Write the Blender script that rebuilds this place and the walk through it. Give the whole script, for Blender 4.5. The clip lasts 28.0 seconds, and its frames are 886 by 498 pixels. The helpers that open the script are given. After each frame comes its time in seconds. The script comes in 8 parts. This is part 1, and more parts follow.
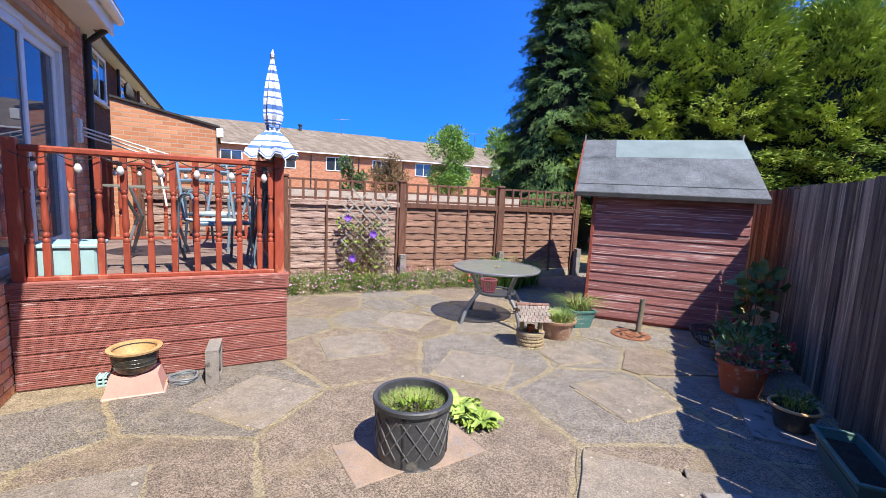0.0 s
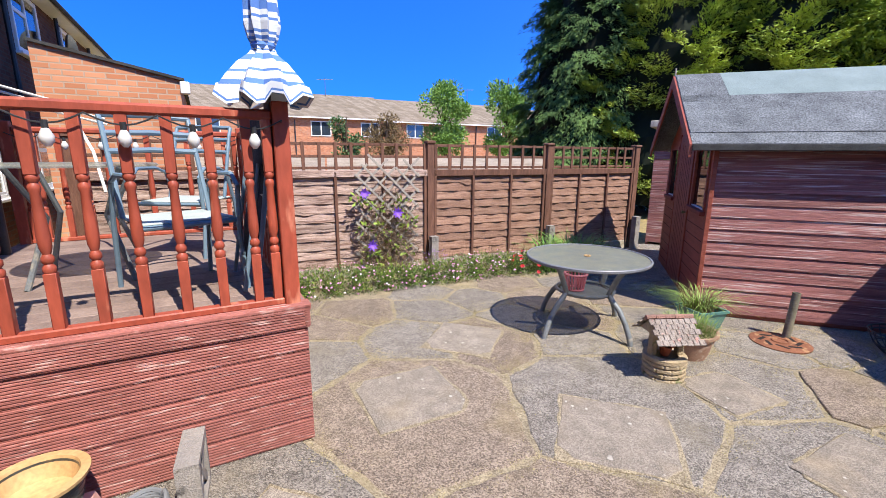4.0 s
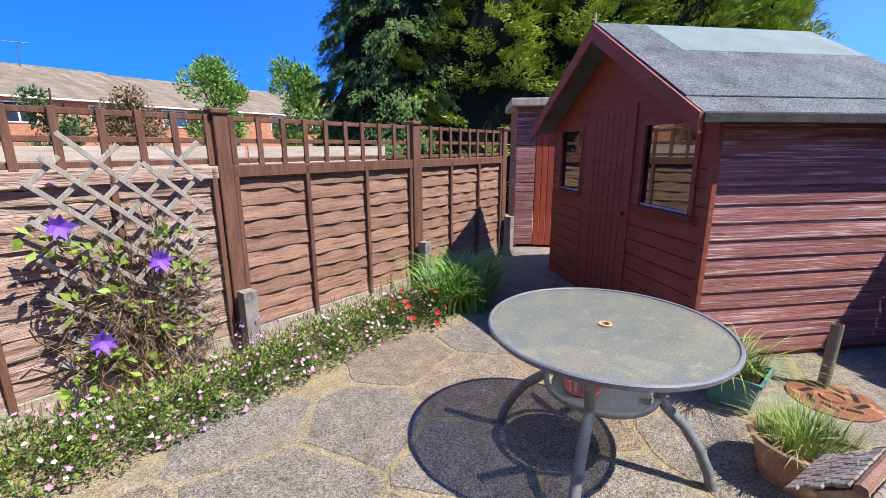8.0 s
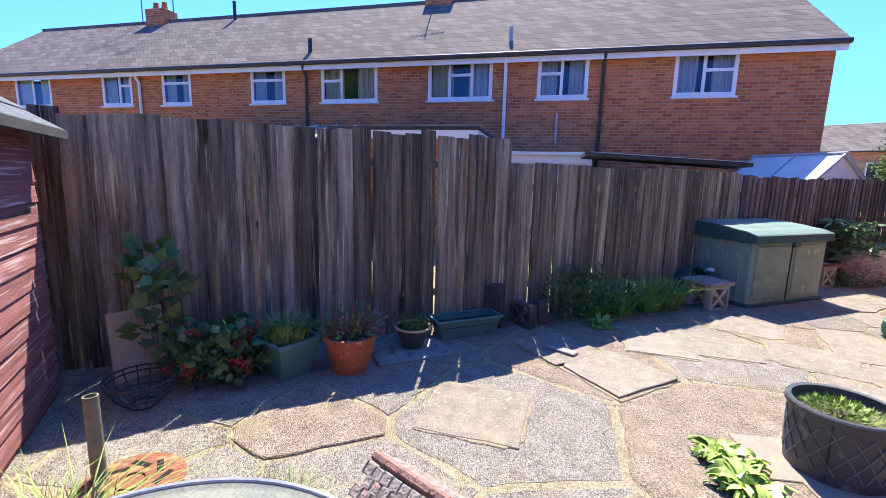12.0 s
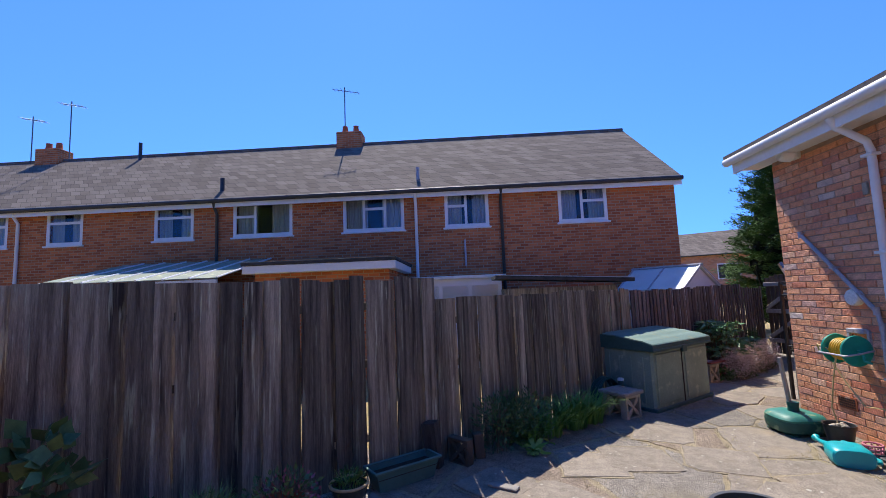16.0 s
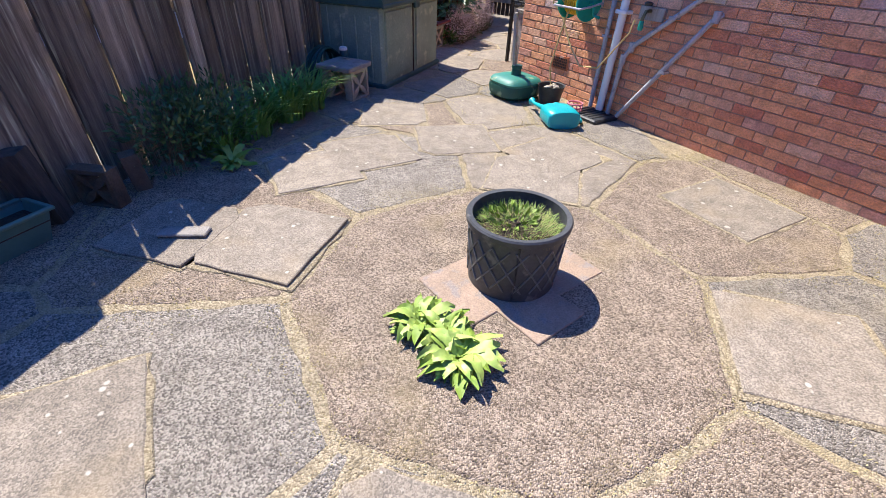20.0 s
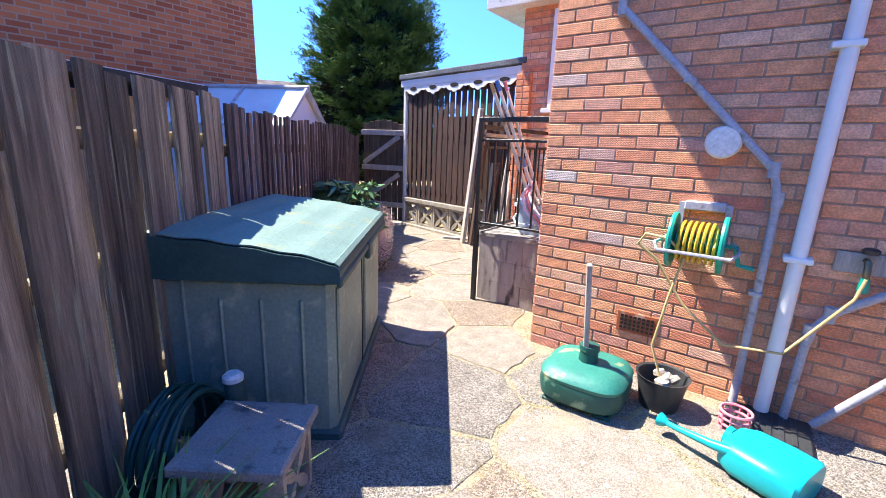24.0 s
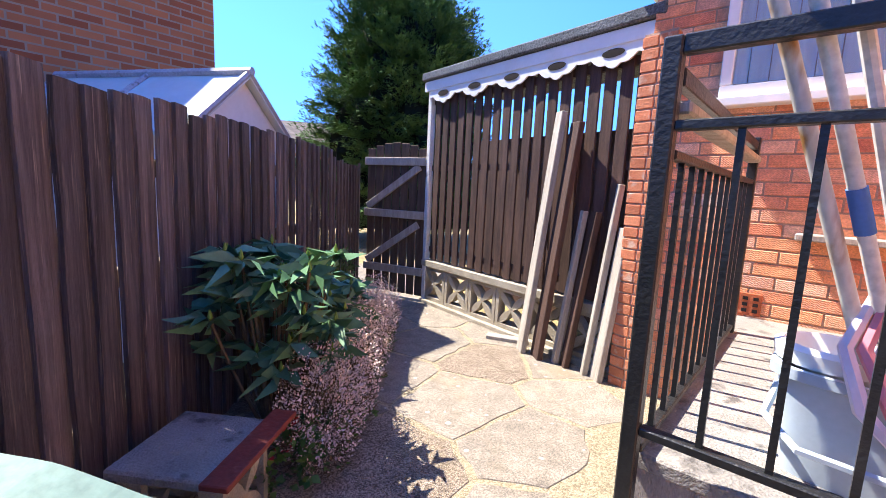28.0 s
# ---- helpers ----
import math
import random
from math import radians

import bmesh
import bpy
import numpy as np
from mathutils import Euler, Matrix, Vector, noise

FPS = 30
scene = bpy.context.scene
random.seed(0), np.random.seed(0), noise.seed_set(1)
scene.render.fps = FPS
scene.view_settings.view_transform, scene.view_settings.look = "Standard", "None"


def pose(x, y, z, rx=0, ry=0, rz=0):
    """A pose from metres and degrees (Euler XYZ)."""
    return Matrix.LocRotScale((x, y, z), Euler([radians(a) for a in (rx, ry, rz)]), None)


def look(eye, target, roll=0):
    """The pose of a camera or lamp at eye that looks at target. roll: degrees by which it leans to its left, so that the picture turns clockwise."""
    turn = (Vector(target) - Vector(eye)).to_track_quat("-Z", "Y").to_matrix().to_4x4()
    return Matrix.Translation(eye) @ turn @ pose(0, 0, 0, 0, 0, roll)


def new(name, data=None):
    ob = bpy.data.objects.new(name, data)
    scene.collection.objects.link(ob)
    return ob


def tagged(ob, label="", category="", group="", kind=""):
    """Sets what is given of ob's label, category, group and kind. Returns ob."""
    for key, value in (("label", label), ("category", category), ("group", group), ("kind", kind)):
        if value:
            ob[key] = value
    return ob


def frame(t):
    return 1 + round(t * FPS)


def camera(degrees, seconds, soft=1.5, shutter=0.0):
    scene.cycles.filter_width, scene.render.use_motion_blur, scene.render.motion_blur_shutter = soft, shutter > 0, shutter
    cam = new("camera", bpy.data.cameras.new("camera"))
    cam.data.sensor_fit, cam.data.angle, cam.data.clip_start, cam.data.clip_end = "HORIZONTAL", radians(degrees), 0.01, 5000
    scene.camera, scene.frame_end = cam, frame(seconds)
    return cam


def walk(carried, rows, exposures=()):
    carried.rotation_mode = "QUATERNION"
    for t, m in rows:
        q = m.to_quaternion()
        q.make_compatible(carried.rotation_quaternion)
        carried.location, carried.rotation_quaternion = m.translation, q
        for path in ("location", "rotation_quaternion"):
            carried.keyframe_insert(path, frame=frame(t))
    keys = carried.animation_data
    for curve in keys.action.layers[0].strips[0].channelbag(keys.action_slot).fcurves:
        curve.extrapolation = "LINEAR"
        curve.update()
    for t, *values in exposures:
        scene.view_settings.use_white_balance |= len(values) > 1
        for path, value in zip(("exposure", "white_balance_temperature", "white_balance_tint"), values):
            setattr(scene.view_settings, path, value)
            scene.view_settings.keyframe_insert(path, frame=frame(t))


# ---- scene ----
cam = camera(91.6, 28.0, soft=0.8)
PATH = [
    (0, (0.412, 0.383, 1.605), (0.208, 2.356, 1.346), 2.8),
    (0.5, (0.447, 0.465, 1.652), (0.243, 2.435, 1.37), 2.6),
    (1, (0.372, 0.592, 1.645), (0.165, 2.557, 1.336), 1.2),
    (1.5, (0.227, 0.757, 1.638), (0.009, 2.718, 1.314), 1.0),
    (2, (0.097, 0.976, 1.62), (-0.127, 2.933, 1.278), 1.0),
    (2.5, (-0.024, 1.254, 1.595), (-0.253, 3.212, 1.259), 1.3),
    (4.5, (-0.652, 2.177, 1.593), (-0.748, 4.122, 1.138), 0.8),
    (5, (-0.82, 2.495, 1.554), (-0.762, 4.44, 1.093), 2.8),
    (5.5, (-0.915, 2.787, 1.544), (-0.633, 4.713, 1.084), 1.7),
    (6, (-0.965, 3.105, 1.541), (-0.677, 5.033, 1.091), -0.3),
    (6.5, (-0.989, 3.384, 1.516), (-0.651, 5.303, 1.066), -0.9),
    (7, (-1.025, 3.726, 1.507), (-0.486, 5.597, 1.047), -0.1),
    (7.5, (-0.969, 4.065, 1.488), (-0.304, 5.895, 1.032), -1.2),
    (8, (-0.886, 4.39, 1.511), (-0.133, 6.186, 1.055), -0.2),
    (8.5, (-0.86, 4.623, 1.507), (0.139, 6.298, 1.062), 1.4),
    (9, (-0.847, 4.901, 1.487), (0.484, 6.329, 1.054), 2.6),
    (9.5, (-0.801, 5.149, 1.465), (0.646, 6.461, 1.036), 1.5),
    (10, (-0.692, 5.398, 1.462), (0.951, 6.456, 1.037), 2.2),
    (10.5, (-0.558, 5.538, 1.44), (1.36, 5.908, 1.013), 4.4),
    (11, (-0.431, 5.657, 1.429), (1.495, 5.358, 0.981), 2.5),
    (11.5, (-0.201, 5.738, 1.424), (1.556, 4.886, 0.992), -1.2),
    (12, (-0.121, 5.773, 1.48), (1.347, 4.455, 1.151), 1.5),
    (12.5, (-0.161, 5.882, 1.636), (1.084, 4.317, 1.59), -0.7),
    (13, (-0.181, 6.016, 1.735), (0.996, 4.441, 2.1), -0.6),
    (13.5, (-0.193, 6.095, 1.782), (0.959, 4.565, 2.359), -2.1),
    (15.5, (-0.13, 6.098, 1.78), (1.029, 4.638, 2.503), -1.3),
    (16, (-0.158, 5.992, 1.695), (1.033, 4.398, 1.898), -2.3),
    (16.1, (-0.16, 5.986, 1.68), (1.02, 4.375, 1.802), -2.3),
    (16.3, (-0.156, 5.963, 1.67), (0.992, 4.326, 1.644), -2.5),
    (16.5, (-0.17, 5.949, 1.65), (0.924, 4.283, 1.491), -2.0),
    (17, (-0.191, 5.896, 1.572), (0.67, 4.152, 1.103), -0.7),
    (17.2, (-0.236, 5.848, 1.539), (0.497, 4.094, 0.919), 0.1),
    (17.5, (-0.212, 5.753, 1.491), (0.302, 3.966, 0.754), 2.3),
    (18, (-0.194, 5.562, 1.465), (0.14, 3.744, 0.703), 2.0),
    (18.5, (-0.192, 5.382, 1.456), (-0.067, 3.547, 0.67), 2.1),
    (19, (-0.031, 5.119, 1.455), (0.01, 3.289, 0.65), 2.7),
    (19.5, (0.121, 4.879, 1.436), (0.139, 3.075, 0.571), 2.8),
    (19.9, (0.257, 4.595, 1.403), (0.288, 2.917, 0.314), 3.0),
    (20, (0.314, 4.554, 1.396), (0.362, 2.934, 0.224), 2.1),
    (20.5, (0.514, 4.309, 1.374), (0.617, 2.734, 0.146), 3.5),
    (21, (0.741, 3.992, 1.394), (0.853, 2.391, 0.201), 0.9),
    (21.5, (0.926, 3.629, 1.351), (1.031, 1.898, 0.355), 3.3),
    (23.5, (1.338, 1.969, 1.392), (0.731, 0.186, 0.72), 0.6),
    (24, (1.369, 1.544, 1.415), (0.671, -0.271, 0.947), 2.0),
    (24.5, (1.291, 1.142, 1.454), (0.562, -0.688, 1.105), 1.9),
    (25, (1.174, 0.816, 1.489), (0.445, -1.019, 1.17), 0.6),
    (25.5, (1.045, 0.529, 1.452), (0.327, -1.311, 1.139), 1.2),
    (26, (0.941, 0.179, 1.414), (0.222, -1.662, 1.109), 2.8),
    (26.5, (0.73, -0.146, 1.421), (0.01, -1.986, 1.113), 2.6),
    (27, (0.618, -0.427, 1.414), (0.009, -2.309, 1.118), 2.2),
    (27.5, (0.547, -0.806, 1.32), (-0.028, -2.699, 1.033), 3.5),
    (28, (0.451, -1.122, 1.31), (-0.098, -3.026, 1.033), 2.7),
]
EXPOSURES = [(0, 1.15), (8, 1.15), (10, 1.3), (11, 1.65), (12, 1.8), (12.5, 1.6), (13, 1.3), (13.5, 1.0), (15.5, 0.5), (16, 0.9), (17, 1.5), (20, 1.4), (21.5, 1.55), (23.5, 1.95), (24.5, 2.1), (26.5, 1.65), (28, 1.95)]
walk(cam, [(t, look(eye, target, roll)) for t, eye, target, roll in PATH], EXPOSURES)

# ---- world and sun ----
SUN = Vector((0.455, -0.47, 1.0)).normalized()
world = bpy.data.worlds.new("sky")
scene.world = world
world.use_nodes = True
wn = world.node_tree
sky = wn.nodes.new("ShaderNodeTexSky")
sky.sky_type = "NISHITA"
sky.sun_disc = False
sky.sun_elevation = math.asin(SUN.z)
sky.sun_rotation = math.atan2(SUN.x, SUN.y)
sky.altitude = 600
sky.air_density, sky.dust_density, sky.ozone_density = 0.5, 0.02, 8.0
wn.nodes["Background"].inputs[1].default_value = 0.275
tint = wn.nodes.new("ShaderNodeMix")
tint.data_type, tint.blend_type = "RGBA", "MULTIPLY"
tint.inputs[0].default_value = 1.0
way, split, lift, join = (wn.nodes.new("ShaderNode" + k) for k in ("TexCoord", "SeparateXYZ", "Math", "CombineXYZ"))
lift.operation, lift.use_clamp = "MULTIPLY_ADD", False
lift.inputs[1].default_value, lift.inputs[2].default_value = 0.85, 0.22
wn.links.new(way.outputs["Generated"], split.inputs[0])
wn.links.new(split.outputs[2], lift.inputs[0])
for i, o in ((0, split.outputs[0]), (1, split.outputs[1]), (2, lift.outputs[0])):
    wn.links.new(o, join.inputs[i])
wn.links.new(join.outputs[0], sky.inputs[0])
# the sky is deepest away from the sun
side = wn.nodes.new("ShaderNodeVectorMath")
side.operation = "DOT_PRODUCT"
side.inputs[1].default_value = Vector((SUN.x, SUN.y, 0)).normalized()
wn.links.new(way.outputs["Generated"], side.inputs[0])
turn = wn.nodes.new("ShaderNodeMapRange")
turn.interpolation_type = "SMOOTHSTEP"
turn.inputs[1].default_value, turn.inputs[2].default_value = -0.9, 0.35
wn.links.new(side.outputs["Value"], turn.inputs[0])
deep = wn.nodes.new("ShaderNodeMix")
deep.data_type = "RGBA"
deep.inputs[6].default_value, deep.inputs[7].default_value = (0.12, 0.50, 1.0, 1), (0.50, 0.74, 1.0, 1)
wn.links.new(turn.outputs[0], deep.inputs[0])
wn.links.new(deep.outputs[2], tint.inputs[7])
wn.links.new(sky.outputs[0], tint.inputs[6])
wn.links.new(tint.outputs[2], wn.nodes["Background"].inputs[0])
sun = new("sun", bpy.data.lights.new("sun", "SUN"))
sun.data.energy, sun.data.angle, sun.data.color = 3.9, radians(0.5), (1.0, 0.93, 0.84)
sun.matrix_world = look(SUN * 30, (0, 0, 0))


# ---- materials ----
def srgb(h):
    c = [int(h[i:i + 2], 16) / 255 for i in (0, 2, 4)]
    return tuple((v / 12.92 if v <= 0.04045 else ((v + 0.055) / 1.055) ** 2.4) for v in c) + (1.0,)


MATS = {}


def mat(name, a, b=None, rough=0.8, scale=6.0, fine=60.0, bump=0.3, metal=0.0, stretch=(1, 1, 1), c=None, spots=0.0, rnd=0.0, spec=0.4, depth=0.01, sheen=0.0, world_space=False, fine_amt=0.35):
    """Two colours mixed by large noise, a fine grain, optional third colour in spots, a spread per piece."""
    m = bpy.data.materials.new(name)
    m.use_nodes = True
    nt = m.node_tree
    n, l = nt.nodes, nt.links
    p = n["Principled BSDF"]
    p.inputs["Roughness"].default_value = rough
    p.inputs["Metallic"].default_value = metal
    p.inputs["Specular IOR Level"].default_value = spec
    b = b or tuple(v * 0.7 for v in a[:3]) + (1,)
    co = n.new("ShaderNodeTexCoord")
    mp = n.new("ShaderNodeMapping")
    mp.inputs["Scale"].default_value = stretch
    l.new(co.outputs["Object"], mp.inputs[0])
    vec = mp.outputs[0]
    oi = n.new("ShaderNodeObjectInfo")
    if rnd:
        off = n.new("ShaderNodeVectorMath")
        off.operation = "MULTIPLY_ADD"
        l.new(oi.outputs["Random"], off.inputs[0])
        off.inputs[1].default_value = (37, 51, 23)
        l.new(vec, off.inputs[2])
        vec = off.outputs[0]
    n1 = n.new("ShaderNodeTexNoise")
    n1.inputs["Scale"].default_value = scale
    n1.inputs["Detail"].default_value = 5
    n1.inputs["Roughness"].default_value = 0.65
    n2 = n.new("ShaderNodeTexNoise")
    n2.inputs["Scale"].default_value = fine
    n2.inputs["Detail"].default_value = 3
    for q in (n1, n2):
        l.new(vec, q.inputs["Vector"])
    r1 = n.new("ShaderNodeMapRange")
    r1.inputs[1].default_value, r1.inputs[2].default_value = 0.32, 0.68
    l.new(n1.outputs[0], r1.inputs[0])
    mx = n.new("ShaderNodeMix")
    mx.data_type = "RGBA"
    mx.inputs[6].default_value, mx.inputs[7].default_value = a, b
    l.new(r1.outputs[0], mx.inputs[0])
    col = mx.outputs[2]
    if c:
        n3 = n.new("ShaderNodeTexNoise")
        n3.inputs["Scale"].default_value = scale * 2.7
        n3.inputs["Detail"].default_value = 6
        l.new(vec, n3.inputs["Vector"])
        r3 = n.new("ShaderNodeMapRange")
        r3.inputs[1].default_value, r3.inputs[2].default_value = 0.62 - 0.25 * spots, 0.72 - 0.2 * spots
        l.new(n3.outputs[0], r3.inputs[0])
        m3 = n.new("ShaderNodeMix")
        m3.data_type = "RGBA"
        l.new(r3.outputs[0], m3.inputs[0])
        l.new(col, m3.inputs[6])
        m3.inputs[7].default_value = c
        col = m3.outputs[2]
    hs = n.new("ShaderNodeHueSaturation")
    ma = n.new("ShaderNodeMath")
    ma.operation = "MULTIPLY_ADD"
    l.new(n2.outputs[0], ma.inputs[0])
    ma.inputs[1].default_value, ma.inputs[2].default_value = 2 * fine_amt, 1 - fine_amt
    val = ma.outputs[0]
    if rnd:
        mr = n.new("ShaderNodeMath")
        mr.operation = "MULTIPLY_ADD"
        l.new(oi.outputs["Random"], mr.inputs[0])
        mr.inputs[1].default_value, mr.inputs[2].default_value = rnd, 1 - rnd * 0.5
        mm = n.new("ShaderNodeMath")
        mm.operation = "MULTIPLY"
        l.new(val, mm.inputs[0])
        l.new(mr.outputs[0], mm.inputs[1])
        val = mm.outputs[0]
    l.new(val, hs.inputs["Value"])
    l.new(col, hs.inputs["Color"])
    l.new(hs.outputs[0], p.inputs["Base Color"])
    if bump:
        ad = n.new("ShaderNodeMath")
        ad.operation = "ADD"
        l.new(n1.outputs[0], ad.inputs[0])
        l.new(n2.outputs[0], ad.inputs[1])
        bp = n.new("ShaderNodeBump")
        bp.inputs["Strength"].default_value = bump
        bp.inputs["Distance"].default_value = depth
        l.new(ad.outputs[0], bp.inputs["Height"])
        l.new(bp.outputs[0], p.inputs["Normal"])
    MATS[name] = m
    return m


def glass(name, tint=(0.8, 0.85, 0.85, 1), rough=0.02, trans=1.0):
    m = bpy.data.materials.new(name)
    m.use_nodes = True
    p = m.node_tree.nodes["Principled BSDF"]
    p.inputs["Base Color"].default_value = tint
    p.inputs["Roughness"].default_value = rough
    p.inputs["Transmission Weight"].default_value = trans
    p.inputs["IOR"].default_value = 1.45
    return m


M_fence = mat("brown_lap_boards", srgb("a68470"), srgb("7a5a4a"), rough=0.85, scale=2.4, fine=26, stretch=(0.9, 0.9, 12), c=srgb("5e4236"), spots=0.12, rnd=0.35, bump=0.5, fine_amt=0.5)
M_fence_grey = mat("greyed_lap_boards", srgb("c2aa9c"), srgb("7c6054"), rough=0.9, scale=2.2, fine=24, stretch=(0.8, 0.8, 13), c=srgb("543e34"), spots=0.3, rnd=0.4, bump=0.7, fine_amt=0.65)
M_fence_post = mat("brown_post_timber", srgb("7a5645"), srgb("5a3d30"), stretch=(6, 6, 1), scale=4, fine=30, rnd=0.2, bump=0.5)
M_board = mat("dark_weathered_boards", srgb("ae9e84"), srgb("463b30"), rough=0.9, scale=1.7, fine=40, stretch=(9, 9, 0.42), c=srgb("b6b292"), spots=0.14, rnd=1.1, bump=0.8, fine_amt=0.6)
M_board_b = mat("brown_featheredge_boards", srgb("80706a"), srgb("4a3e3a"), rough=0.85, scale=2.0, fine=30, stretch=(18, 18, 0.8), c=srgb("9a8676"), spots=0.12, rnd=0.7, bump=0.7)
M_red = mat("red_brown_stain", srgb("8c3d2e"), srgb("6e2c22"), rough=0.62, scale=3, fine=50, stretch=(1, 1, 6), c=srgb("a8705e"), spots=0.12, rnd=0.25, bump=0.35)
M_shed = mat("faded_red_cladding", srgb("a8706a"), srgb("6e4240"), rough=0.7, scale=2.0, fine=24, stretch=(0.35, 0.35, 14), c=srgb("c4aca6"), spots=0.24, rnd=0.3, bump=0.6, fine_amt=0.55)
M_shed_front = mat("dark_red_shed_paint", srgb("9c5240"), srgb("824030"), rough=0.6, scale=3, fine=45, stretch=(0.8, 0.8, 6), rnd=0.15, bump=0.35)
M_deckred = mat("red_grooved_decking", srgb("aa6c62"), srgb("845048"), rough=0.75, scale=3, fine=40, stretch=(1, 1, 8), c=srgb("c09c92"), spots=0.14, rnd=0.25, bump=0.4)
M_decktop = mat("weathered_grey_decking", srgb("8d7a70"), srgb("6f5d55"), rough=0.85, scale=4, fine=60, rnd=0.25, bump=0.5)
M_rail = mat("orange_red_railing_paint", srgb("aa503a"), srgb("8e4433"), rough=0.5, scale=4, fine=40, stretch=(1, 1, 0.3), c=srgb("c98065"), spots=0.06, rnd=0.12, bump=0.2)
M_felt = mat("grey_mineral_felt", srgb("767a7c"), srgb("56595b"), rough=1.0, scale=3, fine=70, bump=1.0, fine_amt=1.3, spec=0.1)
M_feltlight = mat("pale_grey_felt_strip", srgb("7c8a88"), srgb("6c7a78"), rough=0.85, scale=3, fine=90, bump=0.2)
M_felt_edge = mat("dark_felt_edge", srgb("4a4a48"), srgb("333331"), rough=0.95, fine=150, bump=0.6)
M_brick = mat("orange_red_brick", srgb("cc8460"), srgb("b46a4a"), rough=0.9, scale=5, fine=90, rnd=0.45, bump=0.7, c=srgb("c4a08a"), spots=0.12, depth=0.006)
M_mortar = mat("pale_mortar", srgb("bc9d88"), srgb("a0846f"), rough=0.95, scale=9, fine=140, bump=0.6)
M_white = mat("white_upvc", srgb("e8e8e6"), srgb("dcdcda"), rough=0.4, scale=3, fine=30, bump=0.03, fine_amt=0.05)
M_whitepaint = mat("white_paint_weathered", srgb("e4e2dc"), srgb("cfccc4"), rough=0.6, scale=4, fine=60, bump=0.15, c=srgb("a8a49a"), spots=0.05)
M_pipe = mat("grey_plastic_pipe", srgb("b2b0b4"), srgb("9c9aa0"), rough=0.5, scale=6, fine=60, bump=0.08, c=srgb("857f7a"), spots=0.1)
M_black = mat("black_gloss_iron", srgb("2c2c2c"), srgb("1c1c1c"), rough=0.4, scale=8, fine=90, bump=0.25)
M_blackpl = mat("black_plastic", srgb("3a3b3c"), srgb("2b2c2d"), rough=0.45, scale=5, fine=60, bump=0.1)
M_pl = mat("dark_grey_resin_planter", srgb("4c4e50"), srgb("3a3c3e"), rough=0.5, scale=5, fine=60, bump=0.1, c=srgb("6e6c66"), spots=0.08)
M_glass_table = mat("frosted_green_grey_glass", srgb("c4c5b2"), srgb("aeb5b0"), rough=0.4, scale=7, fine=110, bump=0.15, c=srgb("cdd0bc"), spots=0.12, spec=0.5, fine_amt=0.6)
M_rimgrey = mat("lilac_grey_painted_rim", srgb("7e8084"), srgb("6a6c70"), rough=0.45, scale=6, fine=70, bump=0.1)
M_grey_metal = mat("grey_painted_metal", srgb("7c8082"), srgb("64686a"), rough=0.45, scale=6, fine=70, bump=0.1, c=srgb("8f8a80"), spots=0.1)
M_concrete = mat("grey_concrete", srgb("9a948c"), srgb("7d7872"), rough=0.95, scale=4, fine=120, bump=0.8, c=srgb("5a5652"), spots=0.15)
M_cream = mat("cream_concrete", srgb("b5ab98"), srgb("968c7c"), rough=0.95, scale=6, fine=120, bump=0.7)
M_green_box = mat("olive_green_plastic", srgb("7f9283"), srgb("6e8174"), rough=0.55, scale=3, fine=60, bump=0.12, c=srgb("98a48e"), spots=0.15)
M_lid = mat("dark_green_lid_plastic", srgb("3c5a56"), srgb("2e4946"), rough=0.55, scale=3, fine=60, bump=0.12)
M_lid_top = mat("pale_green_lid_top", srgb("6c8478"), srgb("5e766b"), rough=0.65, scale=2, fine=60, bump=0.12, c=srgb("7a8268"), spots=0.2)
M_terra = mat("terracotta", srgb("b5633f"), srgb("9c5434"), rough=0.85, scale=5, fine=90, bump=0.2, c=srgb("c79a80"), spots=0.06)
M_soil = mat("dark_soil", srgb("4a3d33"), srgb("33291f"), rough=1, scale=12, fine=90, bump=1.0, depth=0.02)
M_leaf = mat("green_leaves", srgb("5f7a35"), srgb("45602a"), rough=0.6, scale=8, fine=40, bump=0.1, rnd=0.2)
M_tile_roof = mat("grey_brown_roof_tile", srgb("7d746c"), srgb("68605a"), rough=0.9, scale=2, fine=30, bump=0.4)
M_pane = mat("window_pane", srgb("39434c"), srgb("2c343c"), rough=0.04, bump=0, fine_amt=0.02, spec=1.0)
# opaque near-black base stands in for the unlit shed inside; IOR raised for reflections
M_shedpane = mat("dark_shed_glass", srgb("24221f"), srgb("1a1816"), rough=0.03, bump=0, fine_amt=0.02, spec=1.0)
M_shedpane.node_tree.nodes["Principled BSDF"].inputs["IOR"].default_value = 1.95
M_curtain = mat("pale_curtain", srgb("c9c6bb"), srgb("a9a79f"), rough=0.9, stretch=(9, 9, 0.4), scale=4, fine=20, bump=0.1)


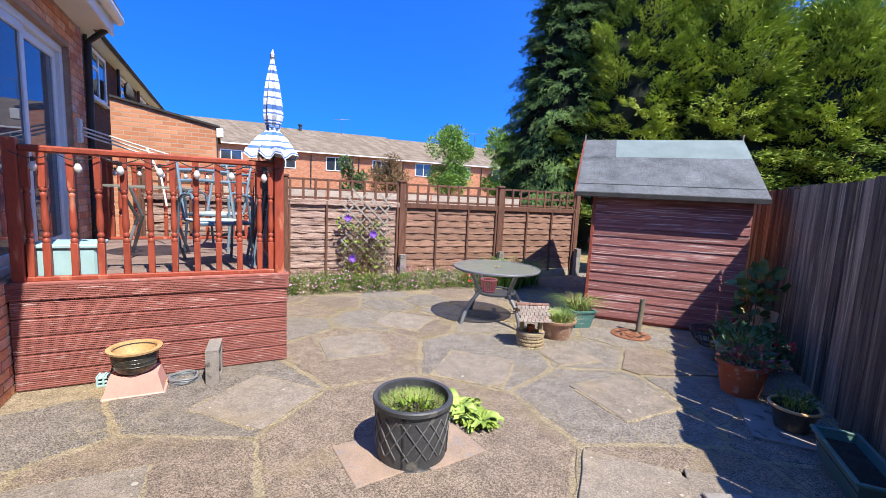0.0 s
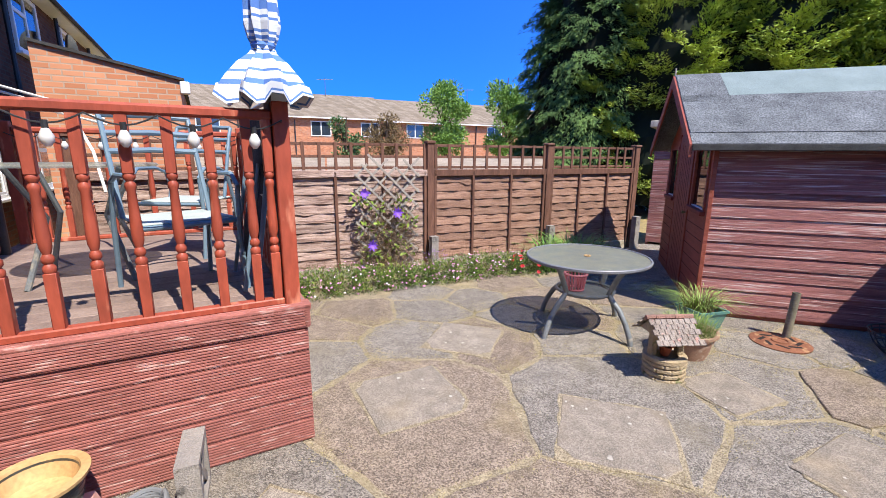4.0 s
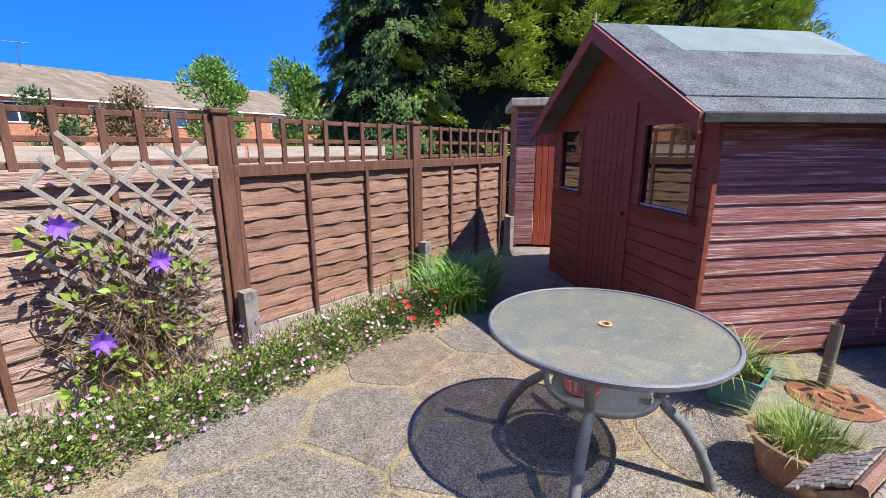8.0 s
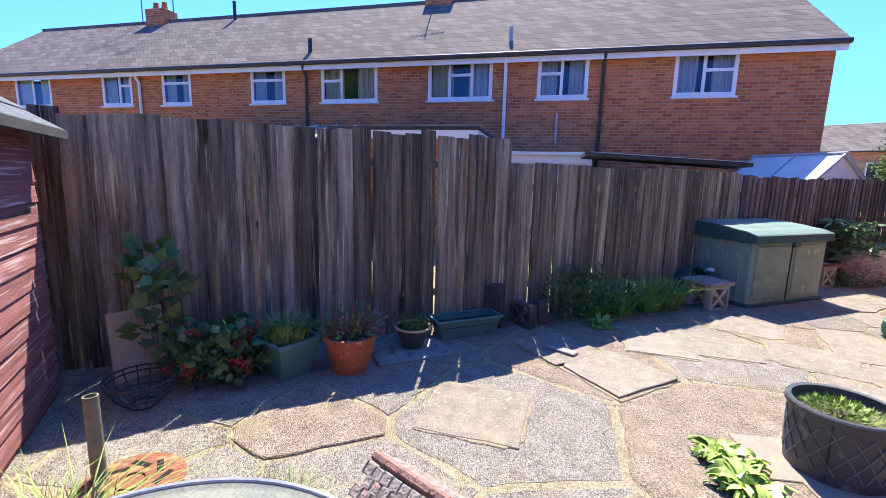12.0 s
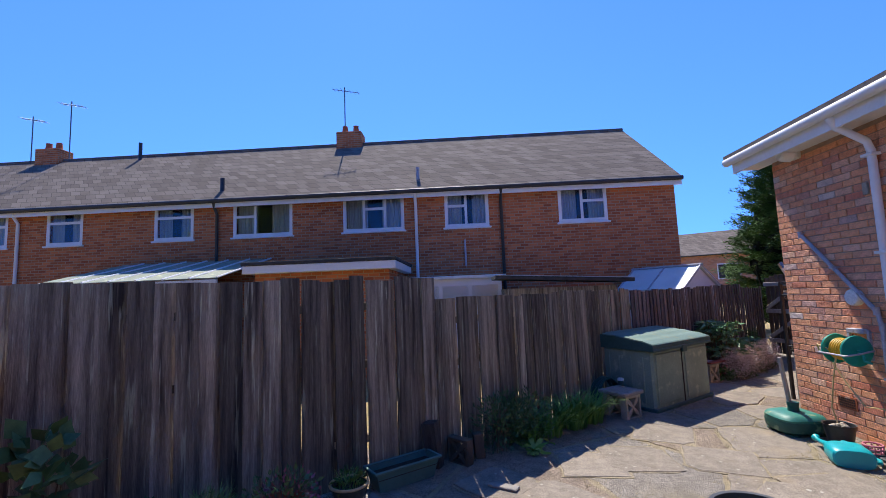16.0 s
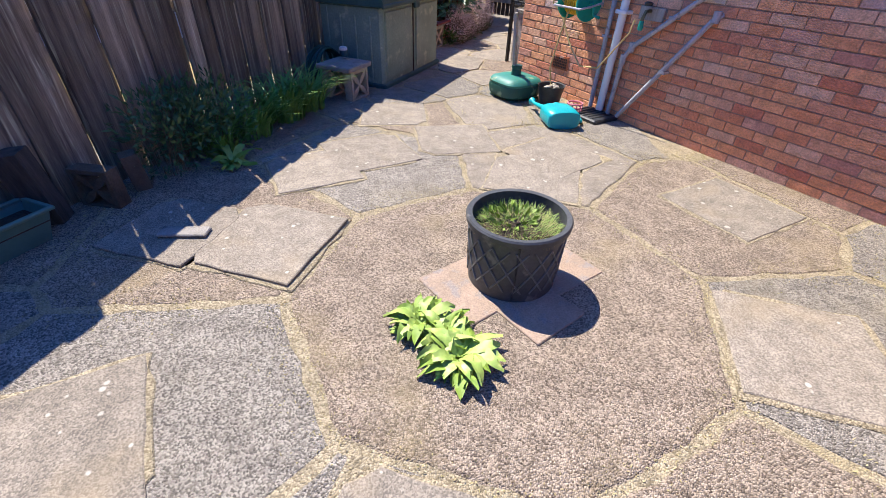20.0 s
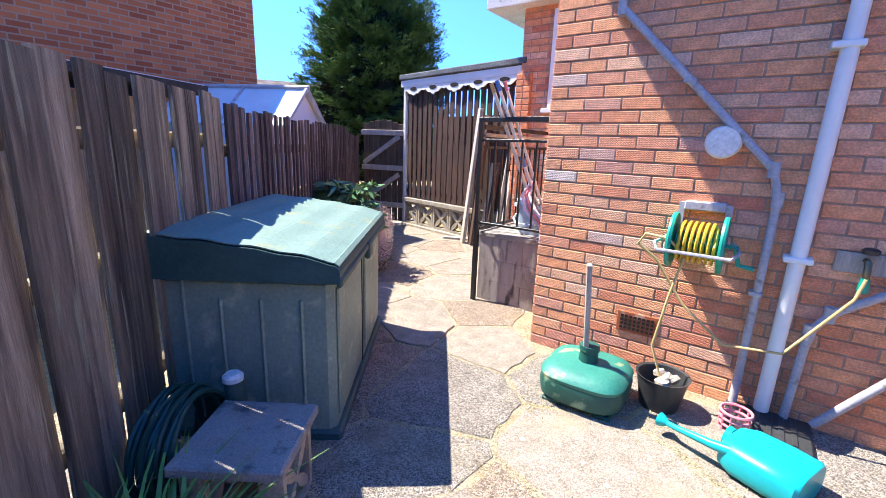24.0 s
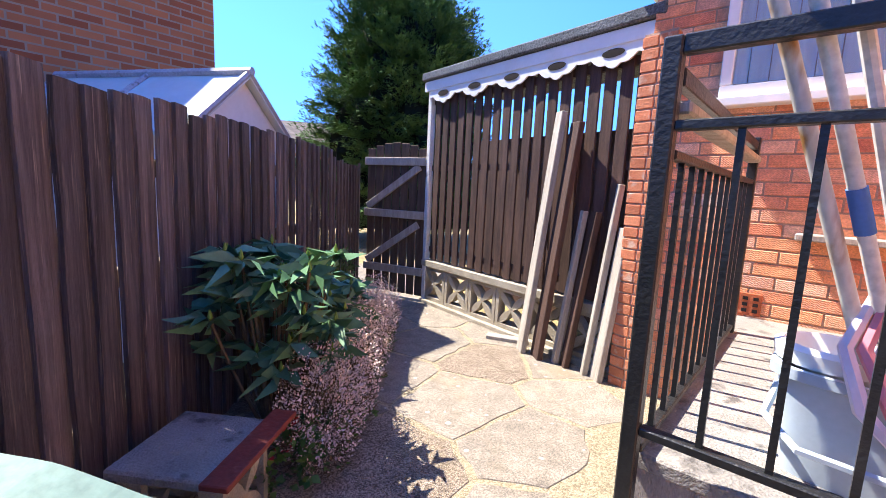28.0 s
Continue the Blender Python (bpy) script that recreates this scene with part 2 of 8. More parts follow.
# ---- mesh helpers ----
class Geo:
    """Collects faces of simple solids into one mesh."""

    def __init__(self):
        self.v, self.f = [], []

    def add(self, vs, fs, m=None):
        o = len(self.v)
        self.v += [tuple(m @ Vector(p)) for p in vs] if m else [tuple(p) for p in vs]
        self.f += [tuple(i + o for i in f) for f in fs]
        return self

    def box(self, x0, y0, z0, x1, y1, z1, m=None, ch=0.0):
        if ch <= 0:
            vs = [(x, y, z) for z in (z0, z1) for x, y in ((x0, y0), (x1, y0), (x1, y1), (x0, y1))]
            fs = [(3, 2, 1, 0), (4, 5, 6, 7), (0, 1, 5, 4), (1, 2, 6, 5), (2, 3, 7, 6), (3, 0, 4, 7)]
            return self.add(vs, fs, m)
        c = min(ch, (x1 - x0) * 0.45, (y1 - y0) * 0.45, (z1 - z0) * 0.45)
        vs, ix = [], {}
        for sx in (0, 1):
            for sy in (0, 1):
                for sz in (0, 1):
                    for ax in range(3):
                        p = [(x0 + c, x1 - c)[sx], (y0 + c, y1 - c)[sy], (z0 + c, z1 - c)[sz]]
                        p[ax] = ((x0, x1)[sx], (y0, y1)[sy], (z0, z1)[sz])[ax]
                        ix[sx, sy, sz, ax] = len(vs)
                        vs.append(p)
        g = lambda x, y, z, a: ix[x, y, z, a]
        fs = []
        for s in (0, 1):
            q = [(0, 0), (1, 0), (1, 1), (0, 1)]
            fs.append([g(s, a, b, 0) for a, b in q][::1 if s else -1])
            fs.append([g(a, s, b, 1) for a, b in q][::-1 if s else 1])
            fs.append([g(a, b, s, 2) for a, b in q][::1 if s else -1])
            for u in (0, 1):
                fs.append([g(0, s, u, 1), g(1, s, u, 1), g(1, s, u, 2), g(0, s, u, 2)])
                fs.append([g(s, 0, u, 0), g(s, 1, u, 0), g(s, 1, u, 2), g(s, 0, u, 2)])
                fs.append([g(s, u, 0, 0), g(s, u, 1, 0), g(s, u, 1, 1), g(s, u, 0, 1)])
        for x in (0, 1):
            for y in (0, 1):
                for z in (0, 1):
                    fs.append([g(x, y, z, 0), g(x, y, z, 1), g(x, y, z, 2)])
        return self.add(vs, fs, m)

    def lathe(self, prof, n=24, m=None, cx=0, cy=0, cap=True):
        vs, fs = [], []
        for r, z in prof:
            for i in range(n):
                a = 2 * math.pi * i / n
                vs.append((cx + r * math.cos(a), cy + r * math.sin(a), z))
        for j in range(len(prof) - 1):
            for i in range(n):
                k = (i + 1) % n
                fs.append((j * n + i, j * n + k, (j + 1) * n + k, (j + 1) * n + i))
        if cap:
            fs.append(tuple(range(n))[::-1])
            fs.append(tuple((len(prof) - 1) * n + i for i in range(n)))
        return self.add(vs, fs, m)

    def tube(self, pts, r, n=8, close=False, m=None):
        pts = [Vector(p) for p in pts]
        rs = r if isinstance(r, (list, tuple)) else [r] * len(pts)
        vs, fs, up = [], [], None
        for i, p in enumerate(pts):
            a, b = pts[max(i - 1, 0)], pts[min(i + 1, len(pts) - 1)]
            if close:
                a, b = pts[i - 1], pts[(i + 1) % len(pts)]
            t = (b - a).normalized()
            if up is None:
                up = Vector((0, 0, 1)) if abs(t.z) < 0.9 else Vector((1, 0, 0))
            u = t.cross(up).normalized()
            up = u.cross(t).normalized()
            for k in range(n):
                w = 2 * math.pi * k / n
                vs.append(p + rs[i] * (math.cos(w) * u + math.sin(w) * up))
        L = len(pts)
        for j in range(L if close else L - 1):
            for k in range(n):
                a, b = j * n, ((j + 1) % L) * n
                fs.append((a + k, a + (k + 1) % n, b + (k + 1) % n, b + k))
        if not close:
            fs.append(tuple(range(n))[::-1])
            fs.append(tuple((L - 1) * n + k for k in range(n)))
        return self.add(vs, fs, m)

    def prism(self, poly, z0, z1, m=None):
        n = len(poly)
        vs = [(x, y, z0) for x, y in poly] + [(x, y, z1) for x, y in poly]
        fs = [tuple(range(n))[::-1], tuple(range(n, 2 * n))] + [(i, (i + 1) % n, n + (i + 1) % n, n + i) for i in range(n)]
        return self.add(vs, fs, m)

    def mesh(self, name, material, smooth=False):
        me = bpy.data.meshes.new(name)
        me.from_pydata(self.v, [], self.f)
        bm = bmesh.new()
        bm.from_mesh(me)
        bmesh.ops.recalc_face_normals(bm, faces=bm.faces)
        bm.to_mesh(me)
        bm.free()
        if material:
            me.materials.append(material)
        if smooth:
            me.polygons.foreach_set("use_smooth", [True] * len(me.polygons))
            me.set_sharp_from_angle(angle=radians(40))
        return me


def thing(name, label, category, m=None, group="", kind=""):
    ob = new(name)
    ob.empty_display_size = 0.1
    ob.matrix_world = m or Matrix()
    return tagged(ob, label, category, group, kind)


def part(name, geo, material, parent, label="", smooth=False, m=None):
    ob = new(name, geo.mesh(name, material, smooth) if isinstance(geo, Geo) else geo)
    ob.parent = parent
    if m:
        ob.matrix_local = m
    return tagged(ob, label)


def solo(name, geo, material, label, category, m=None, group="", kind="", smooth=False):
    ob = new(name, geo.mesh(name, material, smooth))
    ob.matrix_world = m or Matrix()
    return tagged(ob, label, category, group, kind)


def at(x, y, z=0, deg=0):
    return pose(x, y, z, 0, 0, deg)


def line_frame(p, q, z=0):
    """A frame whose x axis runs from p to q."""
    return at(p[0], p[1], z, math.degrees(math.atan2(q[1] - p[1], q[0] - p[0])))


HOUSE = at(-0.34, -1.0, 0, 123.04)
rng = random.Random(5)
M_blind = mat("pale_blind_fabric", srgb("cfd2cf"), srgb("bcc0bf"), rough=0.8, stretch=(8, 8, 0.5), bump=0.05, fine_amt=0.08)
M_mirrorpane = glass("patio_glass", (0.10, 0.14, 0.18, 1), 0.01, 0.35)
# near-black for thin surface plates that stand in for shaded holes and grooves
M_hole = mat("recess_shade_black", srgb("2a2220"), srgb("1d1816"), rough=1, bump=0)
M_jade = mat("jade_green_plastic", srgb("1f9f88"), srgb("198a76"), rough=0.4, scale=5, fine=50, bump=0.05, fine_amt=0.1)
M_jade_d = mat("faded_jade_plastic", srgb("22584e"), srgb("1b4a42"), rough=0.5, scale=3, fine=60, bump=0.1, c=srgb("7a9a7c"), spots=0.12, fine_amt=0.15)
M_yellow = mat("yellow_hose", srgb("d8b23c"), srgb("c79c2c"), rough=0.45, scale=6, fine=60, bump=0.05, fine_amt=0.12)
M_hosep = mat("pale_yellow_hose", srgb("cdb27a"), srgb("b89c62"), rough=0.5, bump=0.05, fine_amt=0.12)
M_greywood = mat("grey_weathered_wood", srgb("b4aca0"), srgb("958d82"), rough=0.9, stretch=(5, 5, 0.6), scale=4, fine=50, bump=0.5, c=srgb("b8b0a0"), spots=0.1)
M_brass = mat("dull_brass", srgb("8a7a58"), srgb("6c6046"), rough=0.4, metal=0.8, bump=0.05)
M_turq = mat("turquoise_plastic", srgb("12a8ae"), srgb("0f979e"), rough=0.35, scale=4, fine=50, bump=0.03, fine_amt=0.06)
M_pinkpl = mat("pink_plastic", srgb("d98a92"), srgb("c8727c"), rough=0.45, bump=0.03, fine_amt=0.1)
M_pinkpale = mat("pale_pink_plastic", srgb("d9a698"), srgb("cc988a"), rough=0.5, scale=3, bump=0.05, fine_amt=0.1, c=srgb("c2a090"), spots=0.06)
M_teal = mat("teal_glazed_pot", srgb("5f8f88"), srgb("4c7a76"), rough=0.4, scale=4, fine=50, bump=0.08, fine_amt=0.12)
M_glaze = mat("dark_glazed_pot", srgb("4a4c46"), srgb("36342e"), rough=0.3, scale=4, fine=40, bump=0.25, c=srgb("7a6648"), spots=0.15)
M_tanrim = mat("tan_glazed_rim", srgb("c8a878"), srgb("b08c5c"), rough=0.45, scale=4, fine=50, bump=0.1)
M_well = mat("mossy_cast_stone", srgb("b4a284"), srgb("8f7e62"), rough=0.95, scale=7, fine=90, bump=0.9, c=srgb("6c7048"), spots=0.15)
M_wellridge = mat("reddish_ridge_tile", srgb("9c7466"), srgb("7c6054"), rough=0.95, scale=9, fine=90, bump=0.8)
M_wellroof = mat("weathered_tile_roof", srgb("a0958a"), srgb("7a6e64"), rough=0.95, scale=9, fine=90, bump=1.0, c=srgb("b08478"), spots=0.04)
M_rust = mat("rusty_cast_iron", srgb("8a5a40"), srgb("6e4430"), rough=0.9, scale=6, fine=90, bump=0.7, c=srgb("a07a58"), spots=0.15)
M_galv = mat("dull_galvanised_pipe", srgb("8c8672"), srgb("6f6a58"), rough=0.7, metal=0.2, scale=8, fine=70, bump=0.3)
M_gwire = mat("green_hose", srgb("1f4a40"), srgb("163a32"), rough=0.4, bump=0.05, fine_amt=0.1)
M_bulb = mat("frosted_bulb", srgb("d8d8d2"), srgb("c8c8c4"), rough=0.25, bump=0, fine_amt=0.03)
M_pale_blue = mat("pale_blue_plastic", srgb("a9cdd0"), srgb("98bec2"), rough=0.5, scale=3, bump=0.05, fine_amt=0.08)
M_textilene = mat("grey_woven_seat", srgb("b6bfb8"), srgb("a2aca6"), rough=0.7, scale=5, fine=200, bump=0.3, fine_amt=0.3)
M_navy = mat("navy_fabric", srgb("2a2c38"), srgb("1c1e28"), rough=0.9, scale=5, fine=200, bump=0.3)
M_bluegrey = mat("blue_grey_chair_tube", srgb("748a98"), srgb("62788a"), rough=0.35, scale=5, fine=50, bump=0.05, fine_amt=0.08)
M_leafdark = mat("dark_green_leaves", srgb("5c7848"), srgb("446038"), rough=0.55, scale=6, fine=30, bump=0.1)
M_leafyel = mat("yellow_green_leaves", srgb("8aa040"), srgb("6e8832"), rough=0.6, scale=6, fine=30, bump=0.1)
M_leafblade = mat("strap_leaves", srgb("78a048"), srgb("567c34"), rough=0.5, scale=6, fine=30, bump=0.1)
M_conif = mat("conifer_foliage", srgb("bccc5a"), srgb("668438"), rough=0.75, scale=0.7, fine=9, bump=0.1, fine_amt=0.5)
M_conif_d = mat("dark_conifer_foliage", srgb("5c8044"), srgb("345426"), rough=0.8, scale=1.2, fine=8, bump=0.1, fine_amt=0.4)
M_conif_s = mat("drooping_dark_foliage", srgb("6c8a48"), srgb("3a5428"), rough=0.85, scale=1.0, fine=9, bump=0.1, fine_amt=0.5)
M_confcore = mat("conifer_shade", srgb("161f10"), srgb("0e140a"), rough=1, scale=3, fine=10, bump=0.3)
M_treeleaf = mat("broadleaf_foliage", srgb("7fa048"), srgb("628838"), rough=0.7, scale=0.8, fine=6, bump=0.1, fine_amt=0.3)
M_bark = mat("rough_bark", srgb("5c4a3c"), srgb("40342a"), rough=0.95, scale=4, fine=30, stretch=(3, 3, 0.5), bump=0.8)
M_straw = mat("dry_straw_moss", srgb("c0b080"), srgb("9a9064"), rough=0.95, scale=5, fine=40, bump=0.3)
M_pinkfl = mat("pink_petals", srgb("d098b8"), srgb("bc7ca0"), rough=0.6, bump=0, fine_amt=0.2)
M_whitefl = mat("white_petals", srgb("e8dce4"), srgb("d6c6d0"), rough=0.6, bump=0, fine_amt=0.1)
M_redfl = mat("red_petals", srgb("c83a3a"), srgb("b02a2e"), rough=0.6, bump=0, fine_amt=0.2)
M_purple = mat("violet_petals", srgb("8a5ad0"), srgb("7448bc"), rough=0.6, bump=0, fine_amt=0.15)
M_dryfl = mat("dry_pink_flower_heads", srgb("ecd6c8"), srgb("d2b2a4"), rough=0.8, bump=0, fine_amt=0.3)
M_stem = mat("brown_stems", srgb("7a6448"), srgb("5c4a36"), rough=0.9, scale=8, bump=0.2)
M_umbw = mat("white_canvas", srgb("dfe3e6"), srgb("cdd3d8"), rough=0.85, scale=4, fine=120, bump=0.15, fine_amt=0.08)
M_umbb = mat("blue_canvas", srgb("5f86c4"), srgb("4c72b0"), rough=0.85, scale=4, fine=120, bump=0.15, fine_amt=0.1)
M_greybrown = mat("grey_brown_gate_boards", srgb("645446"), srgb("42362c"), rough=0.9, stretch=(6, 6, 0.7), scale=3, fine=45, rnd=0.3, bump=0.5)
M_russet = mat("russet_foliage", srgb("86704c"), srgb("6a5a3c"), rough=0.7, scale=2, fine=8, bump=0.1, fine_amt=0.4)
M_grassy = mat("grass_blades", srgb("8fa852"), srgb("748c40"), rough=0.6, scale=4, fine=20, bump=0)
M_pinkslab = mat("worn_pink_concrete", srgb("a8917f"), srgb("92806f"), rough=0.95, scale=5, fine=130, bump=0.7, c=srgb("8f857e"), spots=0.2, fine_amt=0.5)
M_greycab = mat("grey_cable", srgb("7e8286"), srgb("6a6e72"), rough=0.5, bump=0.05, fine_amt=0.1)
M_terraworn = mat("worn_terracotta", srgb("b59078"), srgb("947460"), rough=0.9, scale=5, fine=90, bump=0.4, c=srgb("c4b4a0"), spots=0.2)
M_teal_d = mat("grey_green_plastic", srgb("587c72"), srgb("486a62"), rough=0.5, scale=4, fine=50, bump=0.06, fine_amt=0.12)
M_pinkleaf = mat("pinkish_leaves", srgb("a8606e"), srgb("8a4a56"), rough=0.6, bump=0, fine_amt=0.3)
M_lilac = mat("lilac_petals", srgb("b48ac4"), srgb("9c74b0"), rough=0.6, bump=0, fine_amt=0.2)
M_redbright = mat("bright_red_brown_boards", srgb("b0503a"), srgb("94402e"), rough=0.65, scale=3, fine=45, stretch=(5, 5, 0.7), rnd=0.2, bump=0.35)


def aggregate(name, a, b, c, pebble=95.0, bump=0.9, lichen=0.0):
    """Exposed pebbles of mixed tones in cement, with worn patches and lichen spots."""
    m = bpy.data.materials.new(name)
    m.use_nodes = True
    n, l = m.node_tree.nodes, m.node_tree.links
    p = n["Principled BSDF"]
    p.inputs["Roughness"].default_value = 0.92
    p.inputs["Specular IOR Level"].default_value = 0.25
    co, oi = n.new("ShaderNodeTexCoord"), n.new("ShaderNodeObjectInfo")
    off = n.new("ShaderNodeVectorMath")
    off.operation = "MULTIPLY_ADD"
    l.new(oi.outputs["Random"], off.inputs[0])
    off.inputs[1].default_value = (31, 17, 9)
    l.new(co.outputs["Object"], off.inputs[2])
    vo = n.new("ShaderNodeTexVoronoi")
    vo.inputs["Scale"].default_value = pebble
    l.new(off.outputs[0], vo.inputs["Vector"])
    big, mid = n.new("ShaderNodeTexNoise"), n.new("ShaderNodeTexNoise")
    for q, s in ((big, 2.2), (mid, 9.0)):
        q.inputs["Scale"].default_value = s
        q.inputs["Detail"].default_value = 6
        l.new(off.outputs[0], q.inputs["Vector"])
    sep = n.new("ShaderNodeSeparateColor")
    l.new(vo.outputs["Color"], sep.inputs[0])

    def mix(f, x, y, lo=0.4, hi=0.6):
        r = n.new("ShaderNodeMapRange")
        r.inputs[1].default_value, r.inputs[2].default_value = lo, hi
        l.new(f, r.inputs[0])
        k = n.new("ShaderNodeMix")
        k.data_type = "RGBA"
        l.new(r.outputs[0], k.inputs[0])
        for i, v in ((6, x), (7, y)):
            if isinstance(v, tuple):
                k.inputs[i].default_value = v
            else:
                l.new(v, k.inputs[i])
        return k.outputs[2]

    col = mix(sep.outputs[0], a, b, 0.1, 0.9)
    col = mix(big.outputs[0], col, c, 0.55, 0.85)
    if lichen:
        ls = n.new("ShaderNodeTexVoronoi")
        ls.inputs["Scale"].default_value = 13.0
        l.new(off.outputs[0], ls.inputs["Vector"])
        ad = n.new("ShaderNodeMath")
        ad.operation = "MULTIPLY_ADD"
        l.new(mid.outputs[0], ad.inputs[0])
        ad.inputs[1].default_value = 0.9
        l.new(ls.outputs["Distance"], ad.inputs[2])
        col = mix(ad.outputs[0], srgb("bdb6a8"), col, 0.46 + 0.1 * lichen, 0.52 + 0.1 * lichen)
    hs = n.new("ShaderNodeHueSaturation")
    ma = n.new("ShaderNodeMath")
    ma.operation = "MULTIPLY_ADD"
    l.new(mid.outputs[0], ma.inputs[0])
    ma.inputs[1].default_value, ma.inputs[2].default_value = 0.9, 0.45
    mb = n.new("ShaderNodeMath")
    mb.operation = "MULTIPLY_ADD"
    l.new(oi.outputs["Random"], mb.inputs[0])
    mb.inputs[1].default_value = 0.14
    l.new(ma.outputs[0], mb.inputs[2])
    l.new(mb.outputs[0], hs.inputs["Value"])
    l.new(col, hs.inputs["Color"])
    l.new(hs.outputs[0], p.inputs["Base Color"])
    bp = n.new("ShaderNodeBump")
    bp.inputs["Strength"].default_value, bp.inputs["Distance"].default_value, bp.invert = bump, 0.008, True
    l.new(vo.outputs["Distance"], bp.inputs["Height"])
    l.new(bp.outputs[0], p.inputs["Normal"])
    return m


M_slab_grey = aggregate("grey_pebble_aggregate", srgb("625c54"), srgb("aea598"), srgb("8f8570"), 165.0, 1.0)
M_slab_buff = aggregate("buff_pebble_aggregate", srgb("64584c"), srgb("b09f8c"), srgb("988868"), 165.0, 1.0)
M_joint = aggregate("sandy_joint_gravel", srgb("7c705a"), srgb("b4a68a"), srgb("a09270"), 150.0, 0.9)
M_slat = mat("dark_brown_slats", srgb("5a4238"), srgb("3a2a24"), rough=0.8, stretch=(7, 7, 0.7), scale=3, fine=45, rnd=0.3, bump=0.4)
M_landing = mat("stained_concrete_blocks", srgb("aea59c"), srgb("7c7470"), rough=0.95, scale=1.6, fine=120, stretch=(3, 3, 0.7), bump=0.7, c=srgb("4c4642"), spots=0.32)
M_slab_smooth = aggregate("worn_grey_slab", srgb("70685e"), srgb("9c9182"), srgb("94846a"), 190.0, 0.35, 0.35)


def brickskin(name, island):
    """Rough wire-cut brick faces of mixed orange, red, pale and grey tones, one tone a brick."""
    m = bpy.data.materials.new(name)
    m.use_nodes = True
    n, l = m.node_tree.nodes, m.node_tree.links
    p = n["Principled BSDF"]
    p.inputs["Roughness"].default_value = 0.9
    src = n.new("ShaderNodeNewGeometry").outputs["Random Per Island"] if island else n.new("ShaderNodeObjectInfo").outputs["Random"]
    ra = n.new("ShaderNodeValToRGB")
    el = ra.color_ramp.elements
    el[0].position, el[0].color = 0.0, srgb("c0705a")
    el[1].position, el[1].color = 1.0, srgb("cabcb0")
    for q, h in ((0.2, "d28a66"), (0.42, "dc9872"), (0.6, "c88066"), (0.76, "d09a7c"), (0.9, "d8a88e"), (0.965, "b87868")):
        e = el.new(q)
        e.color = srgb(h)
    l.new(src, ra.inputs[0])
    co = n.new("ShaderNodeTexCoord")
    no = n.new("ShaderNodeTexNoise")
    no.inputs["Scale"].default_value, no.inputs["Detail"].default_value = 14, 8
    l.new(co.outputs["Object"], no.inputs["Vector"])
    def calc(op, x, y=None, z=None):
        q = n.new("ShaderNodeMath")
        q.operation = op
        for i, v in enumerate((x, y, z)):
            if isinstance(v, (int, float)):
                q.inputs[i].default_value = v
            elif v is not None:
                l.new(v, q.inputs[i])
        return q.outputs[0]

    sx = n.new("ShaderNodeSeparateXYZ")
    l.new(co.outputs["Object"], sx.inputs[0])
    zig = calc("PINGPONG", calc("ADD", sx.outputs[0], sx.outputs[1]), 0.0075)
    rows_z = calc("MULTIPLY_ADD", no.outputs[0], 0.006, calc("MULTIPLY_ADD", zig, 0.85, sx.outputs[2]))
    lines = calc("MULTIPLY_ADD", calc("SINE", calc("MULTIPLY", rows_z, 2 * math.pi / 0.0105)), 0.5, 0.5)
    hs = n.new("ShaderNodeHueSaturation")
    mr = n.new("ShaderNodeMapRange")
    mr.inputs[3].default_value, mr.inputs[4].default_value = 0.7, 1.75
    l.new(no.outputs[0], mr.inputs[0])
    sp = n.new("ShaderNodeTexNoise")
    sp.inputs["Scale"].default_value, sp.inputs["Detail"].default_value = 95, 4
    l.new(co.outputs["Object"], sp.inputs["Vector"])
    sr = n.new("ShaderNodeMapRange")
    sr.inputs[1].default_value, sr.inputs[2].default_value, sr.inputs[3].default_value, sr.inputs[4].default_value = 0.3, 0.7, 0.8, 1.2
    l.new(sp.outputs[0], sr.inputs[0])
    vm = n.new("ShaderNodeMath")
    vm.operation = "MULTIPLY"
    l.new(mr.outputs[0], vm.inputs[0])
    l.new(sr.outputs[0], vm.inputs[1])
    l.new(vm.outputs[0], hs.inputs["Value"])
    hs.inputs["Saturation"].default_value = 1.0
    hs.inputs["Hue"].default_value = 0.505
    l.new(ra.outputs[0], hs.inputs["Color"])
    l.new(hs.outputs[0], p.inputs["Base Color"])
    bp = n.new("ShaderNodeBump")
    bp.inputs["Strength"].default_value, bp.inputs["Distance"].default_value = 0.85, 0.0036
    l.new(calc("MULTIPLY_ADD", no.outputs[0], 0.6, lines), bp.inputs["Height"])
    l.new(bp.outputs[0], p.inputs["Normal"])
    return m


M_brickp, M_bricki = brickskin("brick_face", False), brickskin("brick_face_joined", True)
M_glass_table.node_tree.nodes["Principled BSDF"].inputs["Alpha"].default_value = 0.34
gn = M_glass_table.node_tree.nodes
frost, blend = gn.new("ShaderNodeBsdfTranslucent"), gn.new("ShaderNodeMixShader")
blend.inputs[0].default_value = 0.34
tops = gn["Principled BSDF"].inputs["Base Color"].links[0].from_socket
M_glass_table.node_tree.links.new(tops, frost.inputs[0])
M_glass_table.node_tree.links.new(gn["Principled BSDF"].outputs[0], blend.inputs[1])
M_glass_table.node_tree.links.new(frost.outputs[0], blend.inputs[2])
M_glass_table.node_tree.links.new(blend.outputs[0], gn["Material Output"].inputs[0])

